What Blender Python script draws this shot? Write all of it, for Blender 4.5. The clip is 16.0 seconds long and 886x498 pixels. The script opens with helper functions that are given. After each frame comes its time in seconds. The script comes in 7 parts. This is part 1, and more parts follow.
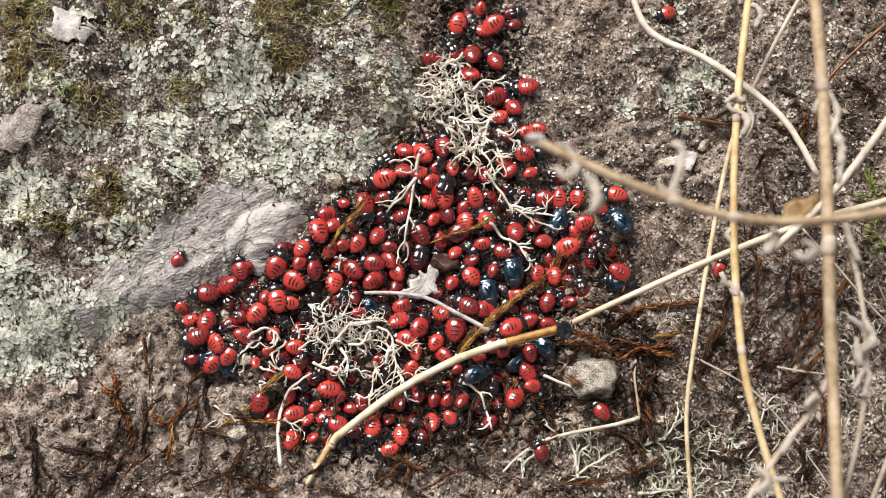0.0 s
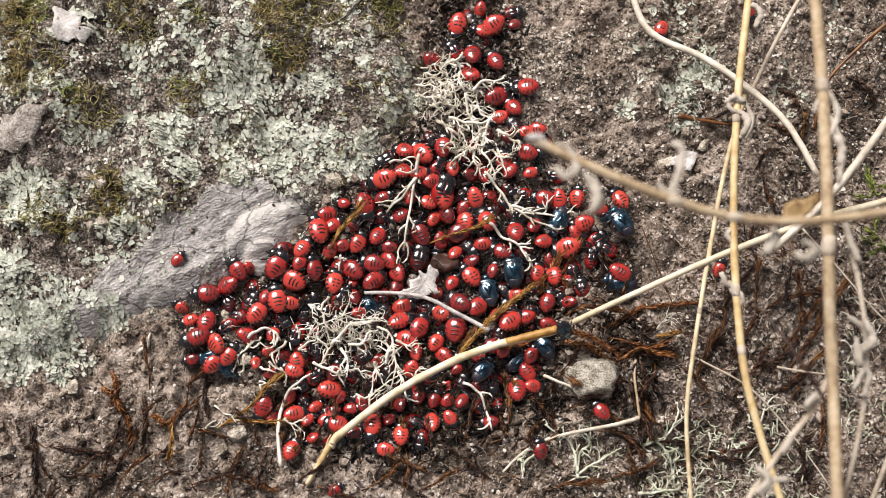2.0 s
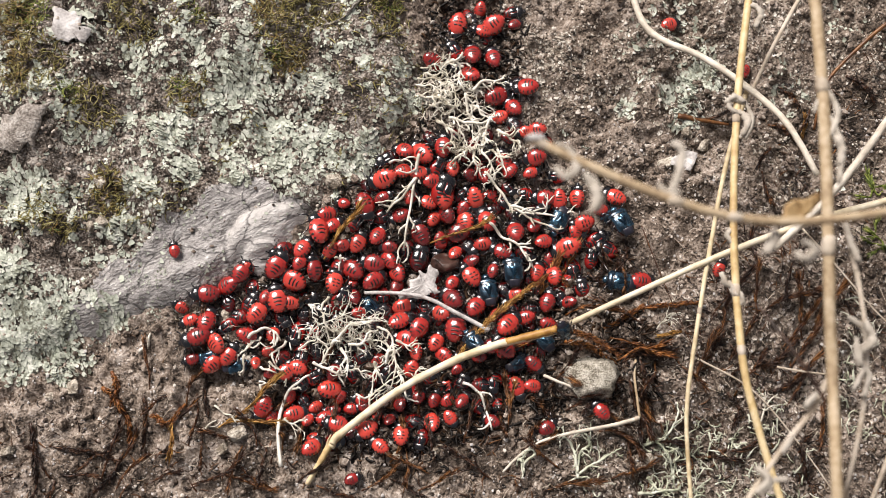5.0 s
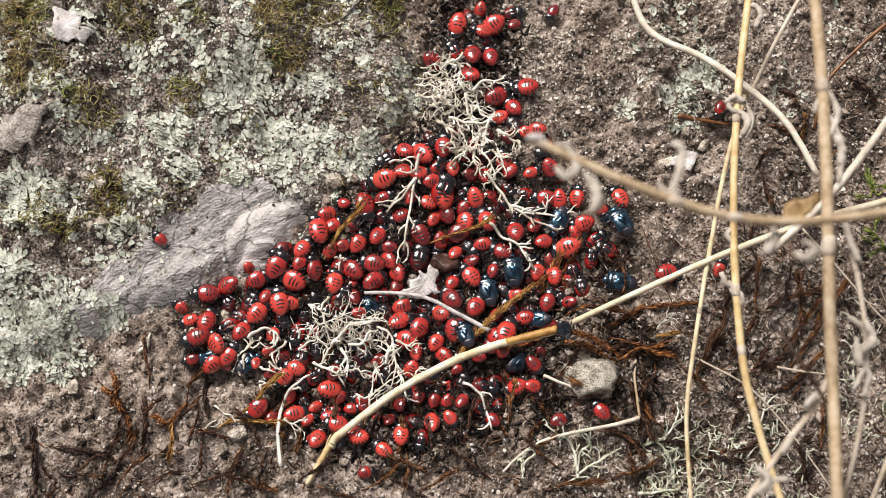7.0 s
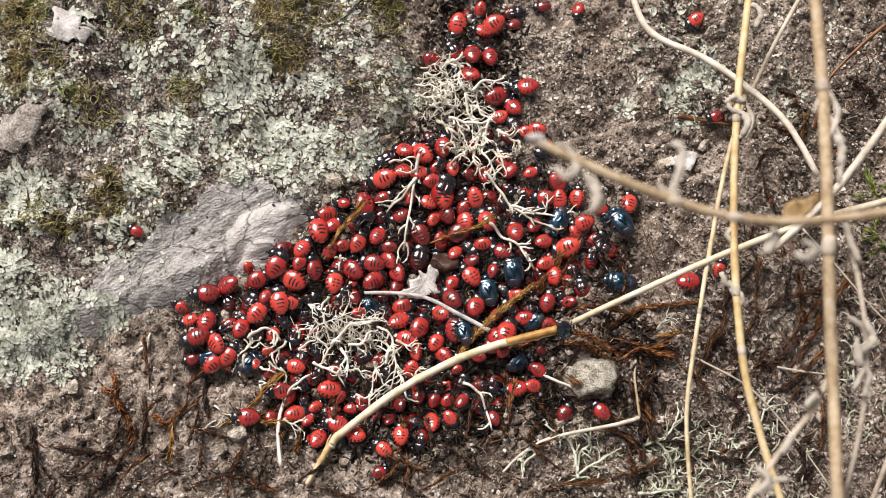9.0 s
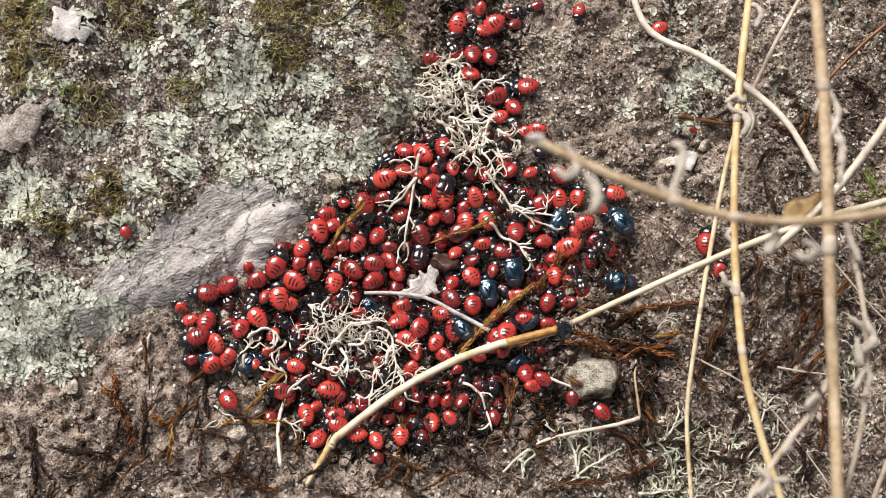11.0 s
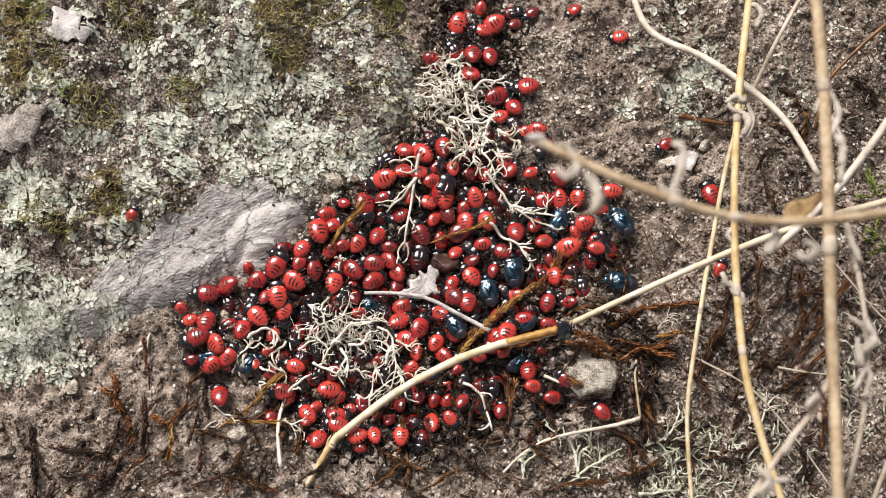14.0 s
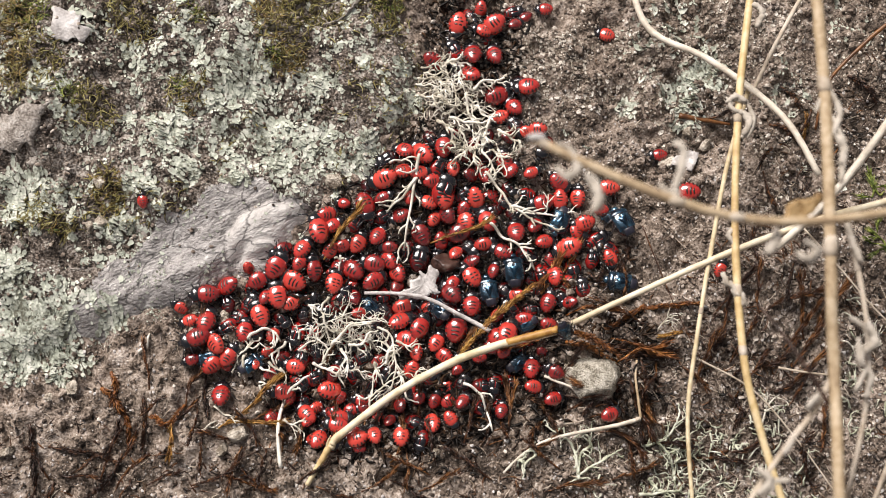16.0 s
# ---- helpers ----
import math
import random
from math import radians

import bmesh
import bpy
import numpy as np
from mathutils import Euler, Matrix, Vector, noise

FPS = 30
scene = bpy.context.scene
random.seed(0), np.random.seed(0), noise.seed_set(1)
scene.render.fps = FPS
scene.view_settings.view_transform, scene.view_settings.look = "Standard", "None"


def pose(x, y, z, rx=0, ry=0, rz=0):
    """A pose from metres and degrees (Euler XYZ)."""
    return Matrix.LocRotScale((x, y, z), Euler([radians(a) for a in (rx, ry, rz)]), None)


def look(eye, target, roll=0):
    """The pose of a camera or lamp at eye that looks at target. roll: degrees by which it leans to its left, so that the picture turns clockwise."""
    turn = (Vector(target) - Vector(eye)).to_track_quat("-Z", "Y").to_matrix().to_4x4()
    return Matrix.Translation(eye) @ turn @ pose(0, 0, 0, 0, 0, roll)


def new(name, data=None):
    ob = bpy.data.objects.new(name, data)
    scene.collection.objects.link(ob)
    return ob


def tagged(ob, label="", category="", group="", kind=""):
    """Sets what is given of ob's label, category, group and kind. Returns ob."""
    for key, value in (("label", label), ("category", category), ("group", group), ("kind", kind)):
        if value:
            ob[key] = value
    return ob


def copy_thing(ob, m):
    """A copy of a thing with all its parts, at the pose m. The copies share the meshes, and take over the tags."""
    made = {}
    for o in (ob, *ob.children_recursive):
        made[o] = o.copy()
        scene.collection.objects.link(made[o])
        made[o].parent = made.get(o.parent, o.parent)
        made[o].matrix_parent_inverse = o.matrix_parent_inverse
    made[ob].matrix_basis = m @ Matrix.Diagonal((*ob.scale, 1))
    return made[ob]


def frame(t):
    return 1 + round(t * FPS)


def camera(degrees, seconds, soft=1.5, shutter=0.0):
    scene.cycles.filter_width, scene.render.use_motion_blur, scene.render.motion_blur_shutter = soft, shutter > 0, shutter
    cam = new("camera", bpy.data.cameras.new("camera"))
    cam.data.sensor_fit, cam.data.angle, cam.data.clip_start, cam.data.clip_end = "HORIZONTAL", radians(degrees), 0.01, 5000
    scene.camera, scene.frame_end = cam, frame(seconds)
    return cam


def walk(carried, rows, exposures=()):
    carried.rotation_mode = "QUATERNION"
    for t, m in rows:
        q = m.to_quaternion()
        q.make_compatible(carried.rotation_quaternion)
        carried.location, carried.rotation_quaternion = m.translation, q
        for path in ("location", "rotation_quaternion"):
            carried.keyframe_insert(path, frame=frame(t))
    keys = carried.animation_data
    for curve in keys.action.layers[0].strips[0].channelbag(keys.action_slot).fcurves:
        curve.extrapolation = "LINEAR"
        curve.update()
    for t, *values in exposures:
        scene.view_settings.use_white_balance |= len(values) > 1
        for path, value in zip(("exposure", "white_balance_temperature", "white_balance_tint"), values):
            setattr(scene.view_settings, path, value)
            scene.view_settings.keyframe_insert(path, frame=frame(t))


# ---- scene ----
# All building is done in millimetres; MM turns them into metres.
MM = 0.001
cam = camera(40, 16.0, soft=0.65)
EYE, AIM = Vector((0, -141.6, 266.3)) * MM, Vector((0, 0, 0))
# A very slow creep forwards in the second half.
CREEP = (Vector((-26, 13, 4)) * MM - EYE) * 0.0033
GAZE = look(EYE, AIM)
walk(cam, [(0, GAZE), (8.0, GAZE), (11.5, Matrix.Translation(CREEP * 0.4) @ GAZE), (14.0, Matrix.Translation(CREEP * 0.55) @ GAZE),
           (15.0, Matrix.Translation(CREEP) @ GAZE), (16.0, Matrix.Translation(CREEP) @ GAZE)],
     exposures=[(0, 0.40, 6900, 15), (16.0, 0.40, 6900, 15)])
cam.data.dof.use_dof = True
cam.data.dof.focus_distance = 0.300
cam.data.dof.aperture_fstop = 10

# ---- light: bright overcast sky ----
world = bpy.data.worlds.new("sky")
scene.world = world
world.use_nodes = True
sky = world.node_tree.nodes.new("ShaderNodeTexSky")
sky.sky_type, sky.sun_disc = "NISHITA", False
sky.sun_elevation, sky.sun_rotation = radians(72), radians(-40)
sky.air_density, sky.dust_density = 1.0, 3.0
veil = world.node_tree.nodes.new("ShaderNodeHueSaturation")
veil.inputs["Saturation"].default_value = 0.4
world.node_tree.links.new(sky.outputs[0], veil.inputs["Color"])
world.node_tree.links.new(veil.outputs[0], world.node_tree.nodes["Background"].inputs[0])
world.node_tree.nodes["Background"].inputs[1].default_value = 0.038
sun = new("sun", bpy.data.lights.new("sun", "SUN"))
sun.data.energy, sun.data.angle, sun.data.color = 4.2, radians(32), (1.0, 0.97, 0.93)
sun.matrix_world = look((-0.36, 0.36, 0.86), (0, 0, 0))


# ---- materials ----
def bank(x, y):
    """The broad slope of the bank."""
    return 110 * np.tanh(0.30 * np.asarray(y, float) / 110) + 0 * np.asarray(x, float)


def mat(name, stops, rough=0.8, metal=0.0, size=2.0, bump=0.3, fine=0.35, island=0.0, each=0.0, coat=0.0, spec=0.5, grain=None, patch=None, broad=None, glaze=1.5, cracks=None):
    """A procedural surface. stops: colours (position, r, g, b) of a ramp over noise of that size in mm; fine: grain five times finer;
    island, each: how far pieces of one mesh, or objects, differ in lightness; patch: (x, y, half length, half width, turn, colour) of a
    paler worn spot, in mm; broad: (size, amount) of slow changes over the surface; glaze: the coat's index of refraction;
    cracks: (size, width, turn, stretch) of a net of dark cracks."""
    m = bpy.data.materials.new(name)
    m.use_nodes = True
    nodes, link = m.node_tree.nodes, m.node_tree.links.new
    bsdf = nodes["Principled BSDF"]
    geo = nodes.new("ShaderNodeTexCoord")
    big, small = nodes.new("ShaderNodeTexNoise"), nodes.new("ShaderNodeTexNoise")
    for n, k, d in ((big, 1.0, 4.0), (small, 5.0, 3.0)):
        n.inputs["Scale"].default_value, n.inputs["Detail"].default_value = 1000.0 / size * k, d
        if grain:
            turn = nodes.new("ShaderNodeMapping")
            turn.vector_type = "TEXTURE"
            turn.inputs["Rotation"].default_value, turn.inputs["Scale"].default_value = (0, 0, radians(grain[0])), (grain[1], 1, 1)
            link(geo.outputs["Object"], turn.inputs["Vector"])
            link(turn.outputs[0], n.inputs["Vector"])
        else:
            link(geo.outputs["Object"], n.inputs["Vector"])
    add = nodes.new("ShaderNodeMath")
    add.operation = "MULTIPLY_ADD"
    cut = nodes.new("ShaderNodeMath")
    cut.operation = "SUBTRACT"
    link(small.outputs["Fac"], cut.inputs[0])
    cut.inputs[1].default_value = 0.5
    link(cut.outputs[0], add.inputs[0])
    add.inputs[1].default_value = fine
    link(big.outputs["Fac"], add.inputs[2])
    value = add.outputs[0]
    if broad:
        slow = nodes.new("ShaderNodeTexNoise")
        slow.inputs["Scale"].default_value, slow.inputs["Detail"].default_value = 1000.0 / broad[0], 2.0
        link(geo.outputs["Object"], slow.inputs["Vector"])
        lower = nodes.new("ShaderNodeMath")
        lower.operation = "SUBTRACT"
        link(slow.outputs["Fac"], lower.inputs[0])
        lower.inputs[1].default_value = 0.5
        tilt = nodes.new("ShaderNodeMath")
        tilt.operation = "MULTIPLY_ADD"
        link(lower.outputs[0], tilt.inputs[0])
        tilt.inputs[1].default_value = broad[1]
        link(value, tilt.inputs[2])
        value = tilt.outputs[0]
    for amount, source in ((island, "geo"), (each, "ob")):
        if amount:
            src = nodes.new("ShaderNodeNewGeometry" if source == "geo" else "ShaderNodeObjectInfo")
            mul = nodes.new("ShaderNodeMath")
            mul.operation = "MULTIPLY_ADD"
            off = nodes.new("ShaderNodeMath")
            off.operation = "SUBTRACT"
            link(src.outputs["Random Per Island" if source == "geo" else "Random"], off.inputs[0])
            off.inputs[1].default_value = 0.5
            link(off.outputs[0], mul.inputs[0])
            mul.inputs[1].default_value = amount
            link(value, mul.inputs[2])
            value = mul.outputs[0]
    ramp = nodes.new("ShaderNodeValToRGB")
    while len(ramp.color_ramp.elements) < len(stops):
        ramp.color_ramp.elements.new(0.5)
    for e, (p, r, g, b) in zip(ramp.color_ramp.elements, stops):
        e.position, e.color = p, (r, g, b, 1)
    link(value, ramp.inputs[0])
    colour = ramp.outputs[0]
    if patch:
        px, py, lx, ly, turn, tone = patch
        spot = nodes.new("ShaderNodeMapping")
        spot.vector_type = "TEXTURE"
        spot.inputs["Location"].default_value = (px * MM, py * MM, bank(px, py) * MM)
        spot.inputs["Rotation"].default_value, spot.inputs["Scale"].default_value = (0, 0, radians(turn)), (lx * MM, ly * MM, 0.05)
        link(geo.outputs["Object"], spot.inputs["Vector"])
        ball = nodes.new("ShaderNodeTexGradient")
        ball.gradient_type = "SPHERICAL"
        link(spot.outputs[0], ball.inputs["Vector"])
        wavy = nodes.new("ShaderNodeMath")
        wavy.operation = "MULTIPLY_ADD"
        link(cut.outputs[0], wavy.inputs[0])
        wavy.inputs[1].default_value = 0.5
        link(ball.outputs["Fac"], wavy.inputs[2])
        rim = nodes.new("ShaderNodeMapRange")
        rim.inputs["From Min"].default_value, rim.inputs["From Max"].default_value = 0.1, 0.3
        link(wavy.outputs[0], rim.inputs["Value"])
        mix = nodes.new("ShaderNodeMix")
        mix.data_type = "RGBA"
        soft = nodes.new("ShaderNodeMix")
        soft.data_type = "RGBA"
        soft.inputs["Factor"].default_value = 0.45
        soft.inputs[6].default_value = (*tone, 1)
        link(ramp.outputs[0], soft.inputs[7])
        link(rim.outputs[0], mix.inputs["Factor"])
        link(ramp.outputs[0], mix.inputs[6])
        link(soft.outputs[2], mix.inputs[7])
        colour = mix.outputs[2]
    if cracks:
        bend = nodes.new("ShaderNodeMix")
        bend.data_type, bend.blend_type = "RGBA", "LINEAR_LIGHT"
        bend.inputs["Factor"].default_value = 0.0016
        link(geo.outputs["Object"], bend.inputs[6])
        link(big.outputs["Color"], bend.inputs[7])
        lie = nodes.new("ShaderNodeMapping")
        lie.vector_type = "TEXTURE"
        lie.inputs["Rotation"].default_value, lie.inputs["Scale"].default_value = (0, 0, radians(cracks[2])), (cracks[3], 1, 2)
        link(bend.outputs[2], lie.inputs["Vector"])
        net = nodes.new("ShaderNodeTexVoronoi")
        net.feature = "DISTANCE_TO_EDGE"
        net.inputs["Scale"].default_value = 1000.0 / cracks[0]
        link(lie.outputs[0], net.inputs["Vector"])
        line = nodes.new("ShaderNodeMapRange")
        line.inputs["From Min"].default_value, line.inputs["From Max"].default_value = 0.0, cracks[1]
        line.inputs["To Min"].default_value = 0.25
        link(net.outputs["Distance"], line.inputs["Value"])
        dim = nodes.new("ShaderNodeMix")
        dim.data_type, dim.blend_type = "RGBA", "MULTIPLY"
        dim.inputs["Factor"].default_value = 1.0
        link(colour, dim.inputs[6])
        link(line.outputs[0], dim.inputs[7])
        colour = dim.outputs[2]
    link(colour, bsdf.inputs["Base Color"])
    bsdf.inputs["Roughness"].default_value, bsdf.inputs["Metallic"].default_value = rough, metal
    bsdf.inputs["Coat Weight"].default_value, bsdf.inputs["Coat Roughness"].default_value = coat, 0.1
    bsdf.inputs["Specular IOR Level"].default_value, bsdf.inputs["Coat IOR"].default_value = spec, glaze
    if bump:
        b = nodes.new("ShaderNodeBump")
        b.inputs["Strength"].default_value, b.inputs["Distance"].default_value = bump, 0.0006
        link(add.outputs[0], b.inputs["Height"])
        link(b.outputs[0], bsdf.inputs["Normal"])
    return m


SOIL = mat("soil", [(0.2, 0.02, 0.014, 0.010), (0.38, 0.11, 0.083, 0.064), (0.53, 0.24, 0.193, 0.156), (0.70, 0.40, 0.34, 0.295), (0.85, 0.56, 0.50, 0.45)], 0.9, size=3.0, bump=1.0, fine=0.9, broad=(22, 0.7))
GRIT = mat("grit", [(0.0, 0.03, 0.022, 0.017), (0.35, 0.125, 0.094, 0.073), (0.62, 0.25, 0.20, 0.162), (0.85, 0.40, 0.345, 0.295), (1.0, 0.70, 0.65, 0.59)], 0.75, size=1.2, island=0.9, bump=0.6)
ROCKFACE = mat("rock", [(0.2, 0.012, 0.009, 0.007), (0.40, 0.075, 0.058, 0.046), (0.56, 0.20, 0.168, 0.142), (0.75, 0.46, 0.425, 0.385)], 0.9, size=3.0, bump=1.0, fine=1.1, broad=(20, 0.7), cracks=(4.0, 0.05, 10, 1.3))
BARE = mat("bare_grey_rock", [(0.2, 0.13, 0.12, 0.115), (0.36, 0.33, 0.315, 0.305), (0.395, 0.14, 0.13, 0.125), (0.43, 0.38, 0.36, 0.355), (0.485, 0.46, 0.445, 0.44), (0.50, 0.15, 0.14, 0.135), (0.515, 0.46, 0.44, 0.43), (0.60, 0.33, 0.315, 0.305), (0.85, 0.68, 0.67, 0.66)], 0.6, size=2.8, bump=0.75, fine=1.1, grain=(28, 1.8), patch=(-42.4, 1.6, 14, 9, 15, (0.62, 0.60, 0.58)), cracks=(6.5, 0.03, 25, 2.2))
# Litter colour taken down to near black, standing in for shade between the bugs.
DARK = mat("gap_shade_litter", [(0.1, 0.002, 0.0015, 0.0015), (0.55, 0.008, 0.0055, 0.004), (0.95, 0.06, 0.03, 0.014)], 0.5, size=3, island=0.8, bump=0.2, spec=0.22)
HUSKBARK = mat("grey_bark", [(0.3, 0.14, 0.12, 0.105), (0.5, 0.31, 0.28, 0.25), (0.75, 0.52, 0.49, 0.46)], 0.9, size=3, bump=0.9, fine=0.9)
LICHEN = mat("pale_green_lichen", [(0.1, 0.17, 0.18, 0.135), (0.4, 0.37, 0.40, 0.335), (0.62, 0.55, 0.59, 0.505), (0.92, 0.80, 0.83, 0.755)], 0.9, size=9, island=0.55, bump=0.7, fine=0.6)
LOBED = mat("mint_and_cream_lichen", [(0.25, 0.16, 0.162, 0.122), (0.4, 0.36, 0.39, 0.325), (0.52, 0.54, 0.58, 0.50), (0.66, 0.69, 0.715, 0.635), (0.85, 0.82, 0.82, 0.75)], 0.9, size=5, island=0.3, bump=0.7, fine=0.6)
CREAM = mat("cream_lichen", [(0.15, 0.15, 0.12, 0.09), (0.45, 0.33, 0.29, 0.24), (0.7, 0.52, 0.48, 0.42), (0.95, 0.80, 0.77, 0.71)], 0.9, size=1.2, island=0.8, bump=0.6)
THREAD = mat("thread_lichen", [(0.25, 0.40, 0.37, 0.29), (0.45, 0.70, 0.67, 0.58), (0.75, 0.86, 0.84, 0.78)], 0.8, size=2.5, bump=0.3, each=0.3)
MOSS = mat("olive_moss", [(0.1, 0.045, 0.036, 0.013), (0.4, 0.15, 0.125, 0.038), (0.6, 0.27, 0.235, 0.07), (0.9, 0.44, 0.40, 0.18)], 0.8, size=2, island=0.8, bump=0.2)
GREEN = mat("green_moss", [(0.2, 0.05, 0.075, 0.015), (0.5, 0.15, 0.20, 0.035), (0.8, 0.30, 0.34, 0.07)], 0.7, size=2, island=0.5, bump=0.2)
BROWN = mat("brown_moss", [(0.1, 0.012, 0.006, 0.0045), (0.40, 0.038, 0.015, 0.008), (0.66, 0.10, 0.038, 0.012), (0.95, 0.26, 0.11, 0.032)], 0.42, size=3, island=0.6, each=0.5, bump=0.2)
UMBER = mat("dark_brown_moss", [(0.1, 0.008, 0.005, 0.004), (0.45, 0.03, 0.013, 0.008), (0.7, 0.075, 0.03, 0.012), (0.95, 0.20, 0.085, 0.028)], 0.45, size=3, island=0.6, each=0.3, bump=0.2)
TAN = mat("cream_thread_lichen", [(0.25, 0.36, 0.33, 0.25), (0.45, 0.68, 0.645, 0.55), (0.75, 0.85, 0.825, 0.75)], 0.85, size=2.5, bump=0.4, each=0.3)
GOLD = mat("golden_moss", [(0.1, 0.10, 0.04, 0.01), (0.45, 0.30, 0.14, 0.028), (0.8, 0.56, 0.33, 0.09)], 0.5, size=3, island=0.6, bump=0.2)
CRIMSON = mat("dark_red_cuticle", [(0.2, 0.05, 0.003, 0.003), (0.5, 0.17, 0.008, 0.007), (0.8, 0.36, 0.015, 0.012)], 0.22, size=3, each=0.8, bump=0.1, coat=0.8)
TAWNYMOSS = mat("tawny_moss", [(0.1, 0.045, 0.028, 0.010), (0.45, 0.18, 0.12, 0.038), (0.7, 0.32, 0.22, 0.07), (0.95, 0.48, 0.38, 0.17)], 0.8, size=3, island=0.8, bump=0.2)
RUST = mat("rusty_moss", [(0.1, 0.03, 0.010, 0.004), (0.45, 0.17, 0.055, 0.012), (0.75, 0.34, 0.13, 0.03), (0.95, 0.52, 0.25, 0.07)], 0.5, size=3, island=0.7, bump=0.2)
MINT = mat("grey_green_thread_lichen", [(0.25, 0.26, 0.28, 0.19), (0.45, 0.50, 0.53, 0.41), (0.75, 0.72, 0.74, 0.64)], 0.85, size=2.5, bump=0.3, each=0.3)
LITTER = mat("dark_litter", [(0.1, 0.006, 0.004, 0.003), (0.5, 0.036, 0.02, 0.012), (0.72, 0.13, 0.075, 0.04), (0.93, 0.50, 0.44, 0.36)], 0.5, size=3, island=0.9, bump=0.2)
STRAW = mat("straw", [(0.25, 0.44, 0.34, 0.19), (0.45, 0.65, 0.55, 0.36), (0.6, 0.76, 0.68, 0.50), (0.8, 0.84, 0.78, 0.63)], 0.55, size=9, bump=0.25, fine=0.5, each=0.12)
PALESTRAW = mat("pale_straw", [(0.25, 0.45, 0.36, 0.22), (0.45, 0.66, 0.57, 0.40), (0.6, 0.76, 0.69, 0.53), (0.8, 0.84, 0.79, 0.66)], 0.5, size=9, bump=0.25, fine=0.5)
AMBER = mat("amber_straw", [(0.25, 0.38, 0.24, 0.10), (0.45, 0.60, 0.45, 0.22), (0.6, 0.70, 0.57, 0.34), (0.8, 0.79, 0.69, 0.49)], 0.55, size=9, bump=0.25, fine=0.5)
TANSTRAW = mat("tan_weathered_straw", [(0.25, 0.24, 0.165, 0.095), (0.5, 0.44, 0.335, 0.21), (0.8, 0.62, 0.52, 0.38)], 0.65, size=6, bump=0.3, fine=0.6)
BONE = mat("bleached_straw", [(0.25, 0.42, 0.37, 0.30), (0.5, 0.64, 0.585, 0.49), (0.8, 0.80, 0.755, 0.67)], 0.65, size=6, bump=0.3, fine=0.5)
GREYSTRAW = mat("weathered_straw", [(0.25, 0.28, 0.22, 0.16), (0.5, 0.50, 0.43, 0.34), (0.8, 0.68, 0.62, 0.54)], 0.75, size=5, bump=0.3, each=0.15)
WOOL = mat("dry_husk", [(0.25, 0.30, 0.26, 0.21), (0.5, 0.47, 0.43, 0.37), (0.8, 0.62, 0.58, 0.52)], 0.9, size=3, bump=0.3)
PAPER = mat("papery_leaf", [(0.3, 0.20, 0.115, 0.045), (0.5, 0.42, 0.28, 0.13), (0.75, 0.62, 0.48, 0.28)], 0.7, size=4, bump=0.7, fine=0.6)
FLAKE = mat("pale_flake", [(0.3, 0.32, 0.30, 0.29), (0.55, 0.55, 0.53, 0.52), (0.8, 0.76, 0.75, 0.74)], 0.8, size=3, bump=0.6, fine=0.6)
QUARTZ = mat("crystalline_pale_stone", [(0.25, 0.13, 0.112, 0.085), (0.38, 0.30, 0.275, 0.22), (0.52, 0.47, 0.44, 0.37), (0.7, 0.66, 0.63, 0.555)], 0.6, size=1.7, bump=1.0, fine=1.1)
PEBBLE = mat("pebble", [(0.3, 0.17, 0.14, 0.105), (0.5, 0.42, 0.375, 0.31), (0.72, 0.66, 0.61, 0.53)], 0.85, size=2.0, each=0.25, bump=0.9, fine=0.9)
RED = mat("red_cuticle", [(0.1, 0.15, 0.007, 0.007), (0.45, 0.42, 0.023, 0.018), (0.85, 0.63, 0.06, 0.04)], 0.27, size=3, each=0.75, bump=0.12, coat=1.0, glaze=1.75)
BLACK = mat("black_cuticle", [(0.3, 0.003, 0.003, 0.004), (0.7, 0.011, 0.010, 0.013)], 0.18, size=1.2, bump=0.25, coat=0.8, glaze=1.75)
BAR = mat("black_marking", [(0.3, 0.008, 0.006, 0.006), (0.7, 0.02, 0.015, 0.014)], 0.4, size=1.0, bump=0.05)
# Metallic blue, brighter than INDIGO to paint the sky highlight on the back.
BLUE = mat("blue_metal_highlight", [(0.3, 0.006, 0.018, 0.034), (0.5, 0.02, 0.075, 0.13), (0.78, 0.08, 0.25, 0.38)], 0.2, metal=0.85, size=2.0, each=0.15, bump=0.2, coat=0.6)
INDIGO = mat("blue_black_cuticle", [(0.3, 0.005, 0.012, 0.022), (0.52, 0.022, 0.07, 0.115), (0.75, 0.07, 0.20, 0.30)], 0.22, metal=0.7, size=2.0, each=0.15, bump=0.2, coat=0.7, glaze=1.7)
CHESTNUT = mat("chestnut_husk", [(0.3, 0.02, 0.010, 0.008), (0.55, 0.055, 0.027, 0.02), (0.8, 0.13, 0.075, 0.058)], 0.35, size=2, bump=0.3, coat=0.4)
SKIN = mat("wing_membrane", [(0.3, 0.012, 0.012, 0.02), (0.7, 0.03, 0.03, 0.045)], 0.35, size=2, bump=0.1)


# ---- mesh helpers ----
def mesh_of(name, verts, faces, material, smooth=True):
    me = bpy.data.meshes.new(name)
    me.from_pydata((np.asarray(verts, float) * MM).tolist(), [], faces)
    me.materials.append(material)
    if smooth:
        me.shade_smooth()
    me.update()
    return me


def whole(name, verts, faces, material, label, category="", group="", kind="", smooth=True):
    return tagged(new(name, mesh_of(name, verts, faces, material, smooth)), label, category, group, kind)


def part(name, verts, faces, material, parent, label="", smooth=True):
    ob = new(name, mesh_of(name, verts, faces, material, smooth))
    ob.parent = parent
    return tagged(ob, label)


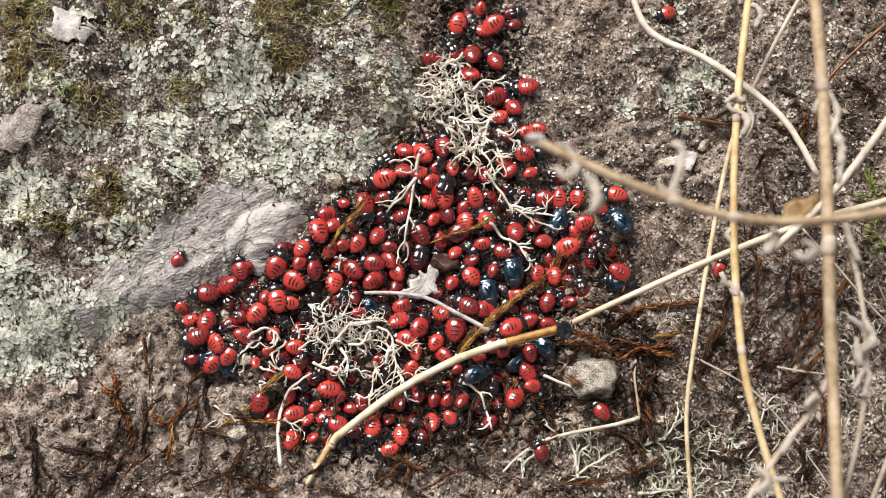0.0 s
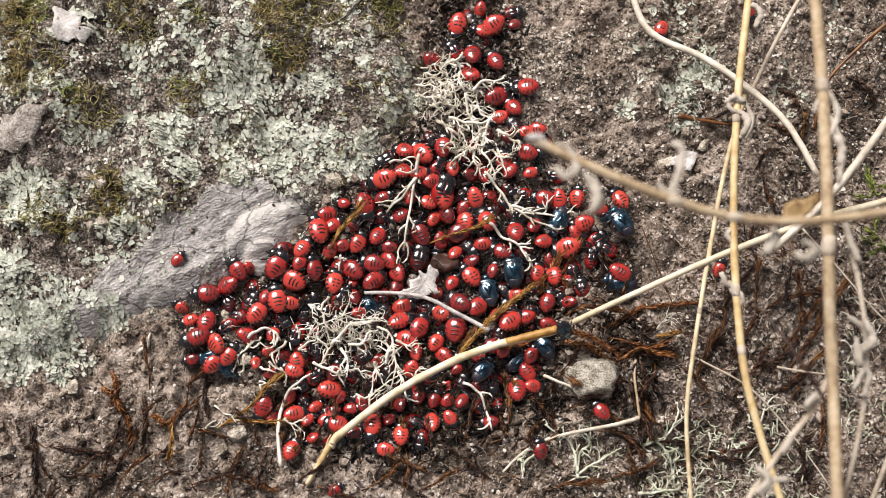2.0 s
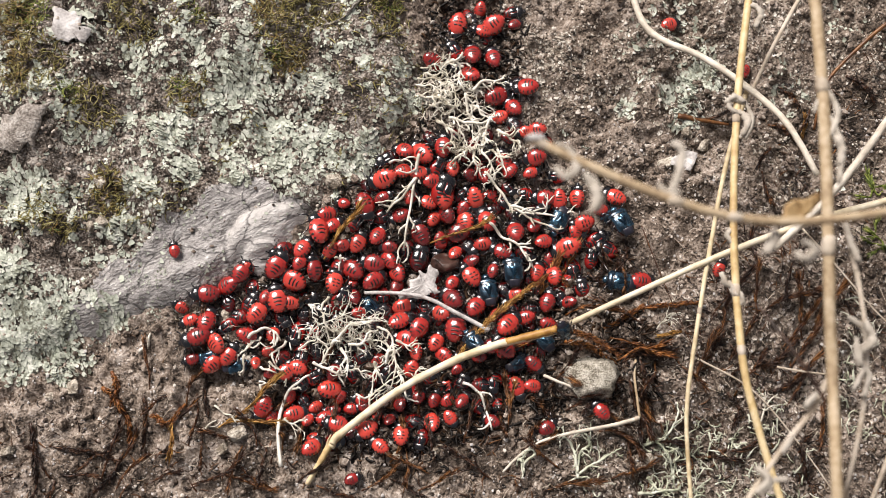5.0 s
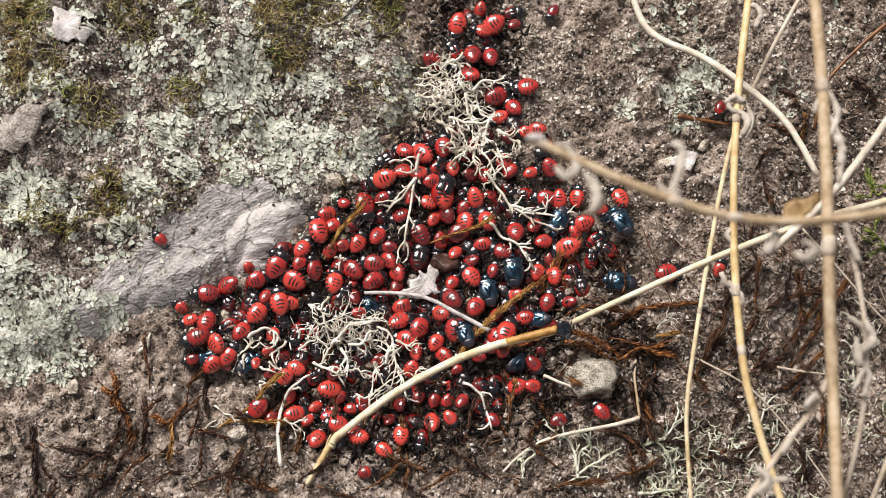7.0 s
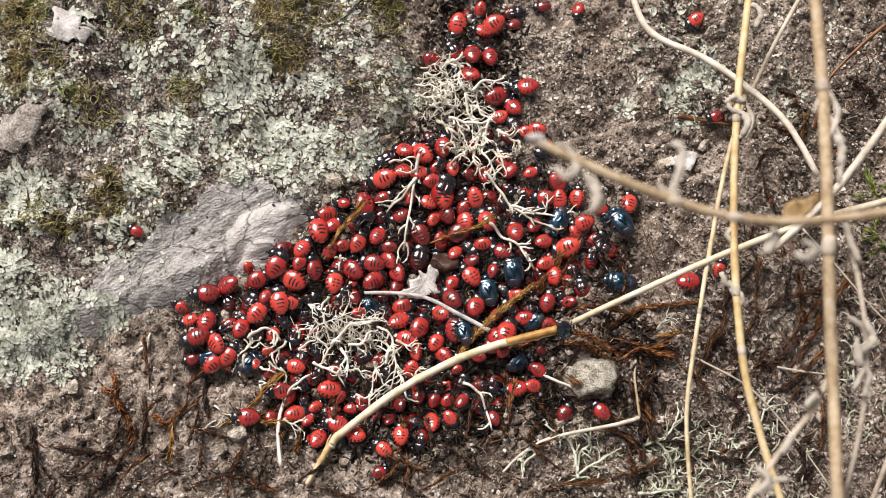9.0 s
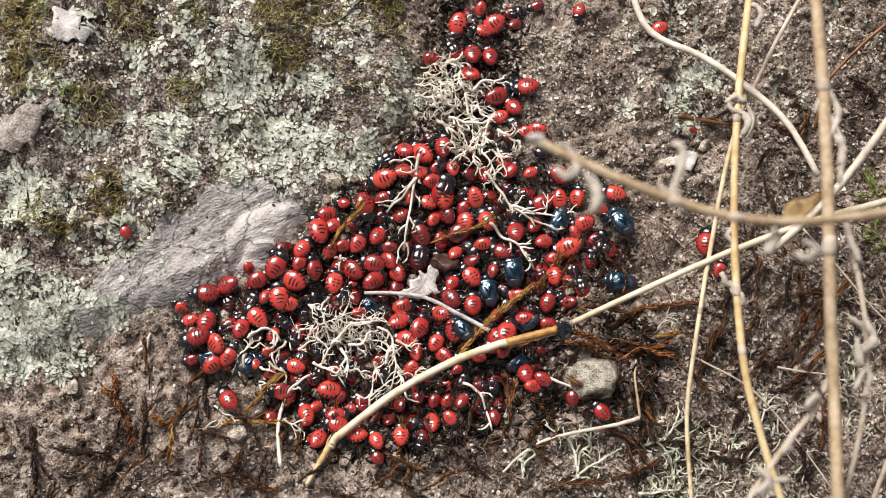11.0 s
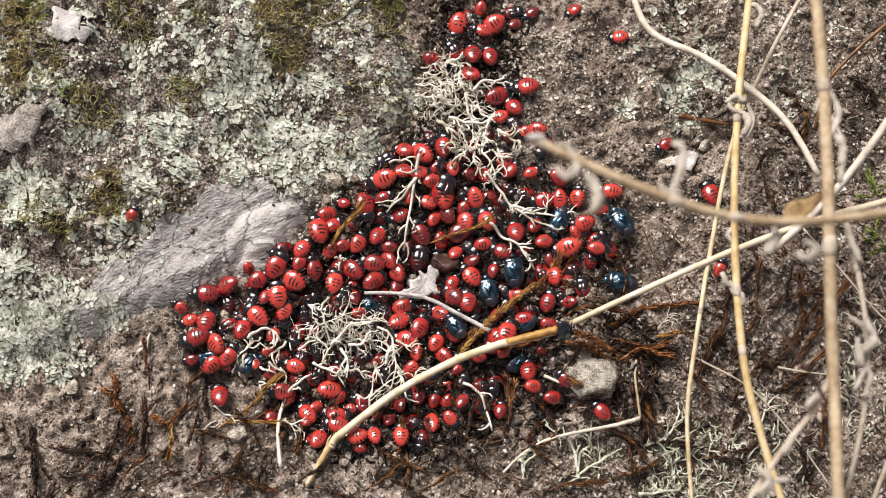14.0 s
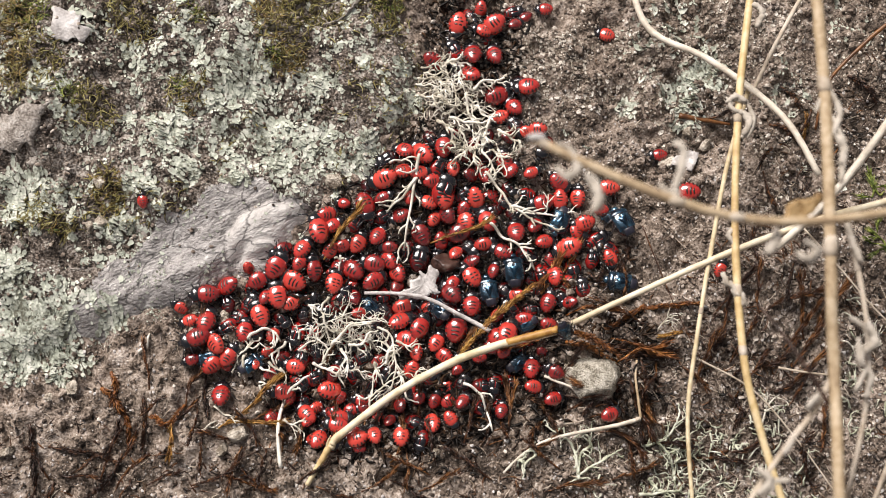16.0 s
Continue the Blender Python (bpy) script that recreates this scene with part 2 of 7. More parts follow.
class Shape:
    """Verts and faces gathered piece by piece, in mm."""

    def __init__(self):
        self.v, self.f = [], []

    def add(self, verts, faces):
        n = len(self.v)
        self.v.extend(tuple(map(float, p)) for p in verts)
        self.f.extend(tuple(n + i for i in f) for f in faces)

    def tube(self, pts, radii, sides=6):
        pts = [Vector(p) for p in pts]
        n, rings = len(pts), []
        for i, p in enumerate(pts):
            way = (pts[min(i + 1, n - 1)] - pts[max(i - 1, 0)]).normalized()
            side = way.cross(Vector((0.13, 0.21, 1.0))).normalized()
            up = side.cross(way)
            r = radii[i] if isinstance(radii, (list, tuple)) else radii
            rings.extend(p + (side * math.cos(a) + up * math.sin(a)) * r for a in (2 * math.pi * k / sides for k in range(sides)))
        faces = [(i * sides + k, i * sides + (k + 1) % sides, (i + 1) * sides + (k + 1) % sides, (i + 1) * sides + k)
                 for i in range(n - 1) for k in range(sides)]
        faces += [tuple(range(sides))[::-1], tuple((n - 1) * sides + k for k in range(sides))]
        self.add(rings, faces)

    def egg(self, centre, axes, around=14, rings=8, under=1.0, point=0.0):
        """An ellipsoid with its poles along x; under flattens its lower half, point narrows the rear."""
        verts, faces = [], []
        for i in range(rings + 1):
            a = math.pi * i / rings
            r = math.sin(a)
            for k in range(around):
                b = 2 * math.pi * k / around
                z = r * math.sin(b)
                w = 1 - point * max(0, -math.cos(a))
                verts.append((centre[0] + axes[0] * math.cos(a), centre[1] + axes[1] * r * math.cos(b) * w, centre[2] + axes[2] * z * (under if z < 0 else 1)))
        for i in range(rings):
            for k in range(around):
                faces.append((i * around + k, (i + 1) * around + k, (i + 1) * around + (k + 1) % around, i * around + (k + 1) % around))
        self.add(verts, faces)


def smoothed(points, n=8):
    """A Catmull-Rom line through points of any dimension."""
    p = [np.array(q, float) for q in points]
    p = [2 * p[0] - p[1]] + p + [2 * p[-1] - p[-2]]
    out = []
    for a, b, c, d in zip(p, p[1:], p[2:], p[3:]):
        for k in range(n):
            t = k / n
            out.append(0.5 * (2 * b + (c - a) * t + (2 * a - 5 * b + 4 * c - d) * t * t + (3 * b - a - 3 * c + d) * t ** 3))
    return out + [p[-2]]


# ---- lie of the land, in millimetres ----
GRIDS = [np.random.RandomState(k).rand(128, 128) for k in range(8)]


def vnoise(x, y, size, k=0):
    """Smooth value noise from -1 to 1, with lumps of the given size."""
    x, y = np.asarray(x, float) / size + 31.7 * k, np.asarray(y, float) / size + 17.3 * k
    i, j = np.floor(x).astype(int), np.floor(y).astype(int)
    u, v = x - i, y - j
    u, v = u * u * (3 - 2 * u), v * v * (3 - 2 * v)
    g = GRIDS[k % 8]
    a, b = g[i % 128, j % 128], g[(i + 1) % 128, j % 128]
    c, d = g[i % 128, (j + 1) % 128], g[(i + 1) % 128, (j + 1) % 128]
    return 2 * ((a * (1 - u) + b * u) * (1 - v) + (c * (1 - u) + d * u) * v) - 1


def step(a, b, v):
    s = np.clip((v - a) / (b - a), 0, 1)
    return s * s * (3 - 2 * s)


ROCK = [(-127, -41), (-107, -34), (-85, -26), (-60, -19), (-41, -8), (-29, 1), (-25, 9), (-11, 22), (-6, 32), (-4, 45), (-9, 62), (-5, 90),
        (10, 190), (-60, 290), (-210, 310), (-330, 200), (-320, 20), (-230, -70)]


def inside(x, y):
    """Distance from the rock's foot, positive on the rock."""
    x, y = np.asarray(x, float), np.asarray(y, float)
    best, odd = np.full(np.broadcast(x, y).shape, 1e9), np.zeros(np.broadcast(x, y).shape, bool)
    for (ax, ay), (bx, by) in zip(ROCK, ROCK[1:] + ROCK[:1]):
        dx, dy = bx - ax, by - ay
        s = np.clip(((x - ax) * dx + (y - ay) * dy) / (dx * dx + dy * dy), 0, 1)
        best = np.minimum(best, np.hypot(x - ax - s * dx, y - ay - s * dy))
        odd ^= ((ay > y) != (by > y)) & (x < ax + (y - ay) * dx / (dy if dy else 1e-9))
    return np.where(odd, best, -best)


def soil(x, y):
    hollow = 5.0 * np.exp(-(((np.asarray(x) + 56.0) / 6) ** 2 + ((np.asarray(y) + 30.0) / 3.0) ** 2))
    return (bank(x, y) + 2.6 * vnoise(x, y, 24, 1) + 1.7 * vnoise(x, y, 8, 2) + 1.3 * vnoise(x, y, 3.2, 3)
            + 0.8 * vnoise(x, y, 1.5, 4) + 1.5 * vnoise(x, y, 5.5, 6) * step(22, 34, np.asarray(x) + 0.6 * np.asarray(y)) - hollow)


def swell(x, y, cx, cy, a, b, turn, rise, groove):
    """A low rounded swelling with a groove round its foot."""
    c, s = math.cos(radians(turn)), math.sin(radians(turn))
    u, v = (np.asarray(x) - cx) * c + (np.asarray(y) - cy) * s, (np.asarray(y) - cy) * c - (np.asarray(x) - cx) * s
    q = np.sqrt((u / a) ** 2 + (v / b) ** 2) + 0.12 * vnoise(x, y, 3.5, 3)
    return rise * step(1.05, 0.5, q) - groove * np.exp(-((q - 1.02) / 0.09) ** 2)


def stone(x, y):
    knob = swell(x, y, -42.2, 2.6, 10.5, 6.6, 15, 2.2, 0.8) + swell(x, y, -43.4, -4.5, 7.0, 4.4, 10, 1.8, 0.9) + swell(x, y, -55.8, -2.5, 1.3, 1.2, 0, -0.6, 0.6)
    s = inside(x, y) + 3 * vnoise(x, y, 16, 5)
    rough = 0.3 + 0.7 * step(12, 30, s)
    return (bank(x, y) + knob - 12 + 17 * step(-8, 10, s) + 9 * step(8, 60, s) + 2.4 * vnoise(x, y, 34, 6)
            + rough * (2.0 * vnoise(x, y, 11, 7) + 1.1 * vnoise(x, y, 4.5, 2) + 0.8 * vnoise(x, y, 2.1, 4)) + 0.3 * vnoise(x, y, 1.6, 3)
            + 0.45 * (1 - rough) * vnoise(np.asarray(x) * 0.22 + np.asarray(y) * 0.14, np.asarray(y) * 0.85 - np.asarray(x) * 0.53, 1.3, 6)
            - 0.8 * (1 - rough) * step(0.8, 0.97, 1 - np.abs(vnoise(np.asarray(x) * 0.28 + np.asarray(y) * 0.18, np.asarray(y) * 0.85 - np.asarray(x) * 0.53, 3.4, 2)))
            - 0.9 * rough * step(0.75, 0.95, 1 - np.abs(vnoise(x, y, 9, 1))))


def top(x, y):
    return np.maximum(soil(x, y), stone(x, y))


TX, TY = np.arange(-160, 160.5, 1.0), np.arange(-100, 130.5, 1.0)
TABLE = top(*np.meshgrid(TX, TY))
TABLE = (TABLE + np.roll(TABLE, 2, 0) + np.roll(TABLE, -2, 0) + np.roll(TABLE, 2, 1) + np.roll(TABLE, -2, 1)) / 5


def calm(x, y):
    """The ground without its fine roughness, to set things on."""
    u, v = min(max(x + 160, 3), 316), min(max(y + 100, 3), 226)
    i, j = int(u), int(v)
    u, v = u - i, v - j
    return float((TABLE[j, i] * (1 - u) + TABLE[j, i + 1] * u) * (1 - v) + (TABLE[j + 1, i] * (1 - u) + TABLE[j + 1, i + 1] * u) * v)

# ---- ground: one sheet to the horizon ----
def spaced(near, count, far):
    mid = np.linspace(-near, near, count)
    out = near * np.geomspace(1.01, far / near, 26)
    return np.concatenate([-out[::-1], mid, out])


def sheet(xs, ys, height):
    gx, gy = np.meshgrid(xs, ys)
    gz = height(gx, gy)
    w, h = len(xs), len(ys)
    verts = np.stack([gx.ravel(), gy.ravel(), gz.ravel()], 1)
    ids = np.arange(w * h).reshape(h, w)
    faces = np.stack([ids[:-1, :-1].ravel(), ids[:-1, 1:].ravel(), ids[1:, 1:].ravel(), ids[1:, :-1].ravel()], 1)
    return verts, faces.tolist()


def on_rock(x, y):
    return step(-1, 4, inside(x, y) + 3 * vnoise(x, y, 16, 5))


def shoulder(x, y):
    """The bare smooth part of the rock beside the cluster."""
    u, v = (x + 60) * 0.85 + (y + 5) * 0.53, -(x + 60) * 0.53 + (y + 5) * 0.85
    return 1 - step(0.75, 1.1, np.sqrt((u / 37) ** 2 + (v / 11.5) ** 2) + 0.25 * vnoise(x, y, 7, 1))


verts, faces = sheet(spaced(122, 430, 60000), spaced(75, 290, 60000), soil)
ground = whole("ground", verts, faces, SOIL, "grey-brown gritty soil of a bare bank", "ground", kind="structure")

verts, faces = sheet(np.concatenate([np.linspace(-345, -131, 60), np.linspace(-130, 20, 240)]), np.concatenate([np.linspace(-85, 95, 280), np.linspace(97, 325, 60)]), stone)
keep = np.array(verts)
low = keep[:, 2] < soil(keep[:, 0], keep[:, 1]) - 5
faces = [f for f in faces if not all(low[i] for i in f)]
boulder = whole("boulder", verts, faces, ROCKFACE, "grey weathered rock crusted with lichen, half sunk in soil", "rock")
boulder.data.materials.append(BARE)
mid = np.array([keep[list(f)].mean(0) for f in faces])
boulder.data.polygons.foreach_set("material_index", (shoulder(mid[:, 0], mid[:, 1]) > 0.5).astype(np.int32))


# ---- crusts and grains ----
def scatter(count, x0, x1, y0, y1, mask, seed):
    rng = np.random.RandomState(seed)
    p = rng.uniform((x0, y0), (x1, y1), (count, 2))
    return p[rng.rand(count) < mask(p[:, 0], p[:, 1])], rng


def flakes(name, places, rng, small, large, material, label, parent=None, cup=0.12, lobes=9):
    """Small lobed scales lying on the surface, each a shallow cup with a thin rim."""
    sh = Shape()
    z = top(places[:, 0], places[:, 1])
    sx, sy = (top(places[:, 0] + 1, places[:, 1]) - z), (top(places[:, 0], places[:, 1] + 1) - z)
    for (x, y), h, gx, gy in zip(places, z, np.clip(sx, -0.8, 0.8), np.clip(sy, -0.8, 0.8)):
        r = small * (large / small) ** (rng.rand() ** 1.6)
        a0, ex, tilt = rng.rand() * 6.28, 0.7 + 0.5 * rng.rand(), rng.uniform(-0.14, 0.14, 2)
        rim = []
        for k in range(lobes):
            a = a0 + 6.283 * k / lobes
            q = r * (0.4 + 0.8 * rng.rand())
            rim.append((q * math.cos(a) * ex, q * math.sin(a)))
        lift = 0.12 + 0.2 * rng.rand() * r
        def at(u, v, w):
            return (x + u, y + v, h + (gx + tilt[0]) * u + (gy + tilt[1]) * v + w)
        vs = [at(0, 0, lift - cup * r * 0.3)] + [at(u, v, lift + cup * r * 0.4) for u, v in rim] + [at(u * 0.7, v * 0.7, -0.25) for u, v in rim]
        fs = [(0, 1 + k, 1 + (k + 1) % lobes) for k in range(lobes)] + [(1 + k, 1 + lobes + k, 1 + lobes + (k + 1) % lobes, 1 + (k + 1) % lobes) for k in range(lobes)]
        sh.add(vs, fs)
    return whole(name, sh.v, sh.f, material, label, "lichen", kind="stuff", smooth=False)


def thalli(name, places, rng, small, large, material, label):
    """Many little lichen rosettes: overlapping rounded lobes that spread from the middle of each, with bare gaps between."""
    kept, lobes = [], []
    for x, y in places:
        rad = small * (large / small) ** (rng.rand() ** 1.5)
        if any((x - u) ** 2 + (y - v) ** 2 < (0.92 * (rad + q)) ** 2 for u, v, q in kept):
            continue
        kept.append((x, y, rad))
        r = 0.0
        while r < rad:
            for a in rng.uniform(0, 6.283, max(2, int(6.283 * r / 0.62))):
                lobes.append((x + r * math.cos(a), y + r * math.sin(a), a + rng.uniform(-0.5, 0.5), rng.uniform(0.3, 0.62), 0.12 + 0.16 * (1 - r / rad) + 0.1 * rng.rand()))
            r += 0.42
    lobes, sh = np.array(lobes), Shape()
    x, y = lobes[:, 0], lobes[:, 1]
    z = top(x, y)
    gx, gy = np.clip(top(x + 0.8, y) - z, -0.6, 0.6) / 0.8, np.clip(top(x, y + 0.8) - z, -0.6, 0.6) / 0.8
    faces = [(0, 1 + j, 1 + (j + 1) % 8) for j in range(8)] + [(1 + j, 9 + j, 9 + (j + 1) % 8, 1 + (j + 1) % 8) for j in range(8)]
    for (cx, cy, a, l, lift), h, sx, sy in zip(lobes, z, gx, gy):
        rim = []
        for j in range(8):
            b = 0.785 * j
            u, v = l * math.cos(b) * rng.uniform(0.75, 1.15), 0.85 * l * math.sin(b) * rng.uniform(0.75, 1.2)
            rim.append((u * math.cos(a) - v * math.sin(a), u * math.sin(a) + v * math.cos(a), 0.05 * (math.cos(b) + 1) + rng.uniform(-0.05, 0.05)))
        sh.add([(cx, cy, h + lift)] + [(cx + u, cy + v, h + sx * u + sy * v + lift + w) for u, v, w in rim]
               + [(cx + 0.8 * u, cy + 0.8 * v, h + sx * u + sy * v - 0.3) for u, v, w in rim], faces)
    return whole(name, sh.v, sh.f, material, label, "lichen", kind="stuff", smooth=False)


def grains(name, places, rng, small, large, material, label):
    ico = [(0, 0, -1), (0.72, -0.53, -0.45), (-0.28, -0.85, -0.45), (-0.89, 0, -0.45), (-0.28, 0.85, -0.45), (0.72, 0.53, -0.45),
           (0.28, -0.85, 0.45), (-0.72, -0.53, 0.45), (-0.72, 0.53, 0.45), (0.28, 0.85, 0.45), (0.89, 0, 0.45), (0, 0, 1)]
    tri = [(0, 1, 2), (1, 0, 5), (0, 2, 3), (0, 3, 4), (0, 4, 5), (1, 5, 10), (2, 1, 6), (3, 2, 7), (4, 3, 8), (5, 4, 9),
           (1, 10, 6), (2, 6, 7), (3, 7, 8), (4, 8, 9), (5, 9, 10), (6, 10, 11), (7, 6, 11), (8, 7, 11), (9, 8, 11), (10, 9, 11)]
    base, sh = np.array(ico), Shape()
    z = top(places[:, 0], places[:, 1])
    for (x, y), h in zip(places, z):
        r = small * (large / small) ** (rng.rand() ** 2.2)
        q = base * (0.75 + 0.5 * rng.rand(12, 1)) * r * rng.uniform(0.65, 1.2, 3)
        a = rng.rand() * 6.28
        q = np.stack([q[:, 0] * math.cos(a) - q[:, 1] * math.sin(a), q[:, 0] * math.sin(a) + q[:, 1] * math.cos(a), q[:, 2]], 1)
        sh.add(q + (x, y, h + 0.35 * r), tri)
    return whole(name, sh.v, sh.f, material, label, "gravel", kind="stuff", smooth=False)


def blades(name, places, rng, length, width, material, label, category, up=0.6, curl=1.0):
    """Fine dry leaflets and fibres, each a bent tapering strip with two sides."""
    sh = Shape()
    z = top(places[:, 0], places[:, 1])
    for (x, y), h in zip(places, z):
        n, l, w = 4, length * rng.uniform(0.5, 1.4), width * rng.uniform(0.6, 1.4)
        a, climb, bend = rng.rand() * 6.28, up * rng.uniform(0.1, 1.2), rng.uniform(-1, 1) * curl
        p, vs = np.array([x, y, h - 0.1]), []
        for i in range(n + 1):
            t = i / n
            ww = w * (1 - t) ** 0.7 * 0.5 + 0.01
            vs += [p + (-math.sin(a) * ww, math.cos(a) * ww, 0), p + (0, 0, ww * 0.7), p - (-math.sin(a) * ww, math.cos(a) * ww, 0)]
            p = p + np.array([math.cos(a) * math.cos(climb), math.sin(a) * math.cos(climb), math.sin(climb)]) * l / n
            a, climb = a + bend * 0.5, climb - 0.35 * rng.rand()
        fs = []
        for i in range(n):
            for k in range(3):
                fs.append((3 * i + k, 3 * i + (k + 1) % 3, 3 * i + 3 + (k + 1) % 3, 3 * i + 3 + k))
        sh.add(vs, fs)
    return whole(name, sh.v, sh.f, material, label, category, kind="stuff")


def patchy(x, y, size, k, low, high):
    return step(low, high, vnoise(x, y, size, k) + 0.5 * vnoise(x, y, size / 3, k + 1))


def blobs(x, y, spots):
    """1 inside any of the round patches (x, y, radius), with ragged edges."""
    best = np.zeros(np.shape(x))
    for cx, cy, rad in spots:
        best = np.maximum(best, 1 - step(0.7, 1.15, np.hypot(x - cx, y - cy) / rad + 0.35 * vnoise(x, y, 6, 2)))
    return best


LUSH = [(-49, 38, 12), (-63, 23, 10), (-42, 23, 11), (-99, 8, 8), (-99, -21, 15), (-73, 4, 7), (-25, 20, 8), (-32, 38, 6), (-104, -9, 6), (-64, 39, 8), (-81, -15, 7), (-87, 23, 5)]
BROWNED = [(-95, 2, 4.5), (-98, -3, 4), (-102, -7, 4), (-90, -6, 3), (-91, 14, 5), (-80, 12, 5), (-70, 31, 4.5), (-84, 30, 5), (-101, 20, 7), (-58, 14, 3)]
MOSSY = [(-40, 48, 8), (-63, 34, 5), (-14, 58, 8), (-103, 49, 6), (-81, 9, 6), (-97, -1, 8), (-87, 28, 6), (-32, 57, 7), (-76, 50, 7), (-99, 36, 7)]
p, r = scatter(150000, -135, 5, -48, 95, lambda x, y: on_rock(x, y) * (1 - 0.96 * shoulder(x, y)) * (1 - 0.7 * blobs(x, y, MOSSY))
               * (1 - 0.9 * blobs(x, y, BROWNED)) * (0.05 + 0.17 * patchy(x, y, 6, 3, -0.1, 0.3) + 0.14 * blobs(x, y, LUSH) * patchy(x, y, 3.6, 5, -0.3, 0.15)), 1)
flakes("crust_lichen", p[300:], r, 0.2, 0.72, LICHEN, "pale green-grey crust lichen in small lobed scales on rock")
for q in p[:300]:
    scale = flakes("lichen_scale", q[None, :], r, 0.7, 1.3, LICHEN, "")
    scale.parent = boulder
    for key in ("category", "kind"):
        del scale[key]
p, r = scatter(5200, -113, 3, -42, 64, lambda x, y: on_rock(x, y) * (1 - shoulder(x, y)) * (1 - 0.8 * blobs(x, y, MOSSY)) * (1 - 0.85 * blobs(x, y, BROWNED))
               * (0.04 + 0.10 * patchy(x, y, 9, 4, -0.1, 0.4) + 0.55 * blobs(x, y, LUSH) * patchy(x, y, 7, 6, -0.5, 0.1)), 31)
thalli("leafy_rock_lichen", p, r, 0.6, 2.3, LOBED, "mint and cream leafy lichen in small lobed rosettes on rock")
p, r = scatter(9000, -100, -20, -30, 25, lambda x, y: on_rock(x, y) * shoulder(x, y) * (0.10 + 0.8 * patchy(x, y, 7, 4, 0.15, 0.5)) * step(-38, -60, x), 21)
flakes("speck_lichen", p, r, 0.12, 0.42, LICHEN, "tiny whitish lichen specks on bare rock", lobes=6)
p, r = scatter(22000, -118, 6, -46, 66, lambda x, y: on_rock(x, y) * (1 - 0.97 * shoulder(x, y)) * (0.45 + 0.55 * patchy(x, y, 7, 6, -0.3, 0.3)), 2)
grains("rock_grit", p, r, 0.15, 0.6, GRIT, "brown and cream grit among the lichen on the rock")
p, r = scatter(34000, -118, 118, -62, 70, lambda x, y: (1 - on_rock(x, y)) * (0.42 + 0.58 * step(0, 30, y)), 3)
grains("soil_grit", p, r, 0.16, 0.75, GRIT, "loose brown grit and small pale grains on soil")
p, r = scatter(25000, 5, 118, 0, 68, lambda x, y: (1 - on_rock(x, y)) * np.maximum(0.5 * patchy(x, y, 11, 5, -0.3, 0.5) * step(0, 25, y - 0.15 * x), blobs(x, y, [(20, 50, 7), (24, 38, 6), (30, 47, 7)])), 4)
flakes("scale_lichen", p, r, 0.2, 0.65, CREAM, "cream scale lichen dotted over gritty soil", cup=0.6, lobes=7)
p, r = scatter(5200, 8, 116, -4, 67, lambda x, y: (1 - on_rock(x, y)) * patchy(x, y, 6, 3, -0.2, 0.35) * step(-6, 20, y - 0.1 * x), 41)
grains("pearl_lichen", p, r, 0.22, 0.55, CREAM, "round cream lichen granules scattered over soil")["category"] = "lichen"
p, r = scatter(2600, 30, 125, 15, 85, lambda x, y: patchy(x, y, 13, 6, 0.25, 0.6), 14)
flakes("leafy_lichen", p, r, 0.4, 1.3, LICHEN, "grey-green leafy lichen in rosettes on soil", cup=0.4)
p, r = scatter(26000, -130, 0, 0, 95, lambda x, y: on_rock(x, y) * (1 - shoulder(x, y)) * np.maximum(blobs(x, y, MOSSY), 0.25 * patchy(x, y, 15, 2, 0.2, 0.6)), 5)
blades("rock_moss", p, r, 2.6, 0.36, MOSS, "olive-brown dry moss on the rock", "moss", up=0.9)
TAWNY = [(-39, 44, 4.8), (-81, 10, 4.8), (-94, -3, 4.2), (-104, 47, 5.6), (-43, 53, 4.2), (-63, 30, 2.2), (-105, 37, 4.2)]
p, r = scatter(50000, -130, 0, 0, 95, lambda x, y: on_rock(x, y) * 0.55 * blobs(x, y, TAWNY), 16)
blades("tawny_moss", p, r, 2.3, 0.34, TAWNYMOSS, "tawny dry moss tufts on the rock", "moss", up=0.8, curl=1.6)
FRESH = [(-64, 35, 2.2), (-91, 31, 3.1), (-100, 50, 4.2), (-14, 60, 4.2), (-61, 51, 2.0), (-94, -2, 2.5), (-42, 42, 2.0)]
p, r = scatter(60000, -130, 0, 0, 95, lambda x, y: on_rock(x, y) * blobs(x, y, FRESH), 15)
blades("green_rock_moss", p, r, 1.6, 0.3, GREEN, "small yellow-green moss cushions on the rock", "moss", up=0.9)
HOLLOWS = [(88, 41, 4), (86, 27, 6), (107, 42, 6), (43, -23, 8), (46, -33, 6), (24, -38, 7), (41, -4, 7), (33, 48, 2.5)]
p, r = scatter(22000, -112, 118, -62, 66, lambda x, y: (1 - on_rock(x, y)) * (0.06 + 0.55 * step(6, 24, x - 0.9 * y - 54) + 0.3 * step(10, 30, -y - 20) + blobs(x, y, HOLLOWS)), 6)
blades("dark_litter", p, r, 2.4, 0.42, LITTER, "dark decayed moss and root fibres over the soil", "litter", up=0.55, curl=1.4)
p, r = scatter(17000, -115, 125, -80, 60, lambda x, y: (1 - on_rock(x, y)) * patchy(x, y, 12, 4, -0.1, 0.3) * (0.25 * step(10, 30, -y - 20) + 0.6 * step(6, 24, x - 0.9 * y - 54)), 9)
blades("brown_moss_mat", p, r, 3.8, 0.42, BROWN, "matted dead brown moss covering the soil", "moss", up=0.8, curl=0.8)
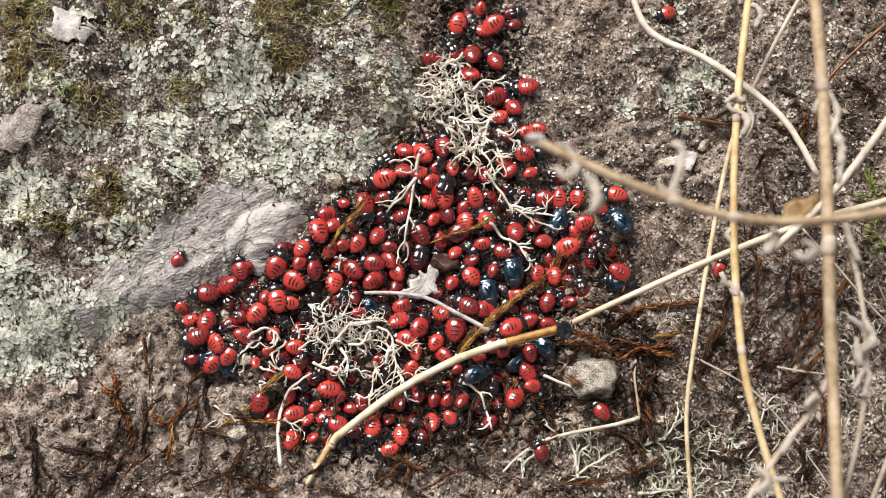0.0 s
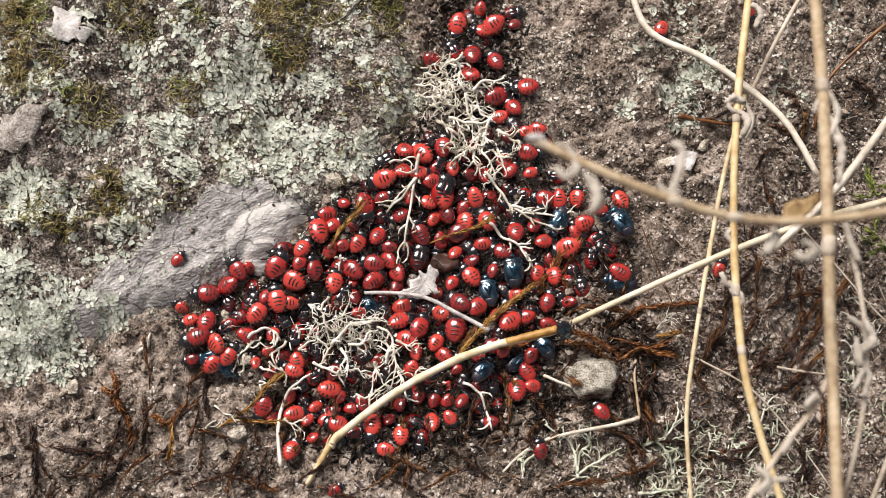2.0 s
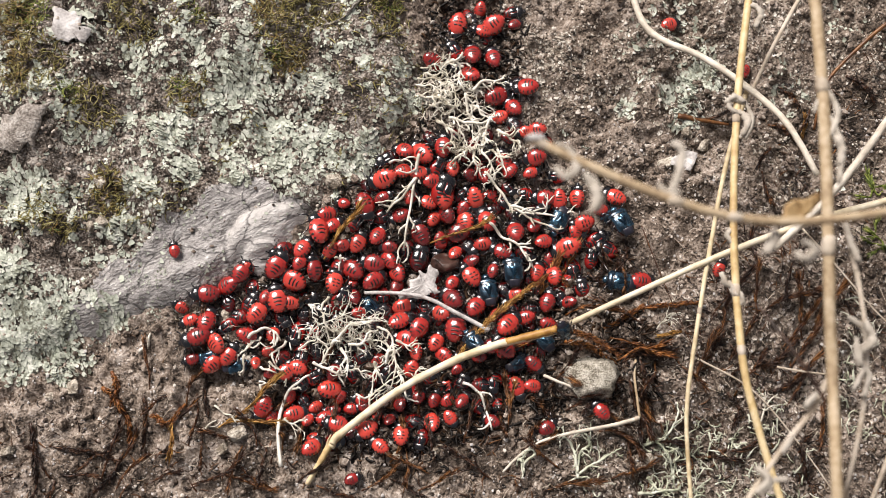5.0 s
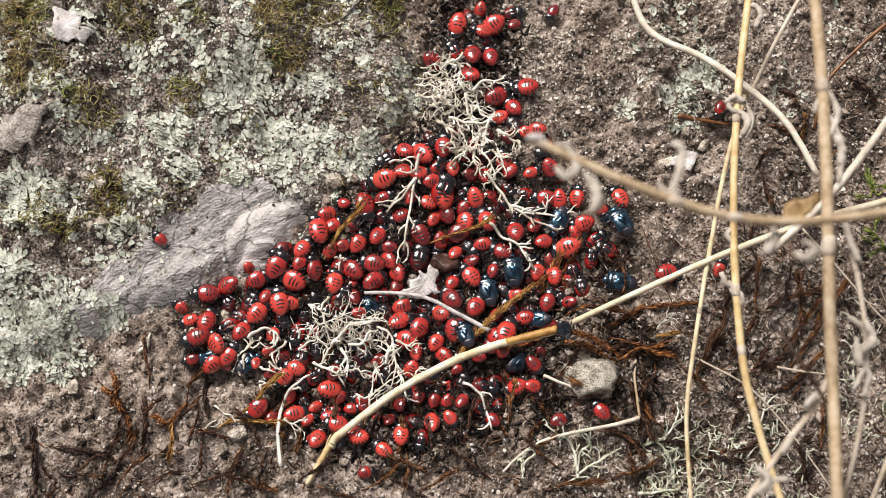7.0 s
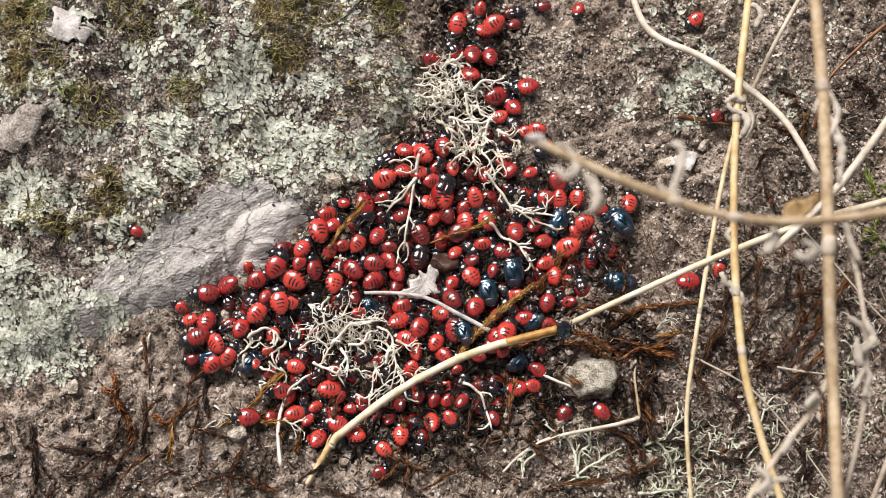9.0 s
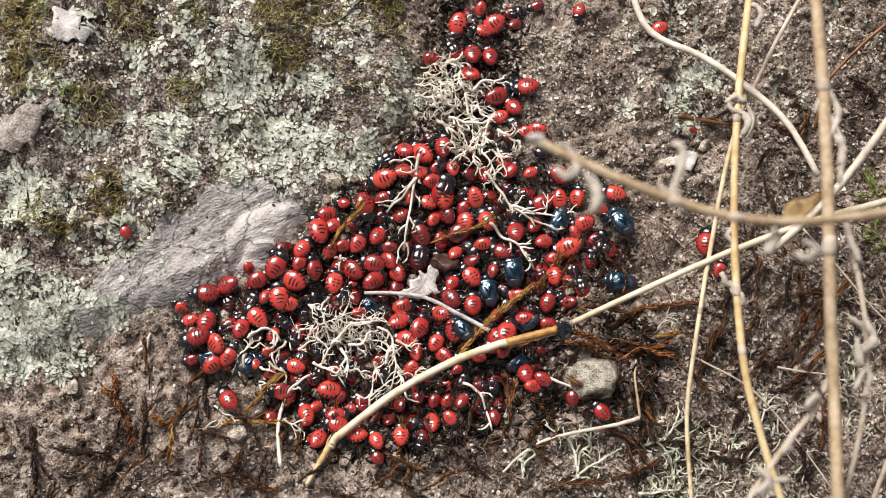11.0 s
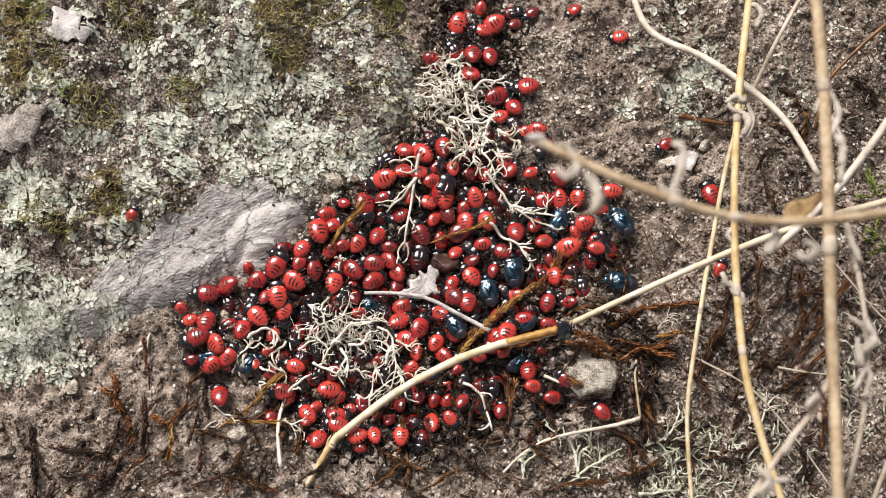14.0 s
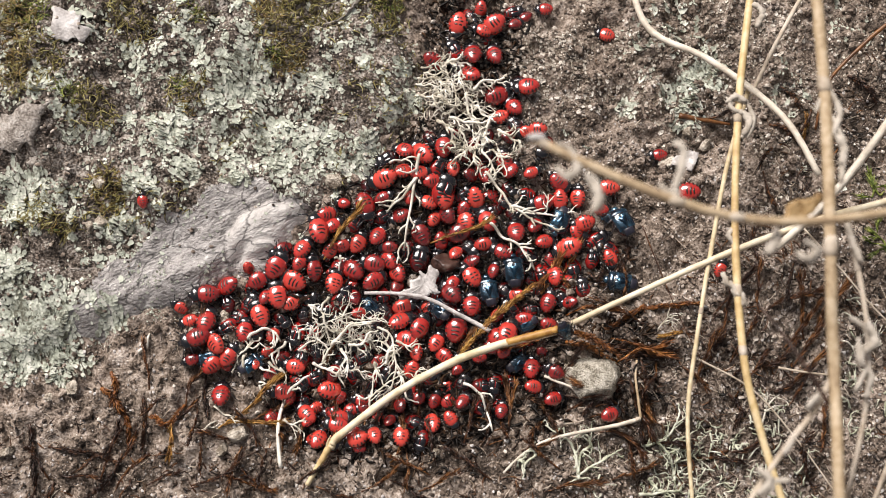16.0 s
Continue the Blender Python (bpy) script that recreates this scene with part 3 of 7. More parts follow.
p, r = scatter(3000, -105, 118, -62, 40, lambda x, y: (1 - on_rock(x, y)) * (0.15 + 0.85 * step(6, 24, x - 0.9 * y - 54)), 8)
blades("pale_rootlets", p, r, 4.2, 0.15, GREYSTRAW, "fine pale rootlets scattered over the soil", "litter", up=0.35, curl=0.9)
# Wet litter under the bugs; its black also paints the shade of the gaps.
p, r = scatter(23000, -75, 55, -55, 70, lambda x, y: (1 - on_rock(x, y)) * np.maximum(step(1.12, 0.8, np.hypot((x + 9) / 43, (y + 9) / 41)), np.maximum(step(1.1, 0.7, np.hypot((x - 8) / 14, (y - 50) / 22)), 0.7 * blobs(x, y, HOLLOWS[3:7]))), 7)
blades("cluster_litter", p, r, 3.0, 0.8, DARK, "wet moss and dirt under the bug cluster, blackened as shade in its gaps", "litter", up=0.7, curl=1.2)
p, r = scatter(12000, -112, 118, -62, 40, lambda x, y: (1 - on_rock(x, y)) * (0.5 + 0.8 * step(6, 24, x - 0.9 * y - 54)), 10)
grains("pale_grit", p, r, 0.12, 0.5, FLAKE, "tiny whitish mineral grains on dark soil")

p, r = scatter(16000, -112, -20, -42, 24, lambda x, y: np.exp(-((inside(x, y) + 3 * vnoise(x, y, 16, 5) + 0.5) / 1.6) ** 2) * (0.3 + 0.7 * patchy(x, y, 9, 1, -0.3, 0.3)), 33)
blades("foot_litter", p, r, 1.7, 0.4, LITTER, "dark litter fibres along the foot of the rock", "litter", up=0.7, curl=1.4)
p, r = scatter(2600, -112, 116, -60, 68, lambda x, y: (1 - on_rock(x, y)) * (0.3 + 0.7 * patchy(x, y, 14, 7, -0.2, 0.4)), 12)
grains("soil_clods", p, r, 0.5, 1.6, SOIL, "rough crumbs of grey-brown soil")

p, r = scatter(13000, 20, 118, -62, 12, lambda x, y: 0.2 + 0.8 * step(6, 24, x - 0.9 * y - 54), 34)
flakes("soil_crumbs", p, r, 0.25, 0.9, GRIT, "broken crumbs and chips over the dark soil", cup=0.5, lobes=6)["category"] = "gravel"

# ---- insects ----
def cap(centre, axes, x0, x1, y0, y1, nx=3, ny=6, bow=0.0, proud=0.08):
    """A thin raised patch that follows the top of an ellipsoid."""
    vs, fs = [], []
    for i in range(nx + 1):
        for j in range(ny + 1):
            y = y0 + (y1 - y0) * j / ny
            mid = 1 - abs(2 * j / ny - 1)
            x = x0 + (x1 - x0) * i / nx + bow * mid
            e = 1 - (x / axes[0]) ** 2 - (y / axes[1]) ** 2
            edge = i in (0, nx) or j in (0, ny)
            vs.append((centre[0] + x, centre[1] + y, centre[2] + axes[2] * math.sqrt(max(e, 0.0)) + (-0.04 if edge else proud)))
    for i in range(nx):
        for j in range(ny):
            a = i * (ny + 1) + j
            fs.append((a, a + ny + 1, a + ny + 2, a + 1))
    return vs, fs


def limb(parent, name, pts, radii, material, label=""):
    sh = Shape()
    sh.tube(pts, radii, 5)
    return part(name, sh.v, sh.f, material, parent, label)


def legs_of(thing, reach, height, hips):
    for side in (1, -1):
        for x, sweep in hips:
            hip, knee = (x, 0.9 * side, height * 0.6), (x + 0.8 * sweep, 2.1 * side, height * 1.1)
            ankle, toe = (x + 1.6 * sweep, reach * side, 0.3), (x + 2.1 * sweep, (reach + 0.5) * side, 0.12)
            limb(thing, "leg", [hip, knee, ankle, toe], [0.2, 0.17, 0.11, 0.07], BLACK)


def make_nymph(kind):
    """A round red nymph, head towards +x, its belly just over z = 0."""
    rng = random.Random(40 + kind)
    thing = new("shield_bug_nymph")
    tagged(thing, "glossy red shield bug nymph with black bars and black head", "bug", "nymphs in the cluster")
    centre, axes = (0, 0, 1.55), (2.95, 2.45 - 0.12 * (kind % 3), 1.55)
    sh = Shape()
    sh.egg(centre, axes, 18, 22, 0.75, 0.12)
    sh.v = [(x, y, z + 0.05 * math.sin(2 * math.pi * x / 0.82) * max(0, z - 1.5)) for x, y, z in sh.v]
    abdomen = part("abdomen", sh.v, sh.f, RED, thing, "bright red abdomen")
    for i, x in enumerate((-1.25, -0.45, 0.4)):
        w, half = 0.18 + 0.07 * rng.random(), (0.7, 1.05, 0.9)[i] * rng.uniform(0.8, 1.15)
        bar = Shape()
        if kind == 1:
            bar.add(*cap(centre, axes, x - w, x + w, -half, -0.09, ny=4))
            bar.add(*cap(centre, axes, x - w, x + w, 0.09, half, ny=4))
        else:
            bar.add(*cap(centre, axes, x - w, x + w, -half, half, bow=0.12))
        part("dorsal_bar", bar.v, bar.f, BAR, abdomen, "black bar")
    spots = Shape()
    for side in (1, -1):
        for a in (-68, -46, -24, -2, 20, 42, 62):
            edge, w = side * math.cos(radians(a)), rng.uniform(0.17, 0.25)
            x, y = axes[0] * 0.95 * math.sin(radians(a)), axes[1] * edge
            spots.add(*cap(centre, axes, x - w, x + w, min(y * 0.98, y * 0.74), max(y * 0.98, y * 0.74), 2, 3))
    part("marked_rim", spots.v, spots.f, BAR, abdomen, "black marks round the rim")
    sh = Shape()
    sh.egg((2.7, 0, 1.35), (1.5, 2.05, 1.15), 14, 8, 0.8)
    part("thorax", sh.v, sh.f, BLACK, thing, "glossy black thorax")
    sh = Shape()
    sh.egg((3.95, 0, 1.0), (0.85, 0.85, 0.62), 10, 6, 0.8)
    part("head", sh.v, sh.f, BLACK, thing, "black head")
    for side in (1, -1):
        limb(thing, "antenna", [(4.5, 0.35 * side, 1.1), (5.3, 1.0 * side, 1.6), (6.1, 1.3 * side, 1.3), (6.8, 1.9 * side, 0.9)], [0.1, 0.09, 0.1, 0.05], BLACK)
    legs_of(thing, 3.3, 1.5, ((3.0, 0.9), (2.2, -0.1), (1.3, -0.9)))
    return thing


def make_dark():
    """An older nymph: black thorax and wing pads over the front half, red behind."""
    thing = new("dark_shield_bug_nymph")
    tagged(thing, "dark older shield bug nymph with black wing pads, half hidden", "bug", "dark nymphs in the cluster")
    centre, axes = (0, 0, 1.5), (2.9, 2.3, 1.45)
    sh = Shape()
    sh.egg(centre, axes, 18, 12, 0.75, 0.12)
    abdomen = part("abdomen", sh.v, sh.f, CRIMSON, thing, "dark red abdomen")
    for x, half in ((-1.5, 0.8), (-0.6, 1.1)):
        v, f = cap(centre, axes, x - 0.3, x + 0.3, -half, half, bow=0.18)
        part("dorsal_bar", v, f, BAR, abdomen, "black bar")
    for side in (1, -1):
        v, f = cap(centre, axes, -0.2, 2.3, 0.05 if side > 0 else -1.75, 1.75 if side > 0 else -0.05, 7, 6, proud=0.16)
        part("wing_pad", v, f, BLACK, thing, "glossy black wing pad")
    sh = Shape()
    sh.egg((2.4, 0, 1.4), (1.7, 2.2, 1.2), 14, 8, 0.8)
    part("thorax", sh.v, sh.f, BLACK, thing, "glossy black thorax")
    sh = Shape()
    sh.egg((3.95, 0, 1.0), (0.85, 0.85, 0.62), 10, 6, 0.8)
    part("head", sh.v, sh.f, BLACK, thing, "black head")
    for side in (1, -1):
        limb(thing, "antenna", [(4.5, 0.35 * side, 1.1), (5.3, 1.0 * side, 1.6), (6.1, 1.3 * side, 1.3), (6.8, 1.9 * side, 0.9)], [0.1, 0.09, 0.1, 0.05], BLACK)
    legs_of(thing, 3.3, 1.5, ((3.0, 0.9), (2.2, -0.1), (1.3, -0.9)))
    return thing


def make_adult():
    """A dark metallic blue adult, head towards +x."""
    thing = new("blue_shield_bug")
    tagged(thing, "metallic dark blue adult shield bug among the nymphs", "bug", "adults in the cluster")
    centre, axes = (-0.2, 0, 1.2), (3.6, 2.4, 1.2)
    sh = Shape()
    sh.egg(centre, axes, 20, 14, 0.8, 0.18)
    part("body", sh.v, sh.f, BLACK, thing, "black underside and flanks")
    for side in (1, -1):
        v, f = cap(centre, axes, -1.7, 1.9, 0.06 if side > 0 else -1.95, 1.95 if side > 0 else -0.06, 9, 7, proud=0.06)
        part("wing_cover", v, f, INDIGO, thing, "blue-black wing cover")
    vs, fs = cap(centre, axes, -3.2, -1.6, -1.1, 1.1, 6, 6, proud=0.08)
    part("wing_membrane", vs, fs, SKIN, thing, "smoky dark wing tip")
    def crown(x, y):
        return centre[2] + axes[2] * math.sqrt(max(0, 1 - (x / axes[0]) ** 2 - (y / axes[1]) ** 2))
    sc = Shape()
    tri = [(1.9, -1.5), (1.9, 1.5), (0.7, 0.85), (-0.9, 0.3), (-1.2, 0), (-0.9, -0.3), (0.7, -0.85)]
    sc.add([(x + centre[0], y, crown(x, y) + 0.12) for x, y in tri] + [(x * 1.03 + centre[0], y * 1.08, crown(x, y) - 0.1) for x, y in tri] + [(0.6 + centre[0], 0, crown(0.6, 0) + 0.2)],
           [(k, (k + 1) % 7, 14) for k in range(7)] + [(k, 7 + k, 7 + (k + 1) % 7, (k + 1) % 7) for k in range(7)])
    # The brighter blue here stands in for the highlight at mid-back.
    part("scutellum", sc.v, sc.f, BLUE, thing, "blue triangular shield plate, coloured brighter as a sky highlight")
    sh = Shape()
    sh.egg((2.05, 0, 1.2), (1.15, 2.3, 0.98), 18, 8, 0.7)
    part("pronotum", sh.v, sh.f, INDIGO, thing)
    sh = Shape()
    sh.egg((3.2, 0, 1.1), (0.85, 0.9, 0.55), 10, 6, 0.8)
    part("head", sh.v, sh.f, INDIGO, thing)
    for side in (1, -1):
        limb(thing, "antenna", [(3.7, 0.4 * side, 1.2), (4.8, 1.1 * side, 1.8), (6.0, 1.6 * side, 1.4), (6.9, 2.4 * side, 0.8)], [0.1, 0.09, 0.1, 0.05], BLACK)
    legs_of(thing, 3.4, 1.5, ((2.6, 0.9), (1.6, -0.1), (0.6, -0.9)))
    return thing


MADE = {}


def slope_at(x, y):
    e = 5.0
    return (calm(x + e, y) - calm(x - e, y)) / (2 * e), (calm(x, y + e) - calm(x, y - e)) / (2 * e)


def stance(x, y, turn, nose=0.0, lean=0.0, lift=0.0):
    """Pose of an insect on the surface: it faces turn degrees (0 along +x), nose down and leaning by some degrees."""
    gx, gy = slope_at(x, y)
    n = Vector((-gx, -gy, 1)).normalized()
    a = radians(turn)
    f = Vector((math.cos(a), math.sin(a), 0))
    f = (f - n * f.dot(n)).normalized()
    m = Matrix((f, n.cross(f), n)).transposed().to_4x4()
    z = calm(x, y) + lift
    return Matrix.Translation(Vector((x, y, z)) * MM) @ m @ pose(0, 0, 0, lean, nose, 0)


COUNT = [0]


def nymph(x, y, turn, size, nose=12, lean=0, lift=0.4):
    COUNT[0] += 1
    k = COUNT[0] % 6
    rng = random.Random(COUNT[0])
    m = stance(x, y, turn, nose + rng.uniform(-16, 16), lean + rng.uniform(-30, 30), lift + rng.uniform(0, 0.8))
    if k in MADE:
        ob = copy_thing(MADE[k], m)
    else:
        ob = MADE[k] = make_nymph(k)
        ob.matrix_basis = m
    ob.scale = (size, size, size)
    return ob


def adult(x, y, turn, size=1.0, nose=5, lean=0, lift=0.5):
    m = stance(x, y, turn, nose, lean, lift)
    if "adult" in MADE:
        ob = copy_thing(MADE["adult"], m)
    else:
        ob = MADE["adult"] = make_adult()
        ob.matrix_basis = m
    ob.scale = (size, size, size)
    return ob


def dark(x, y, turn, size=0.85, nose=0, lean=0, lift=0.0):
    m = stance(x, y, turn, nose, lean, lift)
    if "dark" in MADE:
        ob = copy_thing(MADE["dark"], m)
    else:
        ob = MADE["dark"] = make_dark()
        ob.matrix_basis = m
    ob.scale = (size, size, size)
    return ob


# ---- dry stems, lichen threads, moss sprigs, stones ----
def stem(points, radius, material, label, knots=(), category="grass stem", taper=0.75, flat=1.0, name="grass_stalk"):
    """A dry stalk along points (x, y, height over the bank). knots: places from 0 to 1 with a swollen joint."""
    line = smoothed([(x, y, float(bank(x, y)) + h) for x, y, h in points], 8)
    thing = new(name)
    tagged(thing, label, category, "dry stems")
    n, rng = len(line), random.Random(len(points) + int(points[0][0]))
    radii = [radius * (1 + (taper - 1) * i / (n - 1)) * rng.uniform(0.95, 1.05) for i in range(n)]
    for i in range(1, n - 1):
        line[i] = line[i] + np.array([rng.uniform(-1, 1), rng.uniform(-1, 1), rng.uniform(-1, 1)]) * radius * 0.06
    sh = Shape()
    sh.tube(line, radii, 9)
    stalk = part("stalk", sh.v, sh.f, material, thing)
    for k in knots:
        i = min(n - 2, max(1, int(k * (n - 1))))
        p, q = Vector(line[i]), Vector(line[i + 1])
        w = (q - p).normalized()
        r = radii[i]
        sh = Shape()
        sh.tube([p - w * r * 1.6, p - w * r * 0.7, p, p + w * r * 0.7, p + w * r * 1.6], [r * 0.98, r * 1.1, r * 1.18, r * 1.1, r * 0.98], 9)
        part("knot", sh.v, sh.f, GREYSTRAW, thing, "greyish swollen joint")
    return thing


def husk(thing, points, width, seed, material=None):
    """A curled, shrivelled leaf remnant on a stem, along (x, y, height over the bank)."""
    rng = random.Random(seed)
    line = smoothed([(x, y, float(bank(x, y)) + h) for x, y, h in points], 6)
    n, sh = len(line), Shape()
    for k in range(3):
        off = np.array([rng.uniform(-1, 1), rng.uniform(-1, 1), rng.uniform(-1, 1)]) * width * 0.22
        a = rng.randrange(0, max(1, n // 3))
        bit = line[a:] if k else line
        sh.tube([p + off * min(1, i / 3) + np.array([rng.uniform(-1, 1), rng.uniform(-1, 1), 0]) * width * 0.06 for i, p in enumerate(bit)],
                [width * 0.5 * (0.45 + 0.55 * math.sin(math.pi * (0.15 + 0.8 * i / len(bit)))) * rng.uniform(0.6, 1.0) for i in range(len(bit))], 6)
    return part("husk", sh.v, sh.f, material or WOOL, thing, "curled grey-white dry leaf remnant")


def branch(sh, rng, x, y, a, length, r, over, level, wander=0.5, fork=0.35, tips=True):
    """One lichen thread that creeps over the ground and forks."""
    n = max(3, int(length / 0.9))
    pts, z = [], over
    drift = rng.uniform(-0.4, 0.4)
    for i in range(n + 1):
        pts.append((x, y, calm(x, y) + z))
        x, y = x + math.cos(a) * length / n, y + math.sin(a) * length / n
        a += rng.uniform(-wander, wander) * 0.8 + drift
        drift += rng.uniform(-0.15, 0.15)
        z = min(max(0.4, z + rng.uniform(-0.55, 0.6)), 5.5)
        if level > 0 and 0 < i < n and rng.random() < fork:
            branch(sh, rng, x, y, a + rng.choice((-1, 1)) * rng.uniform(0.5, 1.1), length * rng.uniform(0.3, 0.6), r * 0.78, z, level - 1, wander, fork)
    sh.tube(pts, [r * (1 - 0.5 * i / n) for i in range(n + 1)], 5)


def tuft(x, y, spread, strands, seed, length=6.0, r=0.32, over=1.0, heap=2.0, squash=1.0, wander=0.6, level=2, label=""):
    """A tangled cushion of pale lichen threads."""
    rng = random.Random(seed)
    thing = new("thread_lichen")
    tagged(thing, label or "tangled cushion of whitish thread lichen lying on the bugs", "lichen", "thread lichens")
    for k in range(strands):
        sh = Shape()
        a, q = rng.uniform(0, 6.28), math.sqrt(rng.random()) * spread
        px, py = x + q * math.cos(a), y + q * math.sin(a) * squash
        branch(sh, rng, px, py, rng.uniform(0, 6.28), length * rng.uniform(0.5, 1.3), r * rng.uniform(0.6, 1.25), over + heap * (1 - q / spread) * rng.random(), level, wander)
        part("strand", sh.v, sh.f, MINT if "green" in label else TAN if "cream" in label else THREAD, thing)
    return thing


def thread(points, r, seed, forks=3, over=2.5, label="single whitish branched lichen thread"):
    """A lichen thread along (x, y), with side forks."""
    rng, sh = random.Random(seed), Shape()
    line = smoothed(points, 6)
    pts = [(x, y, calm(x, y) + over + 0.6 * math.sin(i * 0.9)) for i, (x, y) in enumerate(line)]
    sh.tube(pts, [r * (1 - 0.45 * i / len(pts)) for i in range(len(pts))], 6)
    for k in range(forks):
        i = rng.randrange(len(line) // 4, len(line) - 1)
        (x, y), (u, v) = line[i], line[min(i + 1, len(line) - 1)]
        branch(sh, rng, x, y, math.atan2(v - y, u - x) + rng.choice((-1, 1)) * rng.uniform(0.5, 1.0), rng.uniform(2.0, 5.0), r * 0.75, over, 1, 0.35)
    return whole("lichen_thread", sh.v, sh.f, THREAD, label, "lichen", "thread lichens")


def strands(label, material, r, forks, over, seed, lines, name="thread_lichen", twigs=2.6):
    """A lichen cushion of knobbly antler-like strands, each along (x, y) points, with short blunt side twigs."""
    rng = random.Random(seed)
    thing = new(name)
    tagged(thing, label, "lichen", "thread lichens")
    for points in lines:
        line, sh, thick = smoothed(points, 6), Shape(), r * rng.uniform(0.75, 1.2)
        rise, n = rng.uniform(-0.4, 1.0), len(line)
        pts = [(x + rng.uniform(-0.12, 0.12), y + rng.uniform(-0.12, 0.12), calm(x, y) + over + rise * math.sin(3.14 * i / n) + 0.4 * math.sin(i * 0.8 + rise * 9)) for i, (x, y) in enumerate(line)]
        sh.tube(pts, [thick * (1 - 0.5 * i / n) * rng.uniform(0.85, 1.15) for i in range(n)], 6)
        for k in range(forks):
            i = rng.randrange(1, n - 1)
            (x, y), (u, v) = line[i], line[i + 1]
            branch(sh, rng, x, y, math.atan2(v - y, u - x) + rng.choice((-1, 1)) * rng.uniform(0.5, 1.1), twigs * rng.uniform(0.5, 1.3), thick * rng.uniform(0.5, 0.8), pts[i][2] - calm(x, y), 2, 0.3, 0.5)
        part("strand", sh.v, sh.f, material, thing)
    return thing


def plume(points, width, seed, material=None, rise=1.2, label="dark brown moss shoot with leaves pressed close to its stem", lift=0.4):
    """A moss shoot along (x, y) points: a stem clothed in overlapping narrow leaves, as wide as width."""
    rng = random.Random(seed)
    thing = new("moss_sprig")
    tagged(thing, label, "moss", "moss sprigs")
    material = material or BROWN
    line = smoothed(points, 6)
    n = len(line) - 1
    pts = [Vector((x, y, calm(x, y) + lift + rise * i / n)) for i, (x, y) in enumerate(line)]
    sh = Shape()
    sh.tube(pts, [width * 0.16] * n + [0.08], 5)
    part("stem", sh.v, sh.f, material, thing)
    sh, length = Shape(), sum((b - a).length for a, b in zip(pts, pts[1:]))
    for k in range(int(length * 16)):
        t = rng.random()
        i = min(n - 1, int(t * n))
        p, way = pts[i].lerp(pts[i + 1], t * n - i), (pts[i + 1] - pts[i]).normalized()
        out = Vector((rng.uniform(-1, 1), rng.uniform(-1, 1), rng.uniform(-0.5, 1)))
        out = (out - way * out.dot(way)).normalized()
        full = 0.65 + 0.35 * math.sin(3.14 * min(1, t * 1.15))
        l, spread = rng.uniform(1.3, 2.4), width * 0.5 * full * rng.uniform(0.4, 1.0)
        mid, tip = p + way * l * 0.55 + out * spread * 0.75, p + way * l + out * spread * rng.uniform(0.8, 1.3)
        s = way.cross(out) * rng.uniform(0.12, 0.22)
        sh.add([p - s, p + s, mid - s, mid + s, mid + out * 0.09, tip], [(0, 1, 3, 2), (2, 3, 5), (0, 2, 4), (1, 4, 3), (2, 5, 4), (3, 4, 5), (0, 4, 1)])
    part("leaves", sh.v, sh.f, material, thing)
    return thing


def sprig(x, y, turn, length, width, seed, material=None, rise=0.5, label="dry brown moss sprig with tight narrow leaves", lift=0.3):
    """A moss shoot: a thin stem with many narrow leaves laid along it."""
    rng = random.Random(seed)
    thing = new("moss_sprig")
    tagged(thing, label, "moss", "moss sprigs")
    material = material or BROWN
    width *= 0.72
    a, n = radians(turn), 10
    pts, px, py, z = [], x, y, lift
    for i in range(n + 1):
        pts.append(np.array([px, py, calm(px, py) + z]))
        px, py = px + math.cos(a) * length / n, py + math.sin(a) * length / n
        z += rise * length / n * rng.uniform(0.2, 1.0)
        a += rng.uniform(-0.2, 0.2)
    sh = Shape()
    sh.tube(pts, [0.22] * n + [0.1], 5)
    part("stem", sh.v, sh.f, material, thing)
    sh = Shape()
    for k in range(int(length * 11)):
        t = rng.random() ** 0.7
        i = min(n - 1, int(t * n))
        p, q = Vector(pts[i]).lerp(Vector(pts[i + 1]), t * n - i), Vector(pts[i + 1]) - Vector(pts[i])
        f = q.normalized()
        out = Vector((rng.uniform(-1, 1), rng.uniform(-1, 1), rng.uniform(-0.6, 1)))
        out = (out - f * out.dot(f)).normalized()
        l = width * rng.uniform(1.2, 2.3)
        spread = width * (0.25 + 0.6 * t) * rng.uniform(0.25, 0.85)
        mid = p + f * l * 0.5 + out * spread * 0.65
        tip = p + f * l + out * spread
        s = f.cross(out) * rng.uniform(0.10, 0.19)
        sh.add([p - s, p + s, mid - s * 1.1, mid + s * 1.1, mid + out * 0.09, tip], [(0, 1, 3, 2), (2, 3, 5), (0, 2, 4), (1, 4, 3), (2, 5, 4), (3, 4, 5), (0, 4, 1)])
    part("leaves", sh.v, sh.f, material, thing)
    return thing


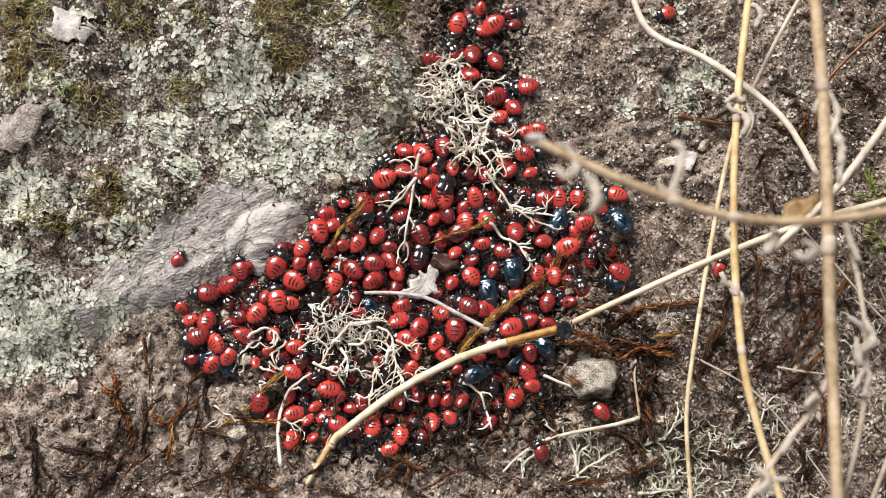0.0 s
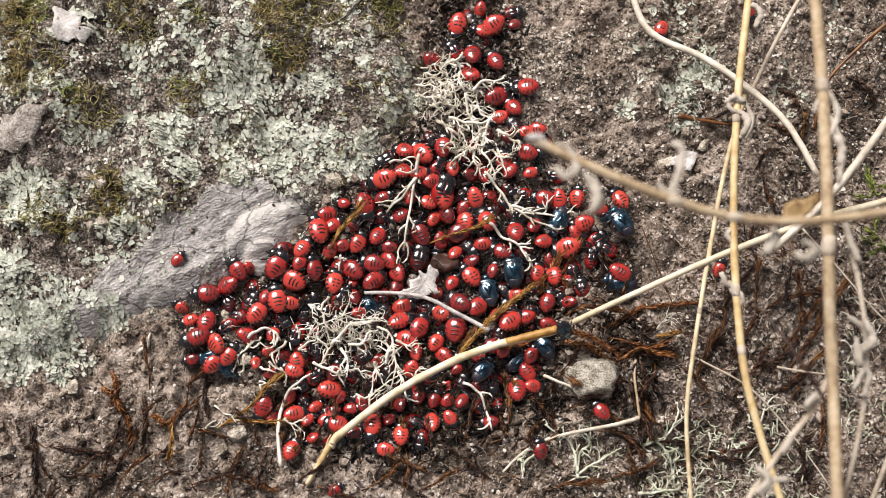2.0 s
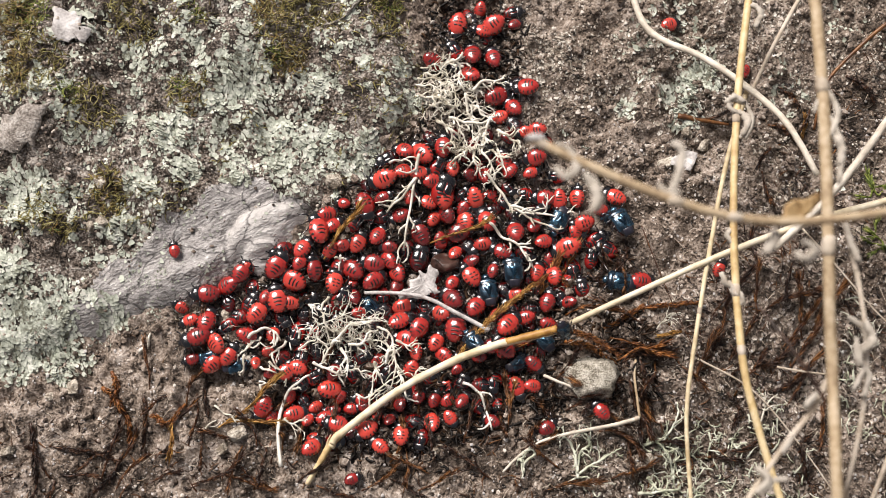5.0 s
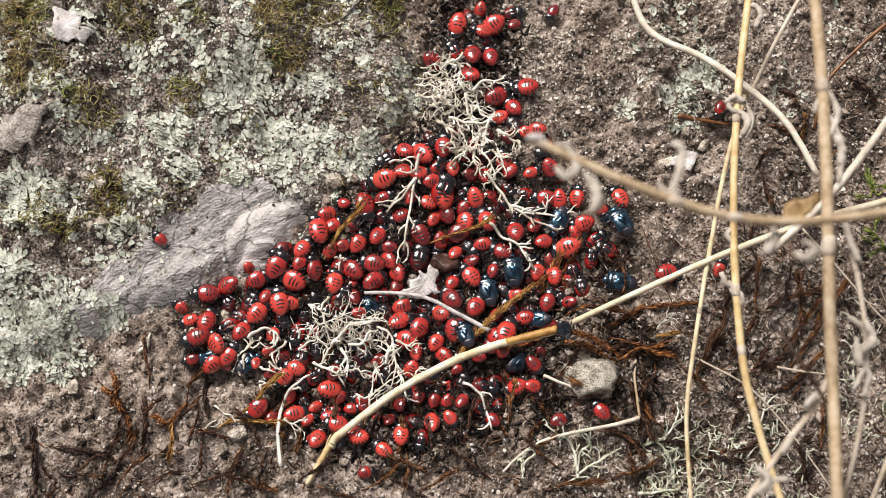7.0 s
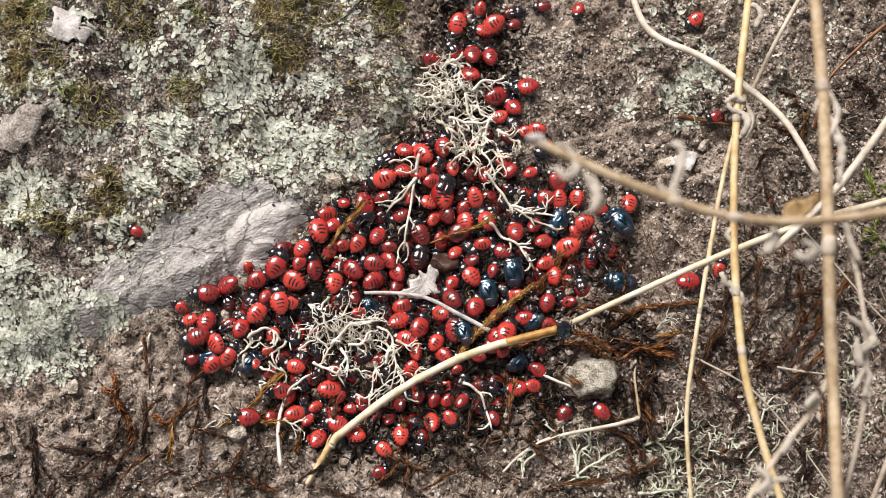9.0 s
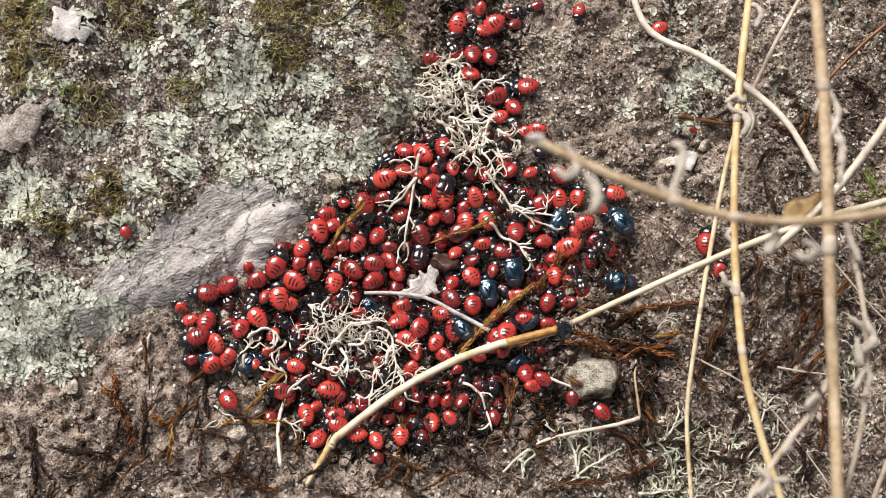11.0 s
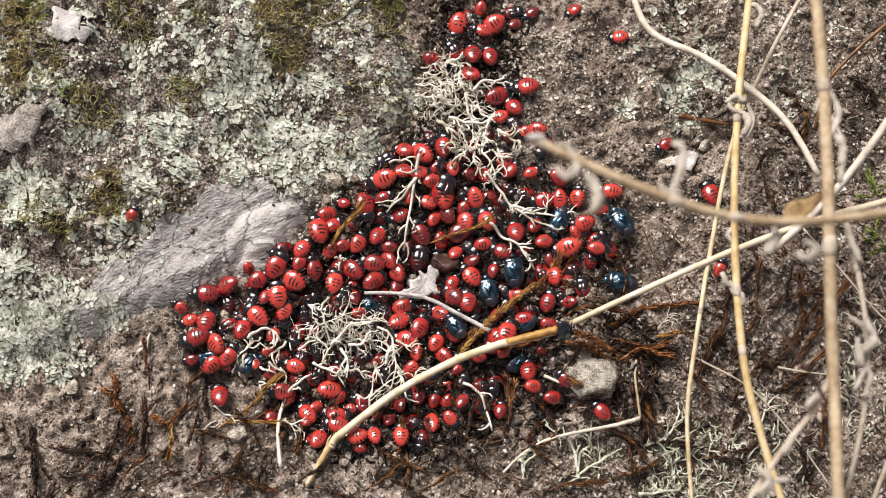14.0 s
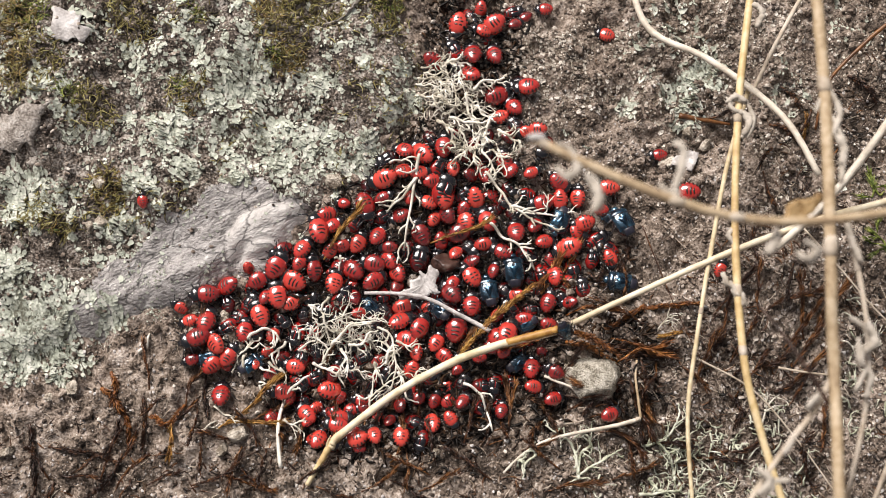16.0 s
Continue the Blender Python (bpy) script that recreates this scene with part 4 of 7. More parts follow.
def lump(name, x, y, sx, sy, sz, turn, material, label, category, seed, sink=0.3, rough=0.16):
    """An uneven stone."""
    rng = np.random.RandomState(seed)
    bm = bmesh.new()
    bmesh.ops.create_icosphere(bm, subdivisions=4, radius=1.0)
    planes = [(Vector(rng.normal(size=3)).normalized(), rng.uniform(0.5, 0.85)) for _ in range(10)]
    for v in bm.verts:
        for n, d in planes:
            over = v.co.dot(n) - d
            if over > 0:
                v.co -= n * over * 0.97
        v.co *= 1 + rough * noise.noise(v.co * 2.2 + Vector((seed, 0, 0))) + 0.07 * noise.noise(v.co * 4) + 0.06 * noise.noise(v.co * 8) + 0.05 * noise.noise(v.co * 13)
    a = radians(turn)
    vs = [(x + (v.co.x * sx * math.cos(a) - v.co.y * sy * math.sin(a)), y + (v.co.x * sx * math.sin(a) + v.co.y * sy * math.cos(a)), calm(x, y) + (v.co.z - 0 + 1 - 2 * sink) * sz) for v in bm.verts]
    fs = [tuple(v.index for v in f.verts) for f in bm.faces]
    bm.free()
    return whole(name, vs, fs, material, label, category)


def flap(name, outline, x, y, turn, thick, curl, material, label, category, seed, lift=0.6):
    """A thin curved flake with a ragged outline."""
    rng = random.Random(seed)
    a, n = radians(turn), len(outline)
    line = [np.array(p, float) for p in outline]
    ring = []
    for p, q in zip(line, line[1:] + line[:1]):
        for k in range(4):
            ring.append(p + (q - p) * k / 4 + np.array([rng.uniform(-0.3, 0.3), rng.uniform(-0.3, 0.3)]))
    vs, fs, m = [], [], len(ring)
    for top_side in (1, 0):
        for s in (1.0, 0.66, 0.33):
            for p in ring:
                u, v = p * s
                vs.append((x + u * math.cos(a) - v * math.sin(a), y + u * math.sin(a) + v * math.cos(a),
                           calm(x + u, y + v) + lift + curl * (u * u + 0.4 * v * v) * 0.1 + thick * top_side + 0.15 * math.sin(2.3 * u) * math.cos(1.7 * v)))
        vs.append((x, y, calm(x, y) + lift + thick * top_side))
    half = 3 * m + 1
    for o, rev in ((0, 0), (half, 1)):
        for s in range(2):
            for k in range(m):
                f = (o + s * m + k, o + s * m + (k + 1) % m, o + (s + 1) * m + (k + 1) % m, o + (s + 1) * m + k)
                fs.append(f[::-1] if rev else f)
        for k in range(m):
            f = (o + 2 * m + k, o + 2 * m + (k + 1) % m, o + 3 * m)
            fs.append(f[::-1] if rev else f)
    for k in range(m):
        fs.append((k, half + k, half + (k + 1) % m, (k + 1) % m))
    return whole(name, vs, fs, material, label, category)


def rosette(x, y, radius, seed):
    """A leafy lichen patch: rings of flat overlapping lobes that spread from the middle."""
    rng, sh = random.Random(seed), Shape()
    r = 0.6
    while r < radius:
        for k in range(max(4, int(6.28 * r / 0.7))):
            a = rng.uniform(0, 6.283)
            q = r * rng.uniform(0.85, 1.15) * (1 + 0.2 * math.sin(3 * a + seed) + 0.12 * math.sin(7 * a))
            cx, cy, l, w = x + q * math.cos(a), y + q * math.sin(a), rng.uniform(0.4, 0.75), rng.uniform(0.35, 0.62)
            a += rng.uniform(-0.5, 0.5)
            z, lift = float(top(cx, cy)), rng.uniform(0.1, 0.4)
            gx, gy = calm(cx + 1, cy) - z, calm(cx, cy + 1) - z
            rim = []
            for j in range(8):
                b = 6.283 * j / 8
                u, v = l * math.cos(b) * rng.uniform(0.8, 1.1), w * math.sin(b) * rng.uniform(0.8, 1.25)
                rim.append((u * math.cos(a) - v * math.sin(a), u * math.sin(a) + v * math.cos(a), 0.09 * (math.cos(b) + 1) + rng.uniform(-0.06, 0.06)))
            vs = [(cx, cy, z + lift)] + [(cx + u, cy + v, z + gx * u + gy * v + lift + h) for u, v, h in rim] + [(cx + 0.8 * u, cy + 0.8 * v, z + gx * u + gy * v - 0.4) for u, v, h in rim]
            sh.add(vs, [(0, 1 + j, 1 + (j + 1) % 8) for j in range(8)] + [(1 + j, 9 + j, 9 + (j + 1) % 8, 1 + (j + 1) % 8) for j in range(8)])
        r += 0.58
    return whole("lichen_rosette", sh.v, sh.f, LOBED, "pale mint-grey leafy lichen rosette on the rock", "lichen", "lichen rosettes", smooth=False)


# The cluster: x, y, the way it faces, size.
nymph(-57.4, -11.5, 180, 1.04)
nymph(-51.6, -9.3, 210, 1.09)
nymph(-40.9, -5.4, 61, 1.09)
nymph(-34.3, -2.0, 60, 0.89)
nymph(-30.9, 2.1, 101, 1.19)
nymph(-29.1, 7.2, 10, 0.89)
nymph(-27.2, 3.9, 40, 0.79)
nymph(-32.3, -6.2, 96, 0.99)
nymph(-35.9, -8.2, 151, 1.09)
nymph(-35.2, -5.1, 60, 0.74)
nymph(-57.4, -18.7, 82, 1.09)
nymph(-61.3, -17.6, 200, 0.69)
nymph(-27.1, -9.2, 81, 0.99)
nymph(-59.0, -22.1, 200, 1.09)
nymph(-53.8, -23.3, 132, 0.99)
nymph(-51.7, -26.2, 61, 0.89)
nymph(-56.1, -27.1, 45, 0.99)
nymph(-60.6, -26.5, 200, 0.64)
nymph(-52.2, -27.5, 303, 0.54)
nymph(-45.4, -28.2, 92, 0.59)
nymph(-41.9, -29.8, 19, 0.59)
nymph(-28.0, -33.1, 360, 1.09)
nymph(-31.4, -36.5, 29, 0.69)
nymph(-31.0, -44.6, 199, 0.59)
nymph(-37.7, -34.7, 70, 0.69)
nymph(-4.5, 21.7, 140, 1.14)
nymph(-9.3, 21.8, 150, 0.84)
nymph(0.4, 23.4, 90, 0.99)
nymph(-14.1, 15.9, 200, 1.14)
nymph(-10.1, 17.2, 20, 0.79)
nymph(-19.9, 9.7, 291, 1.09)
nymph(-14.8, 11.0, 30, 0.74)
nymph(-24.3, 9.6, 170, 0.59)
nymph(-3.1, 15.3, 10, 0.84)
nymph(-0.3, 11.8, 90, 1.14)
nymph(-3.9, 10.0, 150, 0.79)
nymph(1.5, 8.2, 120, 0.94)
nymph(8.0, 12.1, 280, 0.99)
nymph(6.0, 6.5, 95, 0.94)
nymph(-10.1, 7.1, 200, 0.84)
nymph(-5.3, 3.5, 121, 1.09)
nymph(-1.3, 2.4, 280, 0.84)
nymph(3.9, 4.3, 29, 1.09)
nymph(-8.2, 11.4, 60, 0.69)
nymph(-21.2, 1.3, 60, 0.89)
nymph(-16.2, 2.1, 60, 0.89)
nymph(-13.1, 0.3, 180, 0.74)
nymph(-28.3, -0.7, 251, 0.79)
nymph(-25.0, 0.5, 20, 0.74)
nymph(-21.7, -5.0, 141, 1.09)
nymph(-16.8, -3.5, 170, 0.99)
nymph(-12.6, -2.7, 131, 0.89)
nymph(-17.9, -7.5, 34, 1.04)
nymph(-10.6, -5.6, 121, 0.89)
nymph(-27.0, -5.4, 360, 0.74)
nymph(-22.0, -12.4, 101, 0.79)
nymph(-9.9, -13.0, 10, 0.89)
nymph(-10.8, -18.0, 29, 0.99)
nymph(-6.3, -19.3, 59, 1.04)
nymph(-8.5, -21.9, 170, 0.99)
nymph(-21.0, -15.4, 360, 0.69)
nymph(-6.0, -25.1, 101, 0.79)
nymph(-7.7, -28.1, 249, 0.84)
nymph(-1.9, -22.7, 59, 0.84)
nymph(0.8, -25.4, 141, 0.89)
nymph(3.3, -19.6, 80, 1.14)
nymph(6.7, -7.2, 121, 0.99)
nymph(7.5, -3.7, 200, 0.79)
nymph(-2.2, -10.0, 331, 0.69)
nymph(3.1, -1.7, 59, 0.74)
nymph(-26.6, -28.8, 60, 0.84)
nymph(-25.2, -41.6, 171, 0.89)
nymph(-10.0, -44.4, 90, 0.89)
nymph(-2.2, -41.5, 101, 0.94)
nymph(1.8, -40.3, 301, 0.69)
nymph(-2.2, -35.6, 59, 0.69)
nymph(4.6, -37.6, 59, 0.74)
nymph(-9.8, -36.7, 101, 0.74)
nymph(-22.2, -37.1, 10, 0.69)
nymph(-26.5, -37.9, 190, 0.69)
nymph(-21.5, -43.5, 19, 0.69)
nymph(-19.0, -36.7, 190, 0.59)
nymph(3.3, -28.7, 39, 0.59)
nymph(1.1, -36.2, 29, 0.69)
nymph(15.4, 20.3, 100, 0.94)
nymph(23.7, 27.6, 180, 0.89)
nymph(20.6, 27.2, 200, 0.64)
nymph(21.7, 17.1, 30, 0.69)
nymph(29.0, 11.8, 269, 0.94)
nymph(33.9, 12.0, 89, 0.84)
nymph(34.8, 6.1, 200, 0.94)
nymph(11.3, 5.5, 120, 0.99)
nymph(18.0, 2.0, 100, 0.94)
nymph(24.4, 0.5, 19, 0.84)
nymph(31.2, -0.2, 199, 1.19)
nymph(32.2, 3.8, 89, 0.79)
nymph(14.7, -1.8, 150, 0.89)
nymph(9.9, 1.1, 10, 0.84)
nymph(27.8, -7.0, 99, 0.89)
nymph(25.6, -13.7, 74, 0.89)
nymph(12.6, -6.2, 79, 0.69)
nymph(11.7, -23.9, 19, 0.84)
nymph(3.8, 56.6, 260, 1.09)
nymph(-2.7, 46.9, 320, 1.04)
nymph(7.6, 46.9, 95, 0.99)
nymph(7.0, 41.5, 150, 1.04)
nymph(13.0, 37.5, 20, 1.14)
nymph(21.5, 38.1, 180, 0.99)
nymph(18.2, 33.7, 130, 0.89)
nymph(9.6, 61.4, 260, 0.74)
nymph(13.2, 56.5, 210, 1.09)
nymph(18.1, 56.2, 40, 0.69)
nymph(67.8, -5.0, 57, 0.69)
nymph(-63.6, -14.3, 151, 0.64)
nymph(10.9, 16.5, 100, 0.79)
nymph(2.2, 18.0, 90, 0.79)
nymph(17.0, 17.9, 59, 0.79)
nymph(22.4, 4.1, 59, 0.79)
nymph(38.7, 8.3, 20, 0.74)
nymph(-6.1, 16.4, 20, 0.79)
nymph(5.1, 10.0, 59, 0.74)
nymph(-2.7, 7.1, 60, 0.74)
nymph(-25.6, -4.4, 60, 0.79)
nymph(-11.7, -8.9, 60, 0.74)
nymph(-43.1, -12.9, 61, 0.74)
nymph(-41.8, -20.5, 60, 0.69)
nymph(-19.7, -35.3, 161, 0.64)
nymph(-12.8, -40.8, 59, 0.64)
nymph(-6.0, -35.0, 59, 0.64)
nymph(-32.5, -40.5, 60, 0.64)
nymph(-25.2, -34.2, 60, 0.69)
nymph(9.0, -26.3, 161, 0.69)
nymph(14.4, -25.5, 59, 0.69)
nymph(13.2, -17.3, 59, 0.74)
nymph(18.1, -11.5, 199, 0.69)
nymph(2.2, -8.6, 59, 0.74)
nymph(16.0, 38.1, 89, 0.79)
nymph(14.5, 32.0, 200, 0.79)
nymph(9.9, 53.7, 160, 0.79)
adult(44.0, 5.0, 119, 1.12, 5, 0, 2.4)
adult(28.7, 6.2, 249, 1.08, 5, 0, 2.2)
adult(43.4, -8.5, 170, 1.12)
adult(17.2, -6.4, 95, 1.15, 5, 0, 1.6)
adult(11.2, -10.6, 100, 1.1)
adult(-17.9, -13.5, 141, 0.79)
adult(28.3, -23.0, 300, 0.79, 50, 0, 9)
adult(-56.6, -26.1, 200, 0.83)
adult(41.5, 7.7, 199, 0.71)
adult(17.9, -27.4, 29, 0.92)
dark(-4.4, -13.2, 74, 0.94, 0, 18, -1.0)
dark(-24.5, -24.8, 279, 0.89, 0, 10, -1.0)
dark(-13.0, -28.1, 233, 0.91, -9, 5, -1.0)
dark(5.1, -24.7, 229, 0.89, -19, -13, -1.0)
dark(-31.8, -29.4, 24, 0.92, 0, -2, -1.0)
nymph(-48.1, -5.1, 292, 0.66, 25, 0, -0.6)
dark(28.7, -11.2, 290, 0.84, 5, 0, -1.0)
dark(-52.2, -13.2, 105, 0.88, 1, -13, -1.0)
dark(19.9, -1.5, 323, 0.88, 2, 2, -1.0)
dark(15.1, 11.0, 338, 0.91, -16, -7, -1.0)
dark(25.4, 24.4, 246, 0.92, -1, 12, -1.0)
nymph(15.9, 26.4, 335, 0.70, 25, 0, -0.6)
dark(12.3, -31.4, 266, 0.87, -13, 0, -1.0)
dark(8.3, -37.8, 328, 0.87, -8, -15, -1.0)
dark(-46.6, -9.6, 276, 0.79, -18, 2, -1.0)
dark(-1.8, -5.4, 66, 0.79, -2, 5, -1.0)
dark(-39.6, -16.0, 303, 0.85, -16, -12, -1.0)
nymph(25.4, -18.5, 333, 0.84, 25, 0, -0.6)
dark(-15.6, 7.9, 31, 0.81, 8, 7, -1.0)
dark(-14.7, -19.7, 190, 0.83, 7, -8, -1.0)
dark(-3.0, -29.8, 50, 0.82, -5, 2, -1.0)
dark(16.0, 14.8, 313, 0.76, -10, -12, -1.0)
dark(-17.7, -30.3, 243, 0.82, 1, 0, -1.0)
nymph(23.9, -24.4, 301, 0.66, 25, 0, -0.6)
dark(-31.5, -19.1, 140, 0.78, 8, 15, -1.0)
dark(-28.3, -15.0, 163, 0.92, -18, -10, -1.0)
dark(-15.7, -34.3, 110, 0.82, -1, 3, -1.0)
dark(-33.4, -11.7, 12, 0.84, -15, -6, -1.0)
dark(4.6, -32.4, 64, 0.84, -10, 4, -1.0)
nymph(-41.6, -39.3, 43, 0.77, 25, 0, -0.6)
dark(-30.6, -24.2, 88, 0.83, -16, -10, -1.0)
dark(11.2, 23.0, 84, 0.81, -5, -11, -1.0)
dark(18.1, -22.7, 221, 0.85, 1, -2, -1.0)
dark(-39.5, -1.3, 219, 0.93, -1, 0, -1.0)
dark(-25.7, -21.5, 245, 0.84, 6, -18, -1.0)
nymph(-43.2, -24.4, 353, 0.69, 25, 0, -0.6)
dark(-4.9, -44.3, 251, 0.80, 0, 4, -1.0)
dark(-21.5, -28.9, 107, 0.78, -10, -14, -1.0)
dark(31.8, -4.5, 282, 0.95, 3, 4, -1.0)
dark(28.6, 18.1, 168, 0.78, 1, -3, -1.0)
dark(7.2, -20.7, 19, 0.82, 6, 0, -1.0)
nymph(7.4, 25.9, 65, 0.74, 25, 0, -0.6)
dark(-20.4, -21.4, 208, 0.89, -6, -4, -1.0)
dark(20.7, 13.5, 184, 0.80, 8, -11, -1.0)
dark(23.7, -9.4, 355, 0.89, -7, 18, -1.0)
dark(-7.0, -40.4, 338, 0.83, -4, -11, -1.0)
dark(17.9, 7.8, 324, 0.93, -1, 11, -1.0)
nymph(6.1, 17.2, 335, 0.75, 25, 0, -0.6)
dark(13.6, -37.3, 269, 0.76, 5, 10, -1.0)
dark(-52.2, -18.5, 218, 0.86, 6, -14, -1.0)
dark(-20.1, -24.9, 28, 0.88, -5, -3, -1.0)
dark(-11.9, -32.5, 146, 0.86, 4, -7, -1.0)
dark(-6.9, -8.6, 256, 0.94, -16, -11, -1.0)
nymph(21.1, -33.3, 1, 0.77, 25, 0, -0.6)
dark(-3.4, 26.4, 304, 0.75, 1, -5, -1.0)
dark(-18.6, 14.7, 330, 0.81, -6, -18, -1.0)
dark(3.2, 27.8, 311, 0.80, 6, 17, -1.0)
dark(-1.4, -1.1, 95, 0.84, -6, -10, -1.0)
dark(-26.3, -44.7, 18, 0.94, -13, 10, -1.0)
nymph(26.0, -2.5, 279, 0.80, 25, 0, -0.6)
dark(-13.5, 21.4, 212, 0.95, -9, -3, -1.0)
dark(16.7, -14.5, 126, 0.93, -17, -5, -1.0)
dark(15.9, -31.3, 355, 0.78, 0, -10, -1.0)
dark(11.4, 27.6, 244, 0.78, 6, 14, -1.0)
dark(22.4, 8.7, 203, 0.80, 3, 1, -1.0)
nymph(5.0, 22.6, 28, 0.76, 25, 0, -0.6)
dark(-22.3, 6.0, 58, 0.87, 3, 9, -1.0)
dark(-8.7, 0.7, 262, 0.90, 7, 17, -1.0)
dark(-25.0, -17.9, 124, 0.84, -3, 6, -1.0)
dark(2.9, 48.5, 120, 0.90, -8, 10, -0.6)
dark(17.8, 61.5, 10, 0.85, -8, 10, -0.6)
dark(10.8, 53.2, 60, 0.80, -8, 10, -0.6)
dark(19.5, 40.5, 200, 0.85, -8, 10, -0.6)
dark(7.0, 59.7, 299, 0.80, -8, 10, -0.6)
dark(4.5, 44.7, 200, 0.75, -8, 10, -0.6)
dark(37.7, 2.8, 29, 0.95, -8, 10, -0.6)
dark(40.7, -0.1, 150, 0.90, -8, 10, -0.6)
dark(36.4, -2.2, 78, 0.80, -8, 10, -0.6)
dark(35.2, 5.4, 248, 0.90, -8, 10, -0.6)
dark(31.6, 1.1, 19, 0.90, -8, 10, -0.6)
dark(-6.0, -2.4, 80, 1.10, 4, 0, 0.8)
dark(-0.4, 13.1, 70, 1.25, 4, 0, 1.0)
dark(18.5, 28.5, 120, 0.85, 4, 0, 0.2)
dark(25.4, 11.0, 240, 0.90, 4, 0, 0.4)

# nymphs half hidden underneath the others
rng = random.Random(77)
taken = [(o.location.x / MM, o.location.y / MM) for o in scene.objects if o.name.startswith(("shield_bug_nymph", "blue_shield_bug", "dark_shield_bug_nymph")) and o.parent is None]
for _ in range(4000):
    x, y = rng.uniform(-62, 40), rng.uniform(-50, 32)
    if np.hypot((x + 9) / 44, (y + 8) / 33) > 1 or on_rock(x, y) > 0.05 or y > 28 - 0.55 * abs(x - 8) or y < -46 or (x > 22 and y < -14):
        continue
    if min(math.hypot(x - u, y - v) for u, v in taken) > 3.4:
        taken.append((x, y))
        if rng.random() < 0.2:
            nymph(x, y, rng.uniform(0, 360), rng.uniform(0.7, 0.9), 16, 0, -1.5)
        else:
            dark(x, y, rng.uniform(0, 360), rng.uniform(0.75, 1.0), rng.uniform(-15, 15), rng.uniform(-20, 20), -0.8)


# dry grass stems
straw = stem([(151.8, 24.9, 0.0), (128.4, 13.6, 10.0), (106.6, 4.3, 16.0), (89.2, 0.1, 15.0), (69.2, -6.1, 13.0), (49.1, -13.8, 11.0), (30.3, -21.5, 9.5)], 0.92, PALESTRAW, "long pale straw propped over the soil", (0.53,), name="straw")
blade = stem([(27.0, -23.0, 9.0), (8.9, -27.1, 8.0), (-8.6, -34.4, 6.0), (-24.2, -44.6, 4.0), (-26.6, -47.4, 3.4)], 0.98, STRAW, "yellow dry grass blade lying across the bug cluster", (), name="straw", taper=0.95)
blade_tip = stem([(-24.7, -44.7, 3.6), (-26.8, -46.9, 3.2), (-29.3, -50.8, 2.6), (-32.3, -55.2, 1.4)], 1.05, AMBER, "amber broken end of the dry grass blade", (), name="straw", taper=0.55)
blade_splinter = stem([(-27.7, -48.3, 3.4), (-27.3, -46.3, 4.0), (-26.5, -45.0, 4.6)], 0.34, STRAW, "thin splinter at the broken blade", (), taper=0.3)
sheath = stem([(27.0, -23.0, 9.6), (22.2, -24.0, 9.2), (14.9, -25.5, 8.4)], 1.02, GOLD, "rusty leaf sheath at the end of the blade", (), taper=0.9)
upright = stem([(77.9, 29.3, 58.0), (78.4, 6.6, 58.0), (78.3, -15.9, 57.0), (77.5, -43.2, 56.0), (77.4, -76.6, 54.0), (82.9, -84.1, 36.0), (93.5, -97.1, 0.0)], 1.3, TANSTRAW, "thick upright grey-brown grass stalk with joints", (0.18, 0.41), taper=0.9)
slim = stem([(73.8, 52.6, 24.0), (68.7, 22.2, 25.0), (66.2, -6.8, 26.0), (66.6, -34.0, 26.0), (69.8, -51.9, 26.0), (75.2, -69.2, 25.0), (81.9, -77.1, 14.0), (87.8, -85.0, 0.0)], 0.92, AMBER, "yellow upright grass stem with grey joints", (0.17, 0.36, 0.44), taper=0.9)
arching = stem([(16.0, -16.2, 80.0), (26.8, -21.9, 81.0), (41.2, -27.9, 81.0), (53.8, -30.9, 80.0), (67.6, -31.2, 79.0), (85.3, -28.2, 77.0), (110.8, -15.8, 58.0), (165.1, 16.7, 0.0)], 0.86, TANSTRAW, "arching straw with a frayed pale tip", (0.036, 0.32, 0.44), taper=1.0)
side_leaf = stem([(75.7, -55.8, 56.5), (73.3, -51.7, 57.0), (69.5, -44.9, 56.0), (66.3, -39.2, 54.0), (63.9, -34.8, 52.0)], 0.42, UMBER, "withered brown side leaf of the upright stalk", (), taper=0.6, name="dry_leaf")
bowed = stem([(44.6, 82.8, 0.0), (46.8, 62.1, 8.0), (51.4, 48.4, 10.0), (63.2, 40.2, 13.0), (71.8, 32.1, 16.0), (81.3, 20.9, 19.0), (87.9, 7.8, 20.0)], 0.85, BONE, "bowed weathered pale grass stalk", (0.67,), taper=0.9)
slanting = stem([(140.1, 67.5, 0.0), (124.2, 45.2, 14.0), (105.9, 20.9, 26.0), (96.4, 9.0, 24.0), (90.0, 2.2, 22.0), (83.6, -3.3, 20.0), (77.3, -8.1, 18.0)], 0.95, BONE, "slanting pale dry grass stalk", (), taper=0.9)
thin = stem([(74.3, 32.6, 14.0), (68.2, 14.1, 13.0), (63.9, -4.1, 12.0), (59.7, -24.4, 11.0), (57.0, -42.8, 9.0), (57.7, -64.8, 8.0), (59.9, -74.0, 0.0)], 0.6, STRAW, "thin upright pale grass stalk", (0.46,), taper=0.8)
stub = stem([(88.9, 55.2, 16.0), (81.8, 43.8, 14.0), (77.5, 36.0, 13.0), (73.6, 28.3, 12.0)], 0.55, GREYSTRAW, "short slanting dry grass stalk", (), taper=0.8)
woolly = stem([(84.4, -16.7, 48.0), (86.5, -28.8, 48.0), (87.2, -41.2, 48.0), (86.4, -52.8, 46.0), (82.7, -67.6, 44.0), (89.6, -69.5, 12.0), (91.7, -75.2, 0.0)], 0.56, GREYSTRAW, "woolly weathered grey grass stalk", (0.13, 0.33), taper=0.8)
